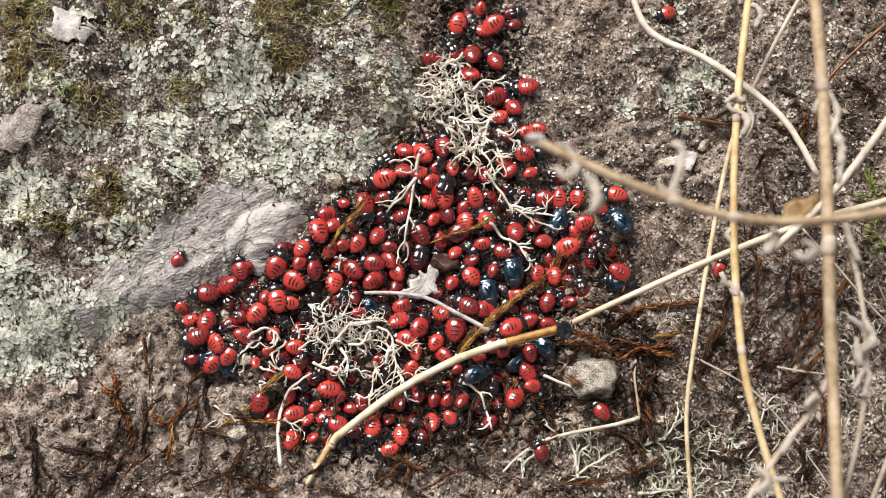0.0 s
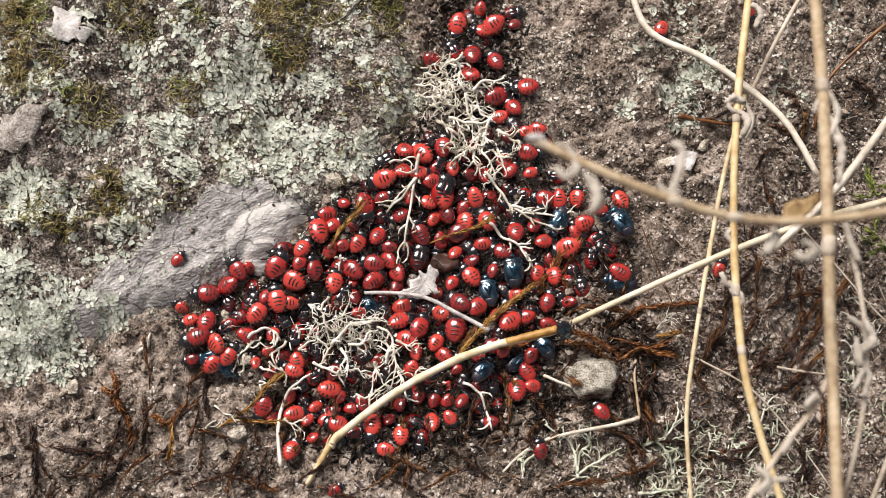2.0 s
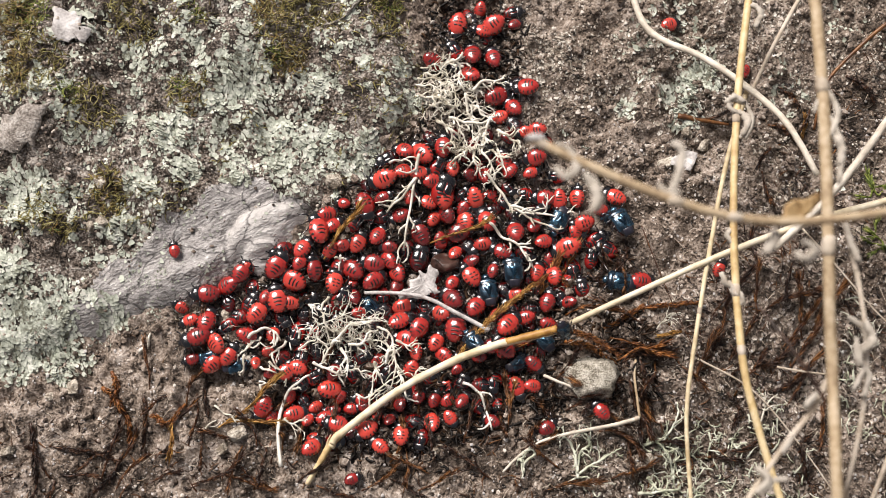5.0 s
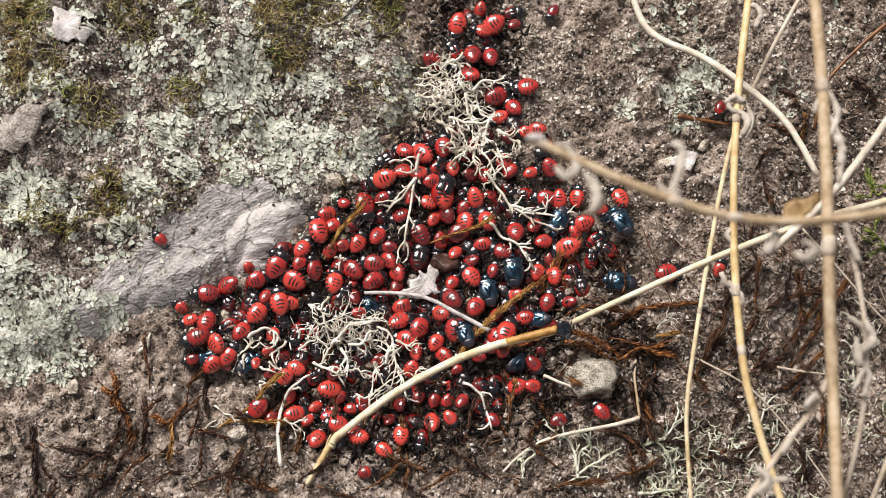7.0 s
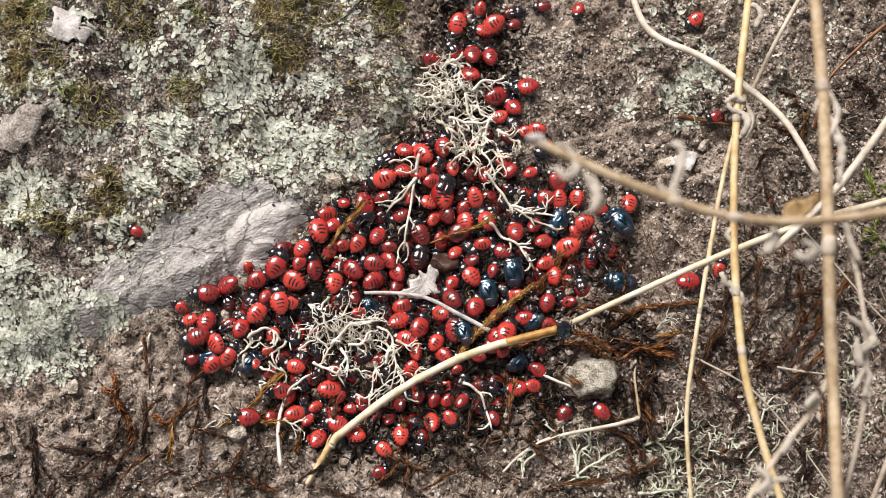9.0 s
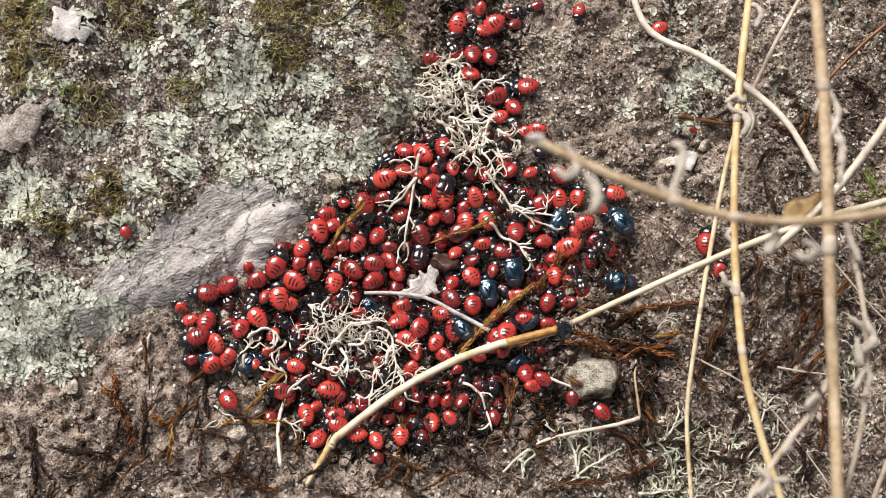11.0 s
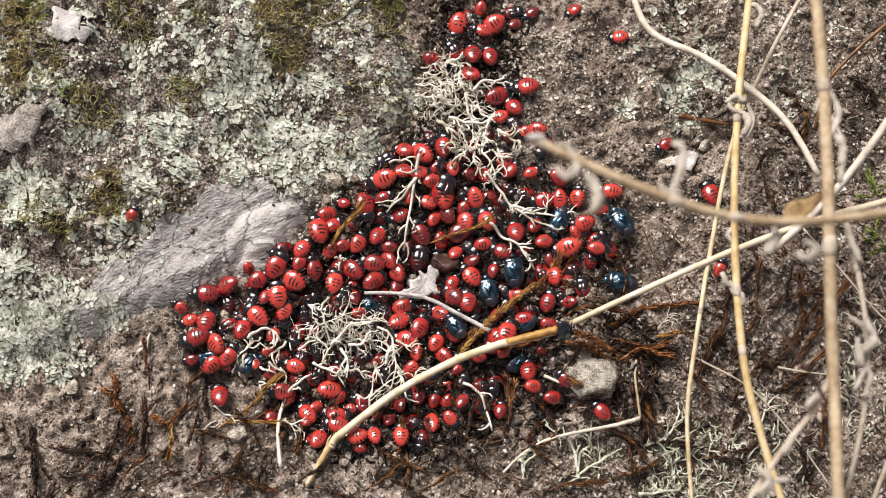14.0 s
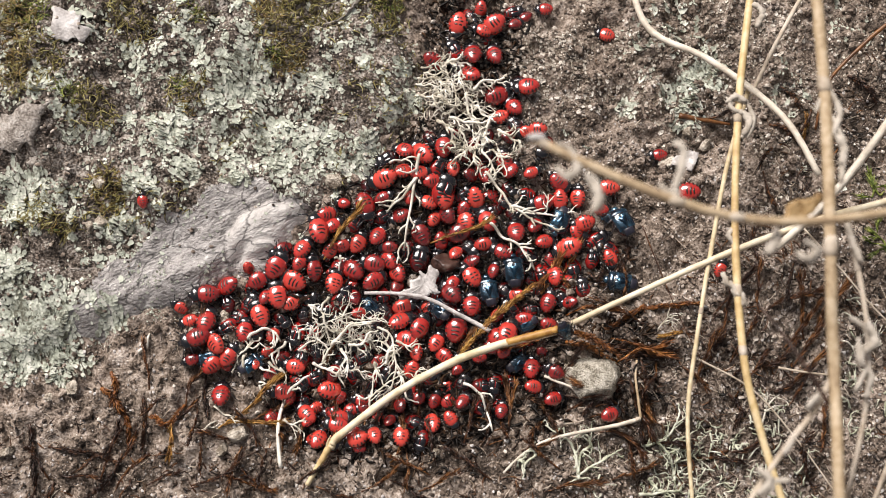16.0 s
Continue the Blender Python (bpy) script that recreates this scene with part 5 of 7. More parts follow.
frayed = stem([(79.5, -46.1, 52.0), (73.9, -55.5, 54.0), (68.4, -61.9, 54.0), (62.4, -69.3, 54.0), (58.6, -75.1, 52.0), (61.8, -74.7, 14.0), (62.3, -78.9, 0.0)], 0.6, GREYSTRAW, "frayed grey side stalk of grass", (0.33,), taper=0.9)
edge_stalk = stem([(101.6, -51.8, 18.0), (96.4, -62.6, 18.0), (94.1, -67.4, 18.0), (97.2, -72.7, 0.0)], 0.6, GREYSTRAW, "dry stalk at the edge of the patch", (), taper=0.8)
rust_stalk = stem([(111.3, 49.4, 14.0), (103.9, 44.3, 12.0), (94.5, 35.6, 9.0), (91.9, 26.1, 6.0)], 0.55, BROWN, "thin rusty brown dry stalk", (), taper=0.6)
hair_stalk = stem([(48.4, 2.8, 6.0), (52.1, -7.3, 6.0), (56.7, -18.1, 5.0), (61.9, -28.2, 4.0)], 0.16, BROWN, "hair-thin brown moss seta stalk", (), taper=0.6)
root_thread = stem([(61.4, -27.2, 3.0), (74.0, -34.3, 3.0), (84.1, -45.9, 3.0), (92.1, -57.3, 3.0)], 0.28, GREYSTRAW, "thin pale root lying on soil", (), taper=0.6)
fine_stalk = stem([(86.5, 0.2, 10.0), (94.0, -8.4, 10.0), (101.8, -17.2, 9.0), (108.1, -23.6, 9.0)], 0.25, GREYSTRAW, "fine pale thread of dry grass", (), taper=0.6)
twig = stem([(46.7, -41.1, 4.0), (41.1, -42.6, 4.0), (30.3, -44.4, 3.5), (23.6, -46.1, 3.0), (18.2, -49.3, 3.0), (14.2, -52.7, 2.0)], 0.52, BONE, "kinked bleached twig lying on soil", (0.02,), taper=0.6)
twig_stub = stem([(46.9, -40.8, 3.5), (46.3, -36.2, 4.0), (45.9, -31.7, 4.0), (46.3, -27.8, 4.0)], 0.34, TANSTRAW, "thin brown twig standing on soil", (0.86,), taper=0.8)
bleached_splinter = stem([(24.2, -31.0, 3.0), (27.2, -32.5, 3.5), (30.5, -33.8, 3.5), (33.9, -35.7, 3.0)], 0.42, BONE, "split bleached grass splinter beside the stone", (), taper=0.6)
rusty_stick = stem([(59.5, 32.8, 0.3), (65.4, 31.7, 0.3), (72.2, 30.6, 0.3)], 0.75, BROWN, "rusty decayed stick on gritty soil", (), taper=0.5)
pale_splinter = stem([(80.1, -29.5, 4.0), (86.0, -30.7, 4.5), (92.2, -31.2, 4.0)], 0.3, GREYSTRAW, "pale splinter lying on the litter", (), taper=0.8)
white_stalk = stem([(-19.1, -12.2, 4.0), (-11.5, -12.7, 5.0), (-3.9, -14.3, 6.0), (3.5, -17.9, 6.0), (11.1, -21.4, 5.0)], 0.42, FLAKE, "short bleached stalk among the bugs", (), taper=1.35)
husk(arching, [(21.1, -18.1, 81.0), (23.7, -19.4, 81.0), (24.7, -22.5, 81.0), (22.8, -24.0, 81.0), (21.0, -22.4, 81.0)], 1.4, 1)
husk(arching, [(26.2, -23.6, 81.0), (27.8, -25.8, 81.0), (28.7, -28.7, 81.0), (27.6, -30.8, 81.0)], 2.0, 2)
husk(arching, [(42.1, -27.7, 81.0), (43.5, -23.8, 81.0), (44.4, -19.4, 81.0), (42.7, -17.7, 81.0)], 1.6, 3)
husk(arching, [(43.9, -26.9, 81.0), (41.3, -26.7, 81.0), (39.8, -25.3, 81.0)], 1.3, 4)
husk(arching, [(15.4, -17.2, 81.0), (16.9, -16.8, 81.0), (18.7, -16.8, 81.0)], 1.3, 5, FLAKE)
husk(slim, [(67.9, 23.6, 26.0), (66.4, 20.3, 26.0), (69.2, 18.3, 26.0)], 1.3, 6)
husk(slim, [(70.2, 21.8, 26.0), (71.8, 17.4, 26.0), (70.0, 13.1, 26.0)], 1.3, 7)
husk(slim, [(66.7, -6.5, 26.0), (64.8, -9.0, 26.0), (66.9, -12.0, 26.0)], 1.4, 8)
husk(slim, [(66.8, -19.9, 26.0), (63.9, -19.5, 26.0), (62.8, -17.0, 26.0)], 1.5, 9)
husk(slim, [(66.7, -21.1, 26.0), (67.8, -24.2, 26.0)], 1.4, 10)
husk(upright, [(79.5, 0.2, 58.0), (81.7, -5.9, 58.0), (80.7, -13.6, 58.0)], 1.4, 11)
husk(upright, [(77.9, 4.3, 58.0), (76.3, 0.8, 58.0)], 1.0, 12)
husk(woolly, [(84.1, -17.9, 50.0), (84.8, -21.7, 50.0), (86.4, -25.7, 50.0)], 1.6, 13)
husk(woolly, [(86.7, -37.3, 50.0), (88.2, -40.9, 50.0), (85.6, -43.3, 50.0)], 2.0, 14)
husk(woolly, [(84.5, -40.5, 50.0), (84.7, -45.9, 50.0)], 1.6, 15)
husk(woolly, [(85.9, -46.4, 50.0), (83.2, -50.9, 50.0)], 1.1, 16)
husk(frayed, [(74.0, -53.5, 56.0), (71.5, -56.4, 56.0)], 1.4, 17)
husk(frayed, [(61.3, -67.4, 56.0), (63.8, -69.9, 56.0), (61.4, -72.5, 56.0)], 2.0, 18)
husk(frayed, [(63.4, -69.9, 56.0), (67.3, -69.7, 56.0)], 1.3, 19)
husk(frayed, [(69.0, -61.5, 56.0), (66.6, -64.7, 56.0)], 1.2, 20)
husk(arching, [(62.3, -31.4, 76.0), (61.5, -33.7, 76.0), (60.1, -35.8, 76.0)], 1.9, 21)
husk(arching, [(67.2, -33.2, 76.0), (69.5, -34.8, 76.0), (67.5, -36.6, 76.0), (66.0, -35.3, 76.0)], 1.7, 22)
husk(slim, [(65.7, 21.3, 26.0), (67.9, 22.6, 26.0), (70.4, 21.6, 26.0)], 1.9, 31)
husk(slim, [(68.8, 19.6, 26.0), (71.0, 17.0, 26.0), (69.2, 13.5, 26.0)], 2.0, 32)
husk(slim, [(73.2, 45.3, 25.0), (75.2, 43.0, 25.0), (73.5, 39.6, 25.0)], 1.7, 33)
husk(slim, [(64.3, -19.0, 26.0), (65.9, -21.7, 26.0), (67.1, -24.5, 26.0)], 1.8, 34)
husk(upright, [(79.4, 5.5, 58.0), (81.1, 0.8, 58.0), (79.5, -3.8, 58.0)], 1.5, 35)
husk(upright, [(80.0, -3.8, 58.0), (81.7, -6.7, 58.0), (80.7, -9.8, 58.0)], 1.6, 36)
husk(woolly, [(83.7, -35.6, 48.0), (86.5, -37.9, 48.0), (87.4, -41.8, 48.0)], 1.5, 37)
husk(woolly, [(85.4, -44.6, 48.0), (87.3, -47.4, 48.0), (86.1, -51.3, 48.0)], 1.3, 38)

# lichen threads
tuft(-43.2, -26.1, 7.0, 14, 7, length=5, r=0.34, over=2.5, heap=2)
tuft(-23.5, -20.0, 9.5, 60, 61, length=3.6, r=0.15, over=2.6, heap=1.2, squash=0.55, wander=0.7, label="fine grey inner mesh of a lichen cushion")
tuft(3.1, 35.2, 9.0, 54, 62, length=3.2, r=0.16, over=2.4, heap=1.0, squash=0.8, wander=0.7, label="fine cream inner mesh of a lichen cushion")
strands("tangled whitish thread lichen lying on the bugs", THREAD, 0.42, 4, 4.6, 71,
        [[(-27.5, -13.6), (-29.2, -16.0), (-28.7, -18.6), (-27.1, -23.9)],
         [(-32.4, -15.2), (-30.5, -16.3), (-29.1, -17.0)],
         [(-27.1, -24.2), (-24.7, -22.1), (-21.0, -19.4), (-16.0, -18.6)],
         [(-16.0, -19.6), (-12.8, -21.4), (-11.9, -25.0), (-11.1, -28.4), (-8.7, -31.4)],
         [(-22.8, -23.8), (-20.0, -24.1), (-17.9, -21.5), (-15.6, -20.5)],
         [(-29.1, -28.0), (-27.4, -25.0), (-26.4, -23.7)],
         [(-24.7, -24.5), (-23.0, -27.4), (-23.6, -30.5)],
         [(-31.4, -27.9), (-27.7, -29.5), (-24.0, -30.9)],
         [(-16.5, -27.8), (-15.9, -30.0), (-14.5, -31.8)]])
strands("long whitish lichen threads hanging over the bugs", THREAD, 0.36, 3, 4.6, 72,
        [[(-35.1, -22.2), (-34.3, -20.5), (-31.9, -20.7), (-30.9, -22.6)],
         [(-35.1, -24.8), (-31.9, -23.3), (-30.1, -22.6)],
         [(-13.7, -28.2), (-13.2, -25.7), (-12.3, -24.3)],
         [(-11.2, -23.2), (-8.7, -24.6), (-7.1, -25.2)],
         [(-6.9, -31.5), (-6.0, -29.8), (-3.7, -29.9)],
         [(-17.7, -38.0), (-17.2, -35.4), (-12.8, -32.2), (-9.4, -29.9)],
         [(-11.0, -30.1), (-9.6, -32.0), (-8.7, -36.0), (-5.7, -37.2)],
         [(-22.7, -29.6), (-20.5, -29.7), (-18.6, -31.8)],
         [(-20.9, -35.1), (-19.3, -35.8), (-17.2, -35.0), (-16.9, -31.6), (-15.9, -27.8)],
         [(-37.8, -41.4), (-35.5, -42.4), (-32.9, -40.5)]])
strands("thin whitish lichen threads in a cushion on the bugs", THREAD, 0.26, 8, 4.0, 73,
        [[(-33.4, -22.5), (-30.6, -20.3), (-25.1, -18.0), (-19.8, -15.8)],
         [(-30.6, -19.2), (-26.5, -21.0), (-21.7, -21.6)],
         [(-25.1, -17.3), (-19.7, -18.1), (-14.3, -17.2)],
         [(-19.0, -22.7), (-14.9, -23.1), (-11.4, -25.9)],
         [(-26.4, -19.9), (-23.7, -22.8), (-19.7, -22.5)],
         [(-14.2, -22.5), (-11.4, -27.8), (-12.8, -34.0)],
         [(-19.7, -17.4), (-17.6, -20.1), (-18.3, -23.2)]])
strands("cream antler-like lichen lying on the bugs", TAN, 0.46, 7, 4.4, 74,
        [[(-0.6, 43.9), (2.7, 43.9), (5.1, 42.5)],
         [(7.5, 36.6), (10.8, 38.6), (15.5, 39.8)],
         [(5.5, 35.7), (6.1, 32.6), (6.5, 29.8), (9.7, 29.0)],
         [(1.8, 29.8), (4.6, 29.0), (9.7, 28.5), (13.1, 31.7)],
         [(-1.5, 28.5), (0.8, 27.0), (2.2, 25.3), (1.8, 22.5)],
         [(11.7, 30.5), (10.7, 26.4), (11.1, 23.4)],
         [(13.5, 26.9), (16.3, 24.6), (19.0, 22.9)],
         [(9.3, 27.7), (8.9, 25.1), (6.4, 21.4)]])
strands("cream branching lichen spread over bugs and soil", TAN, 0.34, 7, 3.6, 75,
        [[(-6.3, 40.2), (-3.4, 41.0), (0.4, 39.1), (2.3, 34.8)],
         [(-4.9, 42.8), (-2.4, 41.7), (0.4, 42.3)],
         [(-5.9, 35.8), (-2.7, 35.0), (2.3, 34.4)],
         [(2.3, 38.9), (3.3, 34.8), (2.3, 31.6)],
         [(10.4, 26.8), (9.7, 21.9), (12.0, 18.7), (11.7, 15.9)],
         [(6.9, 23.5), (3.2, 19.2), (1.5, 17.9)],
         [(7.9, 22.8), (7.6, 19.0), (9.2, 17.1)],
         [(13.5, 22.4), (14.8, 18.6), (12.7, 15.6), (10.9, 13.5)],
         [(-2.0, 38.6), (-1.3, 36.1), (-2.7, 33.1)],
         [(4.4, 42.1), (4.0, 38.9), (5.5, 36.2)]])
strands("pale antler-shaped lichen standing on the soil", MINT, 0.42, 4, 1.2, 81,
        [[(32.1, -53.8), (31.8, -50.1), (30.9, -46.7), (28.2, -44.3), (24.2, -41.9)],
         [(31.9, -52.6), (32.8, -48.2), (35.0, -46.2), (34.2, -44.2), (32.8, -43.3)],
         [(30.0, -54.6), (34.5, -51.3), (38.2, -49.5), (40.1, -48.0), (41.9, -47.8)]])
strands("tall grey-green antler lichen beside the thin stalk", MINT, 0.42, 4, 1.2, 82,
        [[(55.3, -53.5), (54.6, -49.5), (52.7, -45.9), (55.1, -42.3), (56.5, -39.0), (56.3, -36.8)],
         [(48.3, -45.9), (51.0, -45.7), (53.2, -47.6), (54.6, -49.1)],
         [(54.7, -47.9), (56.1, -45.0), (58.8, -43.4)]])
strands("small forked grey-green lichen on the soil", MINT, 0.42, 4, 1.2, 83,
        [[(19.2, -52.9), (19.2, -51.2), (21.9, -49.0), (20.3, -47.8)],
         [(17.3, -49.6), (18.3, -50.4), (19.2, -51.2)]])
strands("low branching grey-green lichen on the soil", MINT, 0.42, 4, 1.2, 84,
        [[(46.5, -56.9), (51.1, -56.6), (56.2, -55.8), (56.3, -53.9)],
         [(49.1, -52.9), (50.4, -55.4), (51.1, -56.6)]])
strands("fine cream twigs of a branching lichen over the bugs", TAN, 0.27, 8, 3.8, 76,
        [[(-5.6, 43.7), (-2.7, 44.0), (0.9, 42.8)],
         [(-6.9, 38.1), (-3.8, 38.1), (-0.6, 36.9), (1.6, 35.8)],
         [(-3.4, 33.1), (-0.6, 33.6), (3.0, 32.6)],
         [(-2.0, 42.0), (-0.6, 38.6), (-0.8, 34.4)],
         [(0.9, 40.9), (2.3, 37.3), (1.8, 33.6)],
         [(5.1, 33.9), (7.9, 32.7), (11.9, 34.2)],
         [(7.2, 27.1), (7.6, 25.3), (9.0, 22.7)],
         [(3.9, 27.5), (5.3, 25.0), (4.8, 21.6)],
         [(11.8, 22.4), (13.4, 20.6), (16.9, 19.7)],
         [(8.6, 34.1), (9.3, 31.4), (11.8, 29.5)]])
thread([(-5.9, 19.7), (-6.9, 14.7), (-7.9, 8.7), (-9.7, -1.6)], 0.46, 1, 8, 4.0)
thread([(-6.5, 14.7), (-10.4, 10.0), (-13.9, 7.1)], 0.42, 2, 3, 4.0)
thread([(-13.2, 17.9), (-9.7, 18.8), (-5.9, 18.9)], 0.32, 3, 1, 4.0)
thread([(10.4, 16.2), (13.5, 12.8), (16.3, 8.6), (20.4, 5.5), (28.2, 2.2)], 0.42, 4, 10, 4.0)
thread([(16.3, 8.0), (23.3, 6.6), (31.5, 6.1)], 0.36, 5, 4, 4.0)
thread([(11.5, 4.1), (14.8, 0.6), (19.6, -2.4), (22.2, -6.4)], 0.42, 6, 6, 4.0)
thread([(-38.3, -52.0), (-39.2, -45.0), (-38.6, -37.2), (-35.7, -32.6), (-32.3, -30.4)], 0.50, 7, 2, 3.5)
thread([(4.9, -33.2), (8.3, -35.1), (10.1, -38.8), (11.6, -44.1)], 0.40, 8, 2, 3.0)
thread([(-46.9, -22.8), (-44.8, -20.8), (-41.4, -20.4), (-39.4, -22.6)], 0.45, 10, 2, 4.0)
thread([(-73.4, -25.4), (-71.4, -23.8), (-71.0, -21.0)], 0.42, 11, 0, 0.8)
thread([(-25.1, -2.9), (-25.2, -4.2), (-25.5, -6.4)], 0.30, 12, 0, 4.0)
thread([(-26.5, -3.7), (-25.1, -3.7), (-23.8, -3.7)], 0.30, 13, 0, 4.3)
thread([(52.0, -19.9), (54.2, -17.1), (56.4, -15.7)], 0.22, 19, 7, 1.5)
thread([(75.4, -42.6), (77.6, -37.6), (81.1, -34.2)], 0.25, 20, 6, 1.5)
thread([(95.7, -23.1), (100.3, -23.7), (105.5, -21.6)], 0.25, 21, 7, 2.0)
thread([(-59.4, -43.4), (-56.8, -42.7), (-54.1, -40.9)], 0.30, 23, 2, 1.0)
thread([(-55.0, -37.4), (-52.1, -39.6), (-49.4, -40.4)], 0.30, 24, 1, 1.0)
tuft(62.6, -51.6, 10.0, 40, 41, length=3.2, r=0.24, over=0.8, heap=1, wander=0.5, label="low cushion of grey-green thread lichen on soil")
tuft(73.8, -47.7, 6.0, 14, 42, length=3.2, r=0.24, over=0.8, heap=1, wander=0.5, label="low cushion of grey-green thread lichen on soil")
tuft(69.5, -56.4, 8.0, 20, 43, length=3.2, r=0.24, over=0.8, heap=1, wander=0.5, label="low cushion of grey-green thread lichen on soil")
tuft(101.0, -37.8, 6.0, 14, 44, length=3.2, r=0.24, over=0.8, heap=1, wander=0.5, label="low cushion of grey-green thread lichen on soil")
tuft(100.2, -16.5, 5.0, 10, 45, length=3.2, r=0.24, over=0.8, heap=1, wander=0.5, label="low cushion of grey-green thread lichen on soil")
tuft(85.5, -55.4, 6.0, 10, 46, length=3.2, r=0.24, over=0.8, heap=1, wander=0.5, label="low cushion of grey-green thread lichen on soil")
tuft(54.5, -47.2, 5.0, 16, 47, length=3.2, r=0.24, over=0.8, heap=1, wander=0.5, label="low cushion of grey-green thread lichen on soil")
tuft(66.0, -44.8, 5.0, 14, 48, length=3.2, r=0.24, over=0.8, heap=1, wander=0.5, label="low cushion of grey-green thread lichen on soil")
tuft(76.8, -39.5, 4.0, 10, 49, length=3.2, r=0.24, over=0.8, heap=1, wander=0.5, label="low cushion of grey-green thread lichen on soil")
tuft(56.5, -55.0, 6.0, 18, 50, length=3.2, r=0.24, over=0.8, heap=1, wander=0.5, label="low cushion of grey-green thread lichen on soil")
tuft(34.6, -51.9, 5.0, 12, 51, length=3.2, r=0.24, over=0.8, heap=1, wander=0.5, label="low cushion of grey-green thread lichen on soil")
tuft(98.6, -28.9, 4.0, 10, 52, length=3.2, r=0.24, over=0.8, heap=1, wander=0.5, label="low cushion of grey-green thread lichen on soil")

# moss sprigs
sprig(-76.6, -39.2, 263, 9.0, 1.8, 4)
sprig(-64.3, -39.7, 251, 9.0, 2.4, 5, GOLD)
sprig(-65.7, -41.4, 19, 7.0, 2.0, 6)
sprig(-54.1, -42.7, 24, 16.0, 2.2, 7, GOLD)
sprig(-46.8, -40.5, 17, 8.0, 2.2, 8)
sprig(-82.3, -53.1, 61, 12.0, 2.0, 11)
sprig(-94.5, -53.0, 124, 8.0, 2.0, 12)
sprig(-59.4, -34.5, 272, 12.0, 1.6, 13)
sprig(-47.9, -46.5, 240, 10.0, 2.2, 14)
sprig(-42.5, -46.3, 282, 8.0, 2.0, 15)
sprig(-53.3, -52.4, 341, 14.0, 2.0, 16)
sprig(-29.2, -3.8, 50, 13.0, 2.8, 17, GOLD, lift=3.0, label="golden brown moss plume lying over the bugs")
sprig(-3.4, 0.7, 15, 15.0, 2.2, 18, GOLD, lift=3.0, label="golden brown moss plume lying over the bugs")
sprig(25.1, -11.6, 69, 9.0, 3.0, 21, RUST)
sprig(28.1, -1.8, 249, 9.0, 2.6, 22, RUST)
sprig(40.7, -21.8, 341, 14.0, 2.4, 26, RUST)
sprig(24.1, -22.1, 199, 10.0, 2.4, 27, RUST)
sprig(4.8, -46.9, 79, 10.0, 2.2, 29)
sprig(-6.0, -40.3, 90, 8.0, 2.4, 30)
sprig(-31.8, -46.1, 70, 10.0, 2.2, 31)
sprig(-30.9, -32.4, 60, 9.0, 2.0, 32)
sprig(-43.4, -16.2, 10, 10.0, 1.8, 33)
sprig(-46.2, -10.7, 350, 10.0, 1.6, 34)
sprig(-19.7, -41.8, 59, 9.0, 2.0, 35)
sprig(-12.7, -50.1, 39, 9.0, 2.0, 36)
sprig(15.7, -42.9, 89, 9.0, 2.2, 37)
sprig(11.6, -53.9, 151, 12.0, 2.2, 39)
sprig(24.0, -35.0, 38, 12.0, 2.4, 40)
sprig(29.6, -38.1, 19, 12.0, 2.4, 41)
sprig(36.2, -31.4, 279, 9.0, 2.0, 42)
sprig(48.6, -30.0, 263, 10.0, 2.4, 43)
sprig(43.0, -42.3, 300, 10.0, 2.2, 44)
sprig(60.9, -48.1, 0, 9.0, 2.0, 45)
sprig(67.1, -21.4, 67, 10.0, 2.0, 46)
sprig(70.8, -34.2, 57, 10.0, 2.0, 47)
sprig(77.0, -16.1, 108, 10.0, 2.2, 48)
sprig(88.0, -21.1, 97, 12.0, 2.4, 49)
sprig(85.0, -27.5, 57, 10.0, 2.2, 50)
sprig(63.9, 31.9, 0, 9.0, 1.8, 51)
sprig(93.2, 35.0, 257, 10.0, 1.8, 52)
sprig(44.2, -1.1, 258, 10.0, 2.2, 53)
sprig(38.9, 4.8, 279, 8.0, 2.0, 54)
sprig(-1.9, -28.8, 19, 12.0, 2.0, 55)
sprig(-62.3, -23.4, 82, 8.0, 1.8, 56)
sprig(-24.9, -49.9, 102, 9.0, 2.0, 57)
sprig(-3.2, -52.5, 161, 9.0, 2.0, 58)
sprig(-35.5, -55.4, 29, 9.0, 2.0, 59)
sprig(-19.4, -56.5, 19, 10.0, 2.0, 60)
sprig(27.8, -51.4, 151, 9.0, 2.0, 61)
sprig(40.0, -53.8, 19, 10.0, 2.0, 62)
sprig(80.4, 19.8, 277, 9.0, 2.0, 63)
sprig(85.6, 26.6, 200, 9.0, 2.0, 64)
sprig(-97.0, -50.8, 263, 8.0, 2.0, 66)
sprig(-91.8, -51.9, 341, 9.0, 1.8, 68)
sprig(-79.6, -46.9, 199, 8.0, 1.6, 69)
sprig(-78.2, -56.2, 61, 10.0, 2.0, 70)
sprig(-61.7, -37.6, 82, 9.0, 2.2, 73)
sprig(-57.5, -42.7, 272, 9.0, 1.6, 74)
sprig(-65.4, -35.9, 199, 6.0, 2.0, 75)
sprig(-70.9, -54.8, 19, 8.0, 2.0, 76)
sprig(-60.1, -54.7, 9, 14.0, 2.0, 77)
sprig(-50.6, -50.1, 332, 10.0, 2.0, 78)
sprig(-47.9, -44.0, 199, 9.0, 2.2, 79)
sprig(-41.7, -36.8, 272, 8.0, 2.2, 80)
sprig(-33.5, -39.0, 266, 8.0, 2.4, 81)
sprig(-25.0, -47.3, 91, 9.0, 2.0, 82)
sprig(-8.7, -47.4, 270, 8.0, 2.2, 83)
sprig(-1.9, -50.1, 101, 8.0, 2.2, 84)
sprig(8.9, -46.8, 58, 8.0, 2.2, 85)
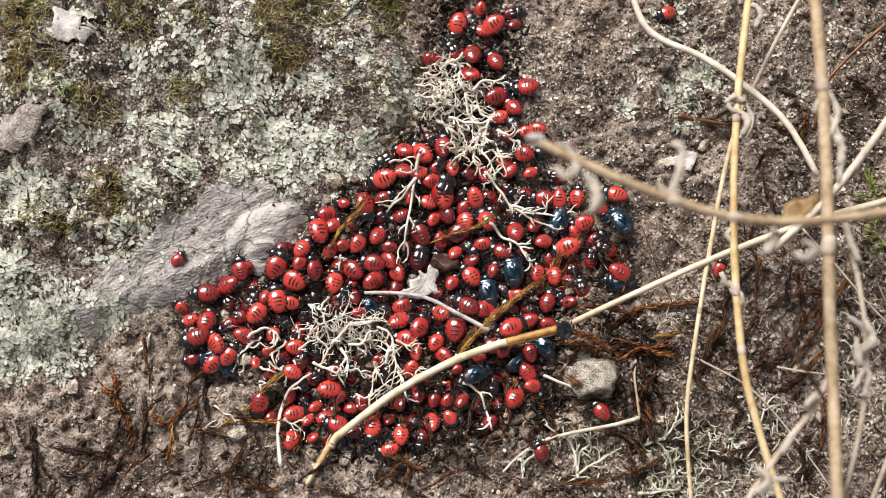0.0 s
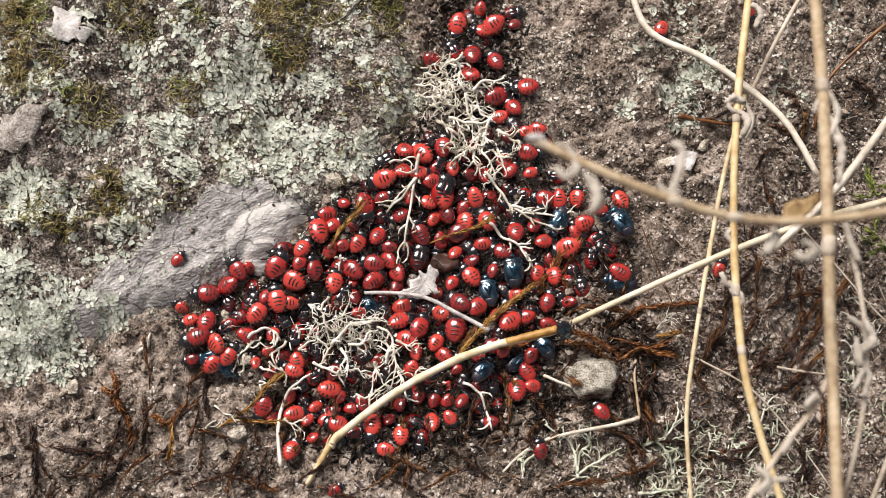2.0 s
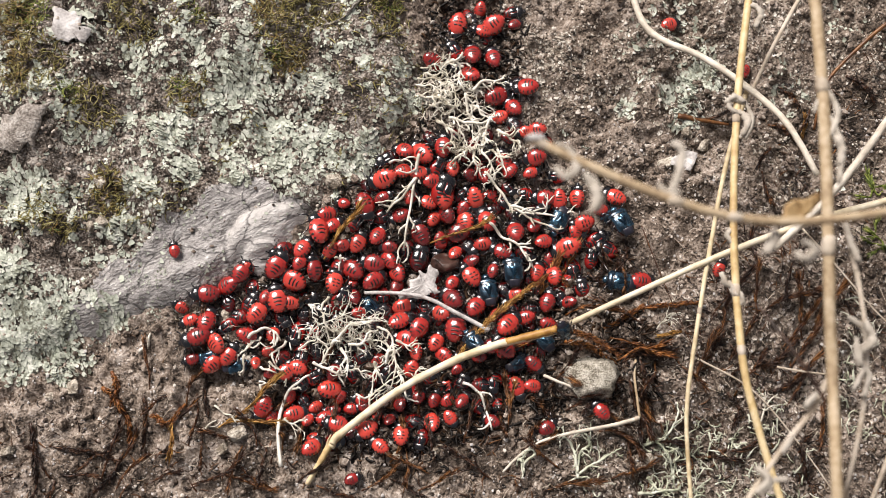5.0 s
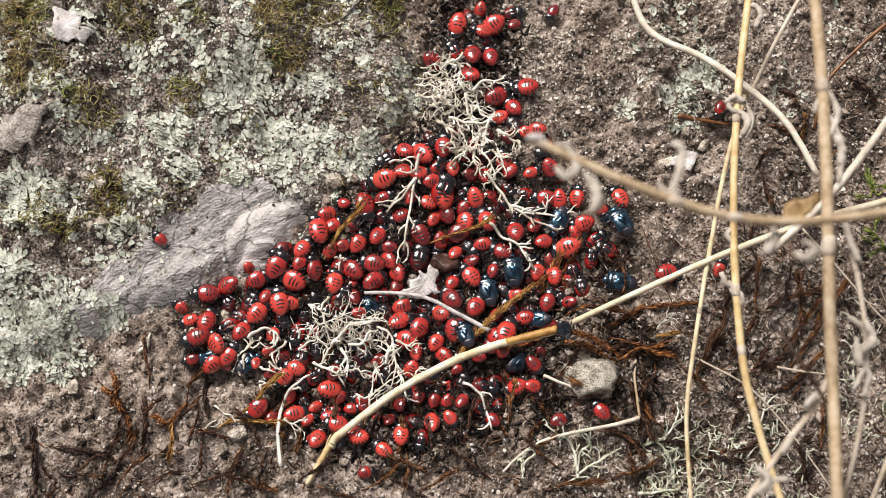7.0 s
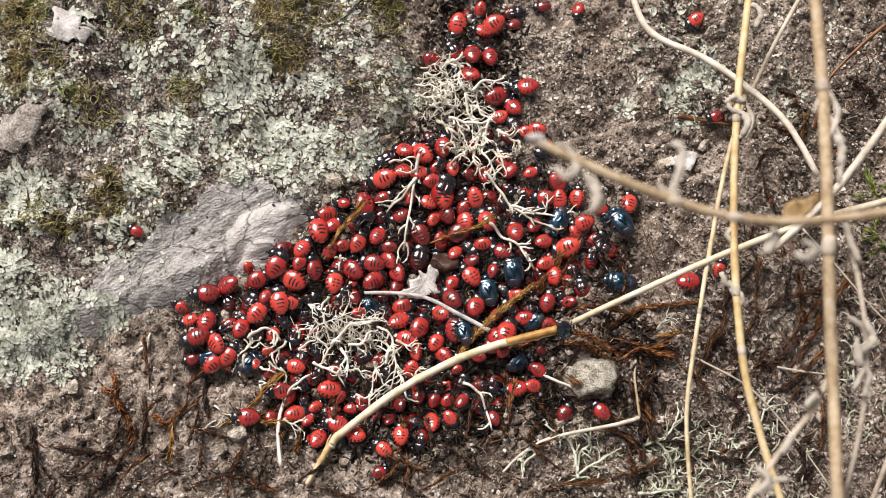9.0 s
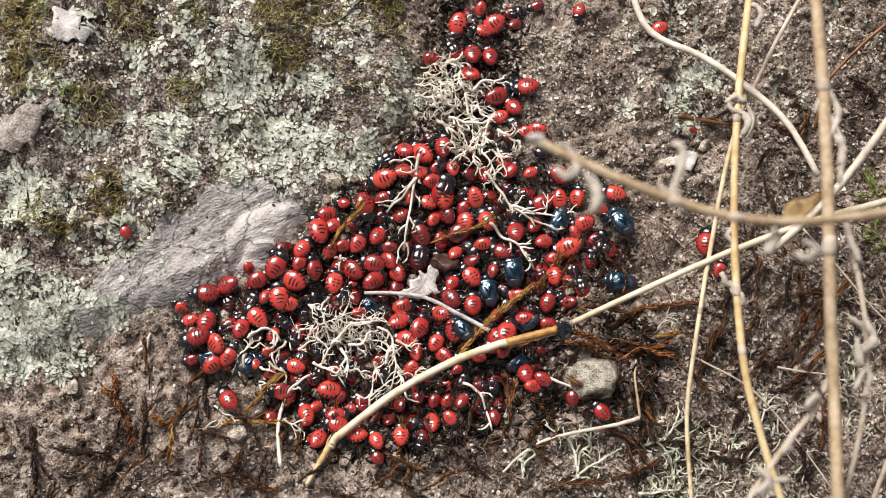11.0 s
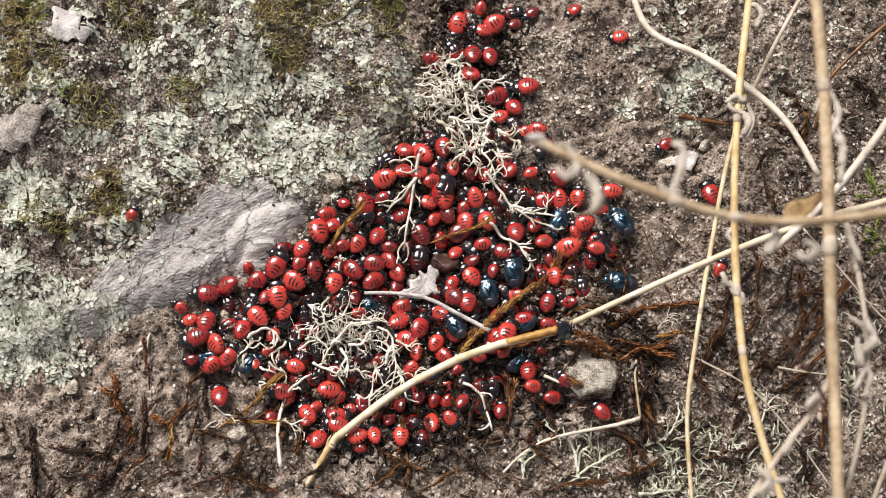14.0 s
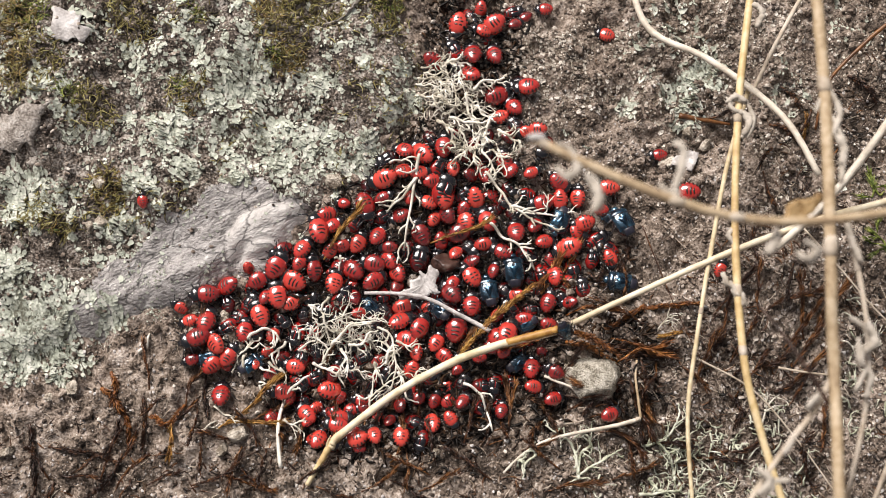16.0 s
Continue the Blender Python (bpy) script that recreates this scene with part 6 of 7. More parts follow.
sprig(18.3, -48.1, 28, 8.0, 2.2, 86)
sprig(-12.7, -53.5, 341, 9.0, 2.0, 87)
sprig(-5.9, -56.3, 19, 9.0, 2.0, 88)
sprig(-30.2, -55.3, 341, 9.0, 2.0, 89)
sprig(16.4, -40.3, 110, 8.0, 2.4, 91)
sprig(27.5, -33.4, 321, 10.0, 2.2, 92)
sprig(34.7, -40.3, 9, 9.0, 2.2, 93)
sprig(48.6, -34.7, 268, 10.0, 2.2, 94)
sprig(51.7, -26.6, 263, 9.0, 2.2, 95)
sprig(41.8, -27.4, 19, 12.0, 2.2, 96, RUST)
sprig(57.3, -26.4, 299, 9.0, 2.0, 97)
sprig(69.8, -26.3, 57, 9.0, 2.2, 98)
sprig(75.2, -22.9, 247, 9.0, 2.0, 99)
sprig(82.2, -23.9, 42, 12.0, 2.6, 100)
sprig(92.1, -17.5, 76, 9.0, 2.0, 101)
sprig(97.7, -11.3, 277, 9.0, 2.0, 102)
sprig(77.5, -5.5, 108, 9.0, 2.2, 103)
sprig(85.7, -4.4, 247, 9.0, 2.0, 104)
sprig(83.0, -36.8, 47, 9.0, 2.0, 105)
sprig(90.0, -47.7, 66, 9.0, 2.0, 106)
sprig(27.9, -9.7, 63, 9.0, 3.0, 108, RUST)
sprig(29.8, -16.7, 19, 10.0, 2.6, 110, RUST)
sprig(20.8, -26.8, 58, 8.0, 2.4, 111)
sprig(26.5, -11.6, 77, 9.0, 3.0, 113, RUST)
sprig(50.7, -19.2, 170, 14.0, 2.8, 115)
sprig(66.1, -15.8, 57, 12.0, 3.0, 117)
sprig(61.0, -32.1, 77, 11.0, 3.0, 118)
sprig(83.4, -32.6, 47, 12.0, 3.2, 119)
sprig(44.3, -30.4, 284, 14.0, 3.2, 120)
sprig(37.4, -43.2, 9, 12.0, 2.6, 123)
sprig(47.1, -44.6, 341, 11.0, 2.6, 124)
sprig(43.1, -37.3, 170, 12.0, 2.8, 125)
sprig(23.7, -56.4, 9, 13.0, 2.6, 126)
sprig(64.1, -47.2, 355, 12.0, 2.4, 127)
sprig(77.6, -16.2, 38, 14.0, 3.0, 128)
sprig(87.8, -22.6, 42, 14.0, 3.2, 129)
sprig(-18.2, -46.3, 75, 10.0, 2.6, 130)
sprig(-38.5, -47.4, 86, 10.0, 2.6, 131)
sprig(-44.5, -47.7, 92, 9.0, 2.4, 132)
sprig(-70.5, -34.1, 91, 10.0, 1.8, 134)
sprig(-58.1, -28.1, 87, 12.0, 2.0, 135)
sprig(-79.4, -53.3, 61, 11.0, 2.4, 138)
sprig(-52.0, -41.0, 19, 15.0, 2.6, 139, GOLD)
sprig(-5.5, 2.0, 15, 8.0, 2.2, 140)
sprig(-12.9, -37.6, 80, 7.0, 2.2, 141)
sprig(13.1, -27.3, 69, 7.0, 2.4, 142)
sprig(-8.7, -41.4, 101, 7.0, 2.2, 143)
sprig(108.9, 16.5, 0, 3.0, 2.2, 200, GREEN, 0.8, "fresh green moss shoot with starry leaves")
sprig(108.9, 16.5, 120, 3.0, 2.2, 201, GREEN, 0.8, "fresh green moss shoot with starry leaves")
sprig(109.6, 14.0, 37, 3.0, 2.2, 203, GREEN, 0.8, "fresh green moss shoot with starry leaves")
sprig(109.6, 14.0, 157, 3.0, 2.2, 204, GREEN, 0.8, "fresh green moss shoot with starry leaves")
sprig(107.5, 13.6, 74, 3.0, 2.2, 206, GREEN, 0.8, "fresh green moss shoot with starry leaves")
sprig(107.5, 13.6, 194, 3.0, 2.2, 207, GREEN, 0.8, "fresh green moss shoot with starry leaves")
sprig(108.0, 3.7, 111, 3.0, 2.2, 209, GREEN, 0.8, "fresh green moss shoot with starry leaves")
sprig(108.0, 3.7, 231, 3.0, 2.2, 210, GREEN, 0.8, "fresh green moss shoot with starry leaves")
sprig(108.9, 1.9, 148, 3.0, 2.2, 212, GREEN, 0.8, "fresh green moss shoot with starry leaves")
sprig(108.9, 1.9, 268, 3.0, 2.2, 213, GREEN, 0.8, "fresh green moss shoot with starry leaves")
sprig(106.7, 0.8, 185, 3.0, 2.2, 215, GREEN, 0.8, "fresh green moss shoot with starry leaves")
sprig(106.7, 0.8, 305, 3.0, 2.2, 216, GREEN, 0.8, "fresh green moss shoot with starry leaves")
sprig(107.7, -0.8, 222, 3.0, 2.2, 218, GREEN, 0.8, "fresh green moss shoot with starry leaves")
sprig(107.7, -0.8, 342, 3.0, 2.2, 219, GREEN, 0.8, "fresh green moss shoot with starry leaves")
sprig(-30.3, 53.0, 10, 11, 1.6, 301, HUSKBARK, 0.1, "grey-brown bundle of dry fibres on the rock")
sprig(-52.0, 18.2, 340, 6, 1.4, 302, HUSKBARK, 0.1, "grey-brown bundle of dry fibres on the rock")
plume([(-99.7, -40.6), (-98.5, -46.8), (-97.6, -53.6)], 2.4, 400, UMBER)
plume([(-94.1, -45.8), (-88.5, -46.8), (-83.0, -47.7), (-78.1, -49.7)], 1.9, 401, UMBER)
plume([(-78.0, -51.0), (-80.9, -53.9), (-84.8, -57.2)], 2.4, 402, UMBER)
plume([(-93.4, -53.4), (-94.5, -57.2), (-95.4, -60.1)], 2.2, 403, UMBER)
plume([(-77.9, -36.4), (-75.9, -40.6), (-75.4, -45.0)], 2.2, 404, RUST, label="rusty brown moss plume with close narrow leaves")
plume([(-72.1, -35.0), (-71.4, -41.2), (-72.1, -46.1)], 1.8, 405, UMBER)
plume([(-82.8, -32.5), (-79.8, -34.7), (-77.8, -37.7)], 3.4, 406, RUST, label="rusty brown moss plume with close narrow leaves")
plume([(-81.0, -28.3), (-79.4, -31.9), (-79.6, -36.3)], 2.6, 430, RUST, label="rusty brown moss plume with close narrow leaves")
plume([(-61.9, -37.2), (-65.4, -41.5), (-68.5, -40.7)], 2.4, 407, RUST, label="rusty brown moss plume with close narrow leaves")
plume([(-57.8, -28.9), (-57.5, -35.0), (-56.3, -39.8)], 1.6, 408, UMBER)
plume([(48.0, -14.4), (55.3, -13.9), (62.3, -13.5)], 2.0, 409, RUST, label="rusty brown moss plume with close narrow leaves")
plume([(38.7, -20.0), (43.4, -17.9), (47.9, -14.8)], 2.0, 410, RUST, label="rusty brown moss plume with close narrow leaves")
plume([(59.1, -19.9), (55.9, -20.8), (53.1, -21.5)], 1.8, 411, GOLD, label="golden brown moss plume with close narrow leaves")
plume([(29.5, -22.9), (34.9, -24.5), (40.7, -27.9)], 3.0, 412, RUST, label="rusty brown moss plume with close narrow leaves")
plume([(38.6, -23.4), (47.2, -25.5), (54.3, -25.7)], 3.0, 413, UMBER)
plume([(47.5, -27.0), (48.1, -30.5), (48.4, -34.1)], 2.8, 414, UMBER)
plume([(76.2, -27.9), (81.5, -26.4), (85.9, -21.9)], 2.8, 415, UMBER)
plume([(80.1, -33.5), (84.1, -31.8), (87.7, -29.4)], 2.6, 416, UMBER)
plume([(65.1, -25.8), (66.2, -23.2), (67.8, -21.5)], 2.4, 417, UMBER)
plume([(28.1, -0.3), (28.0, -5.0), (30.2, -9.7)], 2.4, 418, RUST, label="rusty brown moss plume with close narrow leaves")
plume([(25.2, -2.5), (26.5, -7.1), (24.3, -10.8)], 2.0, 419, RUST, label="rusty brown moss plume with close narrow leaves")
plume([(45.0, 2.6), (45.5, -0.8), (43.9, -4.6)], 2.0, 420, UMBER)
plume([(37.2, -0.0), (39.6, -3.5), (38.3, -7.3)], 2.0, 421, UMBER)
plume([(3.8, -26.8), (10.1, -20.5), (15.9, -15.3), (21.6, -11.5)], 2.6, 450, GOLD, 1.5, "golden brown moss plume lying over the bugs", 4.0)
plume([(29.5, -22.5), (34.8, -24.5), (41.1, -28.1)], 3.0, 451, RUST, 0.6, "rusty moss plume lying along the pale stone", 6.0)
plume([(91.2, 35.8), (92.0, 32.4), (91.1, 28.7)], 1.6, 452, GOLD, 0.8, "short golden moss curl on soil")
plume([(39.6, -29.1), (37.5, -26.2), (43.2, -23.9)], 2.6, 453, UMBER)
plume([(43.0, -27.9), (50.2, -24.0), (55.7, -24.6)], 3.0, 454, UMBER)
plume([(19.8, -35.7), (23.9, -37.9), (27.2, -43.0)], 2.4, 455, UMBER)
plume([(15.8, -35.2), (13.7, -39.8), (14.9, -44.6)], 2.2, 456, BROWN)
plume([(23.8, -40.6), (21.0, -44.7), (22.3, -48.3)], 2.2, 457, BROWN)
plume([(35.6, -5.7), (40.3, -9.4), (46.9, -9.0)], 2.6, 458, UMBER)
plume([(40.0, 1.2), (43.3, -2.4), (41.8, -7.3)], 2.4, 459, UMBER)
plume([(82.8, 31.9), (87.6, 29.5), (90.7, 24.8)], 2.4, 460, UMBER)
plume([(86.3, 42.1), (88.9, 39.6), (90.2, 36.0)], 2.4, 461, UMBER)
plume([(103.0, 43.4), (106.8, 39.9), (109.1, 36.4)], 2.6, 462, UMBER)
plume([(49.9, -30.1), (48.0, -34.2), (48.7, -37.5)], 2.6, 463, UMBER)
plume([(88.8, -42.8), (85.4, -47.2), (85.8, -52.2)], 2.4, 464, UMBER)
plume([(69.1, -33.5), (71.7, -37.3), (70.1, -41.3)], 2.2, 465, UMBER)

# lichen rosettes
rosette(-100.1, 8.0, 6.7, 1)
rosette(-101.7, -22.5, 8.4, 2)
rosette(-94.5, -17.3, 5.6, 3)
rosette(-47.9, 37.9, 5.9, 4)
rosette(-54.3, 33.1, 3.6, 5)
rosette(-67.1, 23.8, 4.8, 6)
rosette(-42.6, 25.1, 5.0, 7)
rosette(-32.8, 23.8, 3.6, 8)
rosette(-18.2, 22.9, 3.9, 9)
rosette(-73.2, 11.6, 3.6, 10)
rosette(-104.0, -8.6, 4.8, 11)
rosette(-62.3, 14.3, 3.4, 12)
rosette(-31.5, 36.7, 3.6, 13)
rosette(-91.6, -26.3, 4.8, 14)
rosette(-80.4, -16.8, 3.6, 15)
rosette(-51.2, 16.0, 3.6, 16)
rosette(-24.5, 19.6, 3.4, 17)
rosette(-39.7, 18.3, 3.1, 18)
rosette(-76.6, 42.1, 2.8, 19)
rosette(-97.1, 33.4, 3.1, 20)
rosette(-77.7, 2.7, 3.4, 21)
rosette(61.7, 33.6, 3.8, 22)
rosette(66.8, 44.8, 4.2, 23)
rosette(46.9, 35.6, 2.8, 24)
rosette(62.0, 40.5, 3.4, 25)
rosette(56.7, 38.5, 2.6, 26)

# stones and flakes
lump("pale_stone", 34.4, -31.2, 8.8, 7.2, 5.2, -42, QUARTZ, "pale rough stone beside the cluster", "stone", 3, 0.38, 0.07)
lump("seed_husk", 0.3, -4.3, 4.0, 3.2, 2.1, 20, CHESTNUT, "smooth chestnut-brown husk lying among the bugs", "husk", 31, 0.0, 0.08)
lump("pebble", -26.9, 15.3, 2.3, 2.5, 1.6, 0, PEBBLE, "small pale pebble bedded in the soil", "pebble", 10)
lump("pebble", -89.9, -32.6, 2.4, 1.9, 1.7, 47, PEBBLE, "small pale pebble bedded in the soil", "pebble", 11)
lump("pebble", 49.7, -48.5, 1.8, 1.8, 1.3, 94, PEBBLE, "small pale pebble bedded in the soil", "pebble", 12)
lump("pebble", 56.3, 21.6, 2.2, 2.6, 1.5, 141, PEBBLE, "small pale pebble bedded in the soil", "pebble", 13)
lump("pebble", -49.3, -43.9, 3.2, 2.2, 2.2, 188, PEBBLE, "small pale pebble bedded in the soil", "pebble", 14)
lump("pebble", 66.3, 26.6, 2.0, 1.6, 1.4, 235, PEBBLE, "small pale pebble bedded in the soil", "pebble", 15)
lump("pebble", -85.4, 1.6, 1.6, 1.3, 1.1, 282, PEBBLE, "small pale pebble bedded in the soil", "pebble", 16)
lump("pebble", -82.5, 2.8, 1.7, 1.5, 1.2, 329, PEBBLE, "small pale pebble bedded in the soil", "pebble", 17)
lump("pebble", -86.3, -37.9, 1.4, 1.1, 1.0, 376, PEBBLE, "small pale pebble bedded in the soil", "pebble", 18)
lump("pebble", -52.7, -47.0, 1.8, 1.4, 1.3, 423, PEBBLE, "small pale pebble bedded in the soil", "pebble", 19)
lump("pebble", 61.9, 29.6, 2.0, 1.6, 1.4, 470, PEBBLE, "small pale pebble bedded in the soil", "pebble", 20)
lump("pebble", -82.8, 11.1, 2.0, 1.6, 1.4, 517, PEBBLE, "small pale pebble bedded in the soil", "pebble", 21)
lump("pebble", -95.3, -34.2, 1.6, 1.3, 1.1, 564, PEBBLE, "small pale pebble bedded in the soil", "pebble", 22)
lump("pebble", -61.0, -20.7, 1.8, 1.3, 1.3, 611, PEBBLE, "small pale pebble bedded in the soil", "pebble", 23)
lump("pebble", -24.3, -46.1, 1.6, 1.3, 1.1, 658, PEBBLE, "small pale pebble bedded in the soil", "pebble", 24)
lump("pebble", -11.4, -48.8, 1.6, 1.1, 1.1, 705, PEBBLE, "small pale pebble bedded in the soil", "pebble", 25)
lump("pebble", -1.9, -47.7, 1.5, 1.2, 1.0, 752, PEBBLE, "small pale pebble bedded in the soil", "pebble", 26)
lump("pebble", -60.3, -15.8, 1.4, 1.3, 1.0, 799, PEBBLE, "small pale pebble bedded in the soil", "pebble", 27)
lump("pebble", -53.1, -16.3, 1.6, 1.4, 1.1, 846, PEBBLE, "small pale pebble bedded in the soil", "pebble", 28)
lump("pebble", -47.3, -26.7, 2.2, 2.0, 1.5, 893, PEBBLE, "small pale pebble bedded in the soil", "pebble", 29)
lump("pebble", -104.4, -47.4, 2.2, 1.5, 1.5, 940, PEBBLE, "small pale pebble bedded in the soil", "pebble", 30)
flap("bark_flake", [(-4.5, 3.5), (-1, 4), (2.2, 4.4), (3.2, 1), (6, 0.5), (5, -3), (2.5, -2.2), (0.5, -3.8), (-3, -3.4), (-3.4, 0)][::-1], -91.6, 45.8, -12, 0.25, 0.06, FLAKE, "pale papery flake stuck on the rock", "flake", 4)
flap("bark_flake", [(-6, -4.5), (-2, -5.5), (1, -4), (3, -4.6), (5, 1), (6.6, 5.4), (3.6, 3.6), (1.2, 4.4), (-2, 2.6), (-6, 3.4)], -101.0, 22.0, 0, 0.4, 0.02, HUSKBARK, "grey-brown bark flake on the rock", "flake", 5, 1.0)
flap("bark_flake", [(-6.8, -1.8), (-4.0, -2.0), (-1.2, -3.0), (1.2, -2.5), (3.2, -3.2), (2.8, -0.8), (4.5, 1.2), (3.2, 3.8), (1.6, 1.8), (0.2, 3.2), (-1.0, 1.4), (-3.0, 1.8), (-3.2, 0.0), (-6.5, -0.2)], -4.9, -9.4, 20, 0.3, 0.1, FLAKE, "pale flower-like flake among the bugs", "flake", 6, 4.0)
flap("dry_leaf", [(-4.8, -1), (-1, -1.9), (3, -1), (4.6, 0.8), (2.4, 1.2), (-1, 1.8), (-4.2, 0.8)], 69.0, -24.5, 26, 0.25, 0.35, PAPER, "tan papery leaf caught on the stems", "leaf", 7, 71.0)
flap("dry_leaf", [(-3, -2.5), (3, -2.5), (3.5, 2.5), (-3, 3)], 60.9, 22.2, 70, 0.3, 0.1, FLAKE, "pale crumpled leaf scrap on soil", "leaf", 8, 1.0)


# ---- insects that walk ----
def move(bug, rows, nose=8, lift=0.9):
    """Walk an insect along rows of (seconds, x, y, the way it faces); its legs swing while it goes."""
    walk(bug, [(t, stance(x, y, a, nose, 0, lift)) for t, x, y, a in rows])
    speed = [(t, u, math.hypot(c - a, d - b) / (u - t)) for (t, a, b, _), (u, c, d, _) in zip(rows, rows[1:])]
    going = [(t, u) for t, u, s in speed if s > 1.2]
    if not going:
        return
    legs = [o for o in bug.children if o.name.startswith("leg")]
    for i, leg in enumerate(legs):
        keys, k = {0.0: 0.0, 16.0: 0.0}, i % 2
        for t, u in going:
            n = max(2, int((u - t) / 0.25))
            for j in range(n + 1):
                keys[round(t + (u - t) * j / n, 2)] = 0.0 if j in (0, n) else (7.0 if (j + k) % 2 else -7.0)
        walk(leg, [(t, pose(0, 0, 0, 0, 0, keys[t])) for t in sorted(keys)])


def motions():
    move(tagged(nymph(-64.6, -4.9, 56, 0.60), "small red and black bug nymph walking over the grey rock", group="walking nymphs"), [(0, -64.6, -4.9, 56), (3.0, -64.6, -4.9, 56), (4.0, -64.6, -4.4, 82), (6.5, -67.7, -0.4, 127), (7.0, -68.7, -0.2, 137), (7.5, -70.5, 0.1, 130), (8.0, -71.4, 0.9, 142), (8.5, -73.4, 1.3, 132), (9.0, -74.3, 1.0, 151), (11.5, -76.8, 0.4, 108), (12.0, -76.6, 0.4, 98), (12.5, -76.5, 1.1, 93), (13.5, -75.8, 3.7, 70), (14.5, -74.6, 5.0, 62), (15.5, -73.1, 6.5, 67), (16.0, -72.3, 7.0, 98)], 0, 0.2)
    move(tagged(nymph(75.1, 70.1, 287, 0.71), "red shield bug nymph walking over gritty soil", group="walking nymphs"), [(0, 75.1, 70.1, 287), (1.5, 76.1, 61.4, 287), (2.5, 79.1, 54.5, 282), (3.0, 79.2, 52.0, 272), (3.5, 78.9, 49.3, 262), (4.0, 78.2, 48.2, 248), (6.5, 72.3, 37.5, 233), (7.0, 69.9, 34.8, 262), (8.5, 69.3, 33.9, 238), (9.0, 69.1, 33.0, 200), (11.5, 60.3, 28.9, 214), (12.0, 57.5, 26.0, 219), (12.5, 56.8, 25.7, 224), (14.5, 55.9, 26.7, 214), (15.5, 55.1, 25.9, 195), (16.0, 54.4, 24.0, 182)], 0, 0.3)
    move(tagged(nymph(57.5, 59.1, 200, 0.76), "dark red shield bug nymph walking over gritty soil", group="walking nymphs"), [(0, 57.5, 59.1, 200), (0.5, 57.3, 56.6, 229), (1.5, 55.5, 54.1, 248), (3.5, 55.6, 53.4, 253), (4.5, 55.8, 53.4, 319), (5.2, 58.9, 57.7, 390), (6.3, 64.6, 65.1, 405), (7.4, 67.6, 66.7, 467), (8.0, 67.6, 65.5, 550), (8.5, 65.8, 59.3, 589), (9.0, 65.3, 57.9, 575), (11.5, 52.7, 53.4, 560), (12.0, 51.2, 53.1, 550), (12.5, 49.9, 52.7, 545), (13.0, 47.1, 52.4, 540), (14.0, 45.4, 52.5, 535), (14.5, 43.0, 52.8, 540), (15.0, 42.0, 53.0, 535), (16.0, 41.9, 54.1, 519)], 0, 0.3)
    move(tagged(nymph(42.9, -6.5, 330, 1.05), "red shield bug nymph walking away from the cluster", group="walking nymphs"), [(0, 42.9, -6.5, 330), (3.0, 43.1, -6.5, 330), (3.5, 46.6, -7.9, 335), (4.0, 47.8, -8.0, 345), (6.5, 50.2, -7.0, 370), (7.0, 54.9, -5.2, 370), (7.5, 55.4, -5.3, 350), (8.0, 58.5, -7.8, 330), (9.0, 60.1, -8.2, 370), (10.0, 63.3, -4.7, 418), (11.5, 65.7, 2.4, 437), (12.0, 66.1, 2.6, 442), (12.5, 65.8, 3.4, 453), (13.0, 66.1, 4.8, 458), (14.0, 67.0, 13.4, 468), (14.5, 66.5, 13.5, 510), (15.0, 64.1, 13.2, 540), (15.5, 61.8, 13.6, 540), (16.0, 61.0, 13.7, 540)], 10, 0.9)
    move(tagged(nymph(31.8, 72.3, 249, 0.67), "small red bug nymph walking over gritty soil", group="walking nymphs"), [(0, 31.8, 72.3, 249), (5.5, 31.8, 71.1, 249), (7.0, 28.6, 61.0, 240), (8.0, 27.9, 62.0, 200), (9.0, 26.0, 61.5, 180), (11.5, 24.2, 61.8, 200), (14.5, 22.7, 59.9, 215), (16.0, 21.3, 58.9, 215)], 0, 0.9)
    move(tagged(nymph(38.4, 72.3, 259, 0.67), "small red bug nymph walking over gritty soil", group="walking nymphs"), [(0, 38.4, 72.3, 259), (7.5, 38.0, 69.9, 259), (8.0, 37.4, 66.2, 254), (9.0, 35.1, 60.0, 249), (12.5, 35.3, 59.5, 230), (14.0, 34.1, 60.2, 200), (14.5, 32.2, 60.0, 190), (15.2, 29.4, 60.6, 180), (16.0, 26.4, 60.8, 180)], 0, 0.9)
    move(nymph(-44.1, -36.1, 261, 1.00), [(0, -44.1, -36.1, 261), (0.5, -43.8, -36.6, 261), (4.0, -43.2, -37.0, 256), (6.5, -44.2, -37.2, 240), (7.0, -44.6, -37.4, 230), (9.0, -46.7, -40.1, 180), (10.3, -49.8, -38.7, 137), (11.5, -51.9, -36.1, 123), (13.0, -53.1, -36.0, 115), (14.5, -53.4, -36.0, 103), (16.0, -53.2, -35.7, 92)], 10, 0.9)
    move(nymph(-48.6, -21.4, 341, 0.95), [(0, -48.6, -21.4, 341), (0.5, -48.0, -21.3, 341), (6.3, -48.1, -21.3, 341), (6.8, -49.0, -20.8, 390), (7.2, -49.2, -20.6, 421), (9.0, -49.3, -20.0, 426), (14.5, -48.8, -20.2, 426), (16.0, -48.4, -20.6, 442)], 10, 0.9)
    move(adult(-52.7, -27.5, 303, 0.92), [(0, -52.7, -27.5, 303), (2.8, -52.4, -28.0, 303), (3.5, -50.8, -28.7, 332), (4.0, -50.8, -28.4, 360), (6.5, -48.0, -27.8, 389), (7.0, -47.3, -27.9, 400), (9.0, -46.8, -27.9, 394), (16.0, -46.5, -28.0, 394)], 10, 0.8)
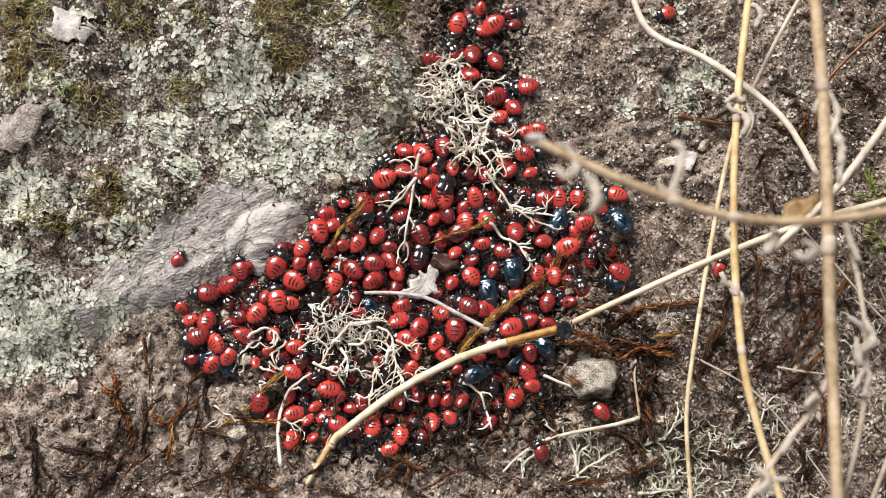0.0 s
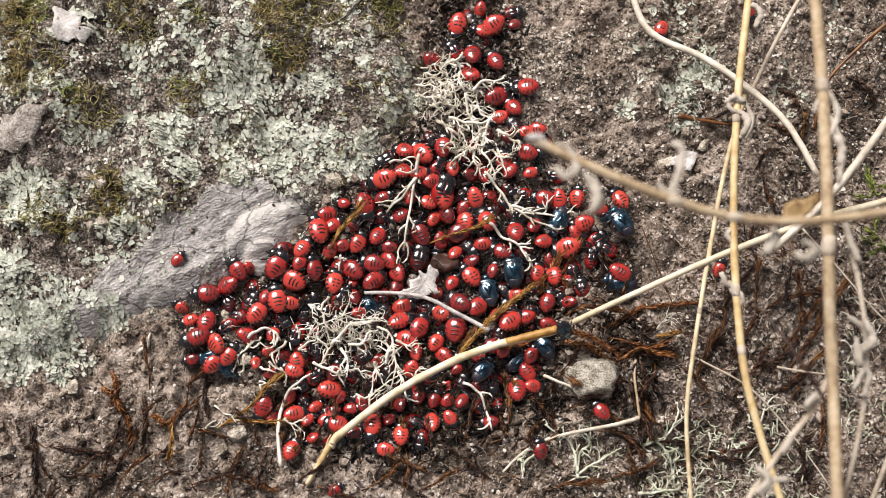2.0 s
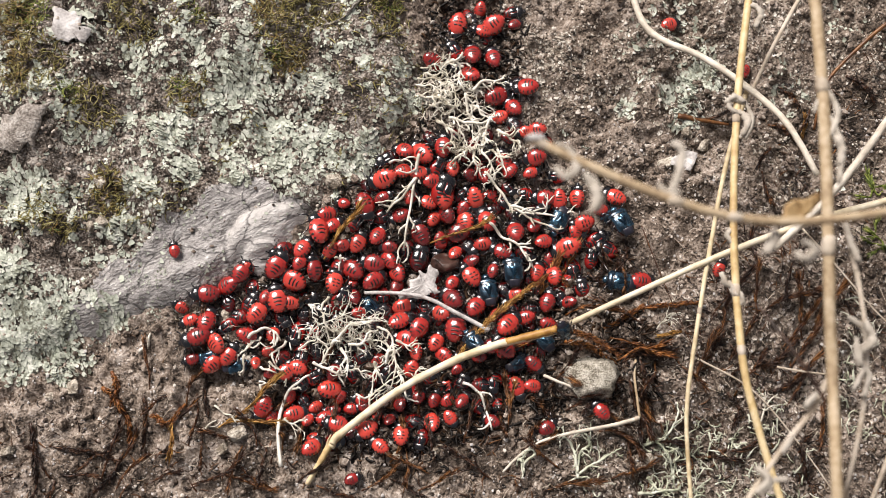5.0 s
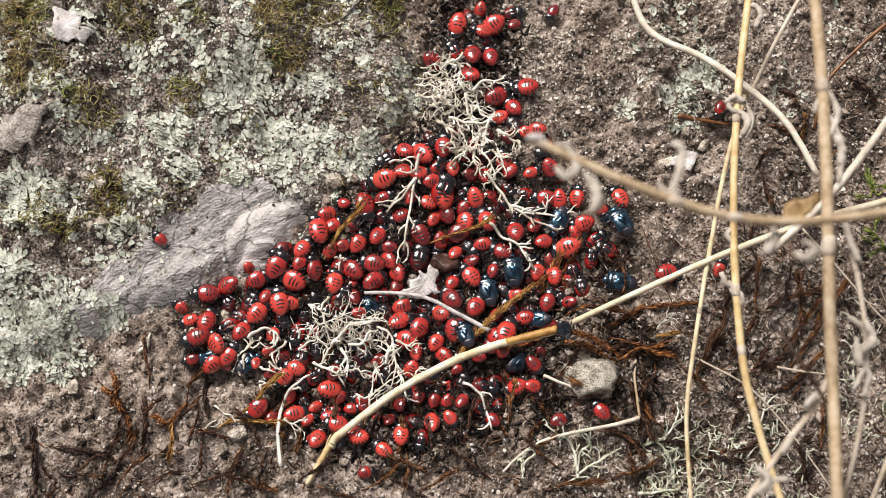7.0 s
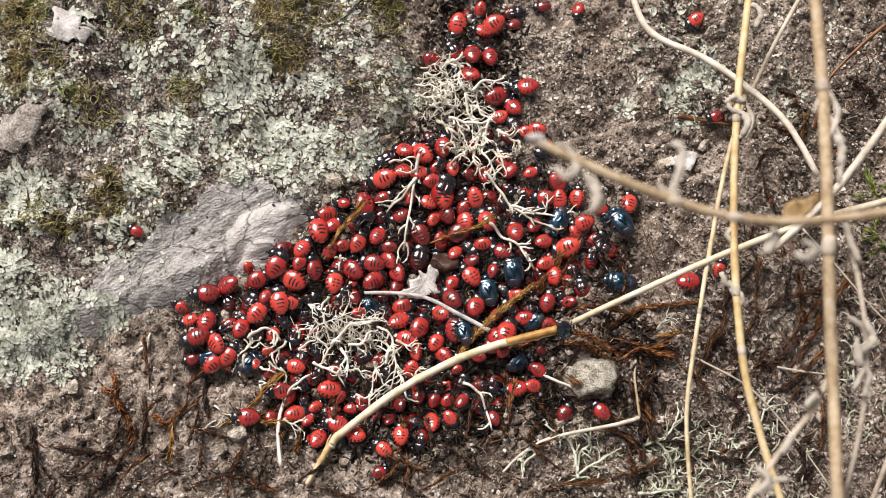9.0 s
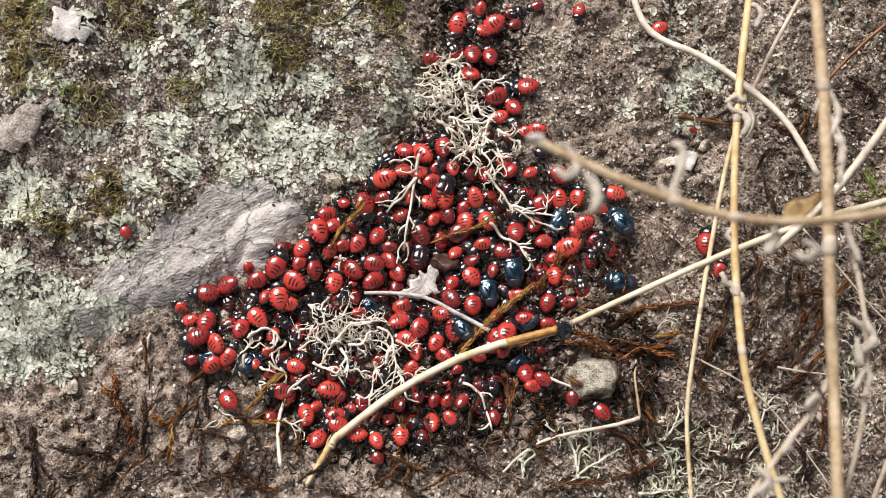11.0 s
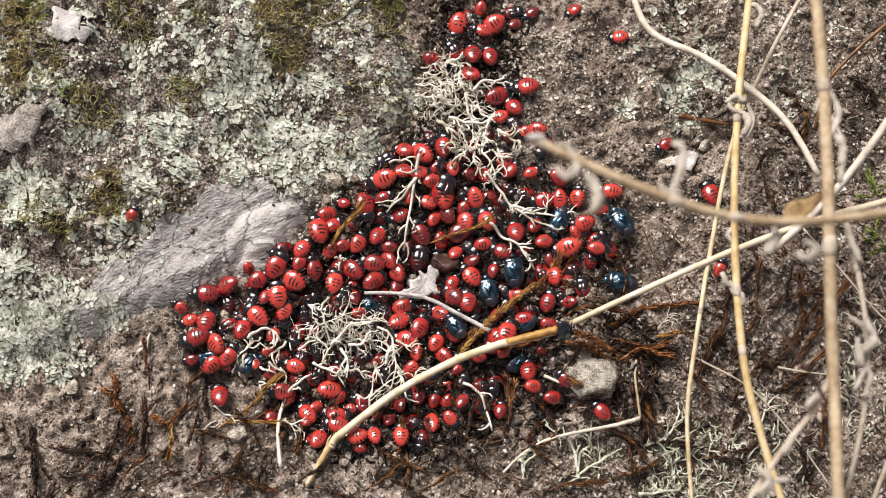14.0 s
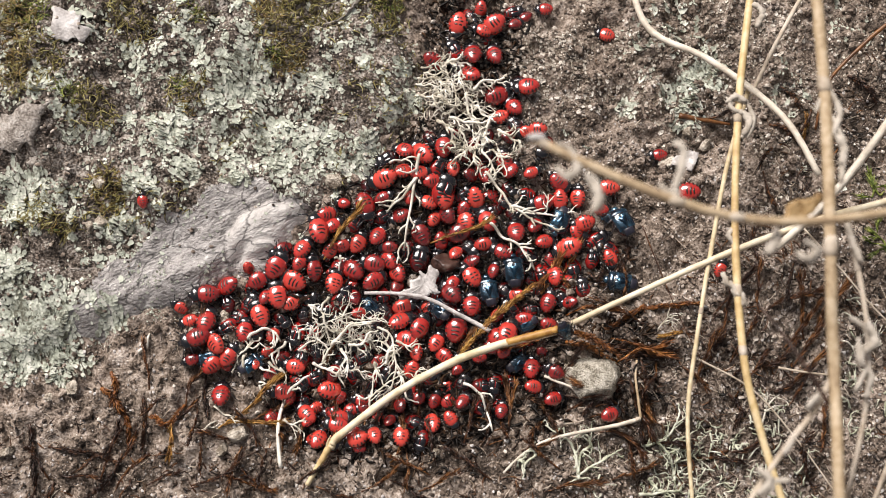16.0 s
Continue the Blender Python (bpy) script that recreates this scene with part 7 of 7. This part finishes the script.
    move(nymph(-40.3, -13.4, 102, 1.05), [(0, -40.3, -13.4, 102), (6.0, -40.3, -13.4, 102), (7.0, -39.7, -14.0, 102), (9.0, -39.7, -13.8, 102), (11.5, -40.0, -12.6, 97), (16.0, -40.3, -12.4, 102)], 10, 0.9)
    move(nymph(-37.3, -13.3, 360, 0.86), [(0, -37.3, -13.3, 360), (9.2, -37.5, -13.3, 360), (11.5, -37.9, -13.7, 380), (12.5, -38.8, -14.5, 415), (13.0, -39.4, -16.5, 449), (13.5, -39.3, -16.1, 446), (14.5, -38.0, -14.5, 405), (16.0, -37.2, -13.4, 395)], 10, 0.9)
    move(nymph(-45.4, -16.1, 50, 1.05), [(0, -45.4, -16.1, 50), (9.2, -45.4, -16.1, 50), (10.2, -45.2, -16.6, 102), (11.5, -44.9, -17.2, 142), (13.0, -44.9, -16.9, 142), (16.0, -44.3, -16.5, 112)], 10, 0.9)
    move(nymph(-36.2, -22.9, 360, 0.86), [(0, -36.2, -22.9, 360), (0.8, -35.9, -23.8, 331), (1.5, -35.6, -25.4, 292), (3.5, -36.6, -28.2, 240), (4.0, -37.4, -28.6, 219), (7.0, -38.5, -30.2, 219), (9.0, -38.9, -33.6, 190), (11.5, -38.8, -33.7, 180), (16.0, -38.6, -33.7, 180)], 10, 0.9)
    move(nymph(-36.5, -29.1, 161, 0.86), [(0, -36.5, -29.1, 161), (2.0, -36.1, -28.7, 161), (4.0, -35.0, -28.0, 161), (7.0, -35.6, -28.2, 166), (9.0, -35.6, -27.8, 166), (16.0, -35.7, -27.7, 166)], 10, 0.9)
    move(nymph(-36.3, -38.9, 19, 0.95), [(0, -36.3, -38.9, 19), (9.0, -36.1, -38.9, 19), (10.2, -34.5, -38.9, 70), (11.5, -32.4, -38.8, 127), (16.0, -32.6, -38.7, 132)], 10, 0.9)
    move(nymph(-28.4, -39.8, 10, 0.86), [(0, -28.4, -39.8, 10), (3.0, -27.8, -40.4, 10), (4.0, -28.5, -40.1, 10), (6.5, -27.7, -39.6, -9), (9.0, -25.9, -41.2, -19), (11.5, -26.0, -39.1, 10), (16.0, -25.2, -39.8, 5)], 10, 0.9)
    move(nymph(-16.7, -42.3, 260, 0.95), [(0, -16.7, -42.3, 260), (4.0, -16.8, -41.6, 250), (5.2, -18.1, -43.3, 199), (7.0, -19.8, -44.6, 161), (9.0, -20.5, -44.1, 151), (11.5, -20.2, -44.0, 171), (16.0, -20.1, -44.8, 190)], 10, 0.9)
    move(nymph(-12.6, -47.5, 199, 0.81), [(0, -12.6, -47.5, 199), (1.5, -13.2, -47.5, 180), (3.5, -14.9, -46.8, 151), (4.0, -15.2, -46.5, 142), (6.5, -13.9, -47.7, 147), (9.0, -13.9, -47.6, 142), (11.5, -16.0, -45.3, 112), (16.0, -16.3, -44.4, 106)], 10, 0.9)
    move(tagged(nymph(-29.8, -62.7, 29, 0.62), "small red bug nymph walking over soil below the cluster", group="walking nymphs"), [(0, -29.8, -62.7, 29), (1.5, -26.7, -57.0, 39), (4.0, -23.0, -54.9, 29), (7.0, -18.6, -52.4, 9), (9.0, -15.2, -52.2, 19), (10.2, -15.0, -50.2, 96), (11.5, -16.4, -48.7, 132), (13.0, -19.1, -47.1, 151), (16.0, -19.9, -46.5, 151)], 0, 0.2)
    move(nymph(-36.5, -45.4, 76, 0.90), [(0, -36.5, -45.4, 76), (1.5, -36.4, -47.5, 76), (3.2, -34.9, -48.1, 19), (5.0, -31.7, -47.3, 39), (7.0, -30.3, -45.1, 60), (16.0, -30.0, -45.0, 60)], 10, 0.9)
    move(adult(7.7, -31.3, 29, 0.96), [(0, 7.7, -31.3, 29), (1.5, 8.8, -30.7, 39), (2.5, 9.7, -29.9, 79), (4.0, 8.9, -26.0, 110), (5.3, 7.3, -23.7, 126), (7.0, 5.6, -22.3, 110), (9.0, 5.2, -21.7, 105), (11.5, 4.8, -20.8, 126), (13.0, 3.8, -20.9, 131), (14.5, 2.7, -19.1, 121), (15.3, 1.1, -17.4, 131), (16.0, -0.5, -15.6, 131)], 10, 3.2)
    move(nymph(6.6, -14.7, 146, 1.05), [(0, 6.6, -14.7, 146), (0.5, 6.0, -14.6, 146), (1.0, 5.5, -14.3, 146), (1.5, 4.7, -13.9, 146), (3.0, 4.7, -13.9, 146), (4.0, 3.4, -12.9, 141), (6.5, 2.8, -12.7, 136), (9.0, 2.8, -12.7, 131), (11.5, 2.5, -12.3, 131), (14.0, 3.3, -12.1, 136), (15.0, 3.3, -12.0, 136), (16.0, 2.5, -11.1, 131)], 10, 0.9)
    move(nymph(9.8, -15.1, 29, 0.95), [(0, 9.8, -15.1, 29), (1.0, 8.8, -14.6, 39), (4.0, 7.8, -14.8, 54), (9.0, 7.8, -14.8, 69), (11.5, 7.0, -14.3, 90), (14.5, 6.0, -13.9, 95), (16.0, 6.9, -14.5, 90)], 10, 0.9)
    move(nymph(16.2, -20.4, 29, 1.10), [(0, 16.2, -20.4, 29), (1.5, 16.4, -19.6, 29), (2.0, 16.0, -18.8, 39), (4.0, 15.7, -18.6, 39), (5.5, 15.3, -20.6, 59), (7.0, 15.1, -21.7, 69), (16.0, 15.2, -21.8, 69)], 10, 0.9)
    move(nymph(21.1, -17.9, 199, 0.86), [(0, 21.1, -17.9, 199), (0.5, 20.0, -17.3, 199), (1.5, 20.4, -17.0, 194), (9.2, 20.0, -17.3, 190), (16.0, 19.7, -17.4, 190)], 10, 0.9)
    move(adult(24.8, -24.5, 120, 0.92), [(0, 24.8, -24.5, 120), (4.2, 24.8, -24.2, 120), (6.3, 24.3, -19.2, 151), (7.0, 23.4, -17.7, 175), (9.0, 21.9, -18.1, 194), (11.5, 20.3, -18.2, 199), (16.0, 20.0, -18.5, 204)], 10, 0.9)
    move(nymph(17.2, -36.5, 63, 1.00), [(0, 17.2, -36.5, 63), (0.5, 17.9, -35.4, 74), (1.5, 17.9, -35.1, 84), (2.5, 18.2, -33.5, 94), (3.0, 18.3, -31.2, 100), (3.5, 17.8, -29.7, 115), (4.0, 17.0, -28.1, 126), (5.0, 15.1, -24.8, 131), (6.5, 13.6, -22.5, 141), (16.0, 13.6, -22.5, 141)], 10, 0.9)
    move(nymph(20.3, -29.7, 300, 0.90), [(0, 20.3, -29.7, 300), (3.0, 20.1, -29.6, 300), (4.0, 18.6, -31.7, 331), (5.2, 17.8, -33.4, 280), (6.5, 18.0, -33.4, 218), (7.0, 18.1, -33.5, 190), (9.0, 18.3, -34.0, 180), (10.2, 19.5, -31.8, 121), (11.5, 20.1, -30.1, 94), (14.5, 20.7, -29.7, 89), (16.0, 21.3, -29.0, 79)], 10, 0.9)
    move(nymph(21.2, -25.7, 100, 0.81), [(0, 21.2, -25.7, 100), (2.0, 21.2, -26.2, 58), (4.0, 21.9, -27.6, -29), (7.0, 21.9, -27.6, -49), (9.0, 23.0, -29.2, -39), (11.5, 24.1, -32.2, -34), (13.0, 25.2, -34.4, -19), (14.5, 25.9, -35.5, 5), (16.0, 25.9, -35.6, 19)], 10, 0.9)
    move(tagged(nymph(23.3, -48.4, 110, 0.76), "small red bug nymph climbing past the pale stone", group="walking nymphs"), [(0, 23.3, -48.4, 110), (1.5, 23.0, -48.3, 105), (3.5, 23.1, -45.4, 79), (4.2, 23.6, -44.1, 58), (6.5, 27.0, -41.3, 19), (9.0, 29.2, -39.1, 58), (11.5, 31.4, -34.9, 94), (13.0, 30.6, -32.8, 120), (14.5, 28.9, -31.3, 141), (16.0, 27.1, -30.0, 151)], 0, 0.9)
    move(nymph(11.3, -41.4, 218, 0.71), [(0, 11.3, -41.4, 218), (4.0, 11.8, -41.5, 161), (9.0, 12.2, -40.8, 121), (13.0, 12.9, -39.7, 89), (14.5, 13.9, -39.0, 79), (16.0, 13.9, -39.0, 79)], 10, 0.9)
    move(nymph(43.3, 13.1, 160, 0.95), [(0, 43.3, 13.1, 160), (1.0, 43.7, 13.0, 150), (2.0, 44.0, 11.6, 119), (2.5, 44.9, 11.3, 109), (3.5, 43.3, 13.0, 150), (4.2, 43.0, 12.6, 155), (7.0, 44.0, 12.0, 119), (9.0, 46.1, 11.0, 78), (10.2, 44.3, 12.2, 140), (11.5, 42.3, 13.6, 170), (14.0, 41.9, 13.9, 175), (16.0, 41.1, 14.6, 175)], 10, 0.9)
    move(nymph(20.5, 21.4, 165, 0.90), [(0, 20.5, 21.4, 165), (1.5, 21.2, 21.7, 165), (4.2, 21.9, 21.6, 165), (5.5, 24.4, 20.3, 229), (7.0, 26.4, 19.0, 299), (9.0, 28.3, 16.1, 310), (11.5, 28.7, 17.7, 330), (16.0, 28.4, 16.1, 320)], 10, 0.9)
    move(nymph(25.4, 12.0, 180, 0.95), [(0, 25.4, 12.0, 180), (9.2, 25.8, 12.1, 180), (11.5, 24.3, 10.5, 200), (13.5, 25.4, 12.0, 190), (14.5, 24.7, 10.9, 190), (16.0, 24.6, 10.7, 190)], 10, 0.9)
    move(nymph(13.7, 45.3, 119, 0.95), [(0, 13.7, 45.3, 119), (2.5, 13.7, 45.4, 119), (3.0, 14.0, 46.3, 114), (4.2, 13.6, 46.0, 109), (6.5, 12.3, 46.7, 99), (15.0, 12.0, 46.8, 99), (16.0, 13.3, 46.9, 109)], 10, 0.9)
    move(nymph(0.1, -15.7, 151, 0.86), [(0, 0.1, -15.7, 151), (13.0, 0.0, -15.7, 151), (15.0, -0.7, -15.1, 151), (15.5, -2.2, -14.1, 146), (16.0, -2.8, -13.9, 146)], 10, 0.9)
    move(tagged(nymph(37.9, -39.4, 130, 0.81), "small red bug nymph clinging beside the pale stone", group="walking nymphs"), [(0, 37.9, -39.4, 130), (14.5, 37.9, -39.4, 130), (15.2, 38.1, -39.6, 78), (16.0, 39.1, -39.7, 19)], 10, 0.9)
    move(nymph(23.0, -6.3, 79, 0.81), [(0, 23.0, -6.3, 79), (7.0, 23.0, -6.0, 69), (9.0, 24.8, -4.0, 24), (11.5, 28.6, -2.2, 15), (13.0, 34.1, -1.2, 10), (14.5, 38.7, 0.0, -20), (16.0, 40.9, -2.2, -61)], 10, 0.9)
    move(nymph(-49.2, -6.3, 102, 0.90), [(0, -49.2, -6.3, 102), (4.0, -50.0, -6.2, 132), (5.0, -49.5, -6.8, 61), (6.5, -47.2, -8.3, 20), (7.0, -45.7, -8.3, 25), (16.0, -45.3, -8.4, 30)], 10, 0.9)


motions()
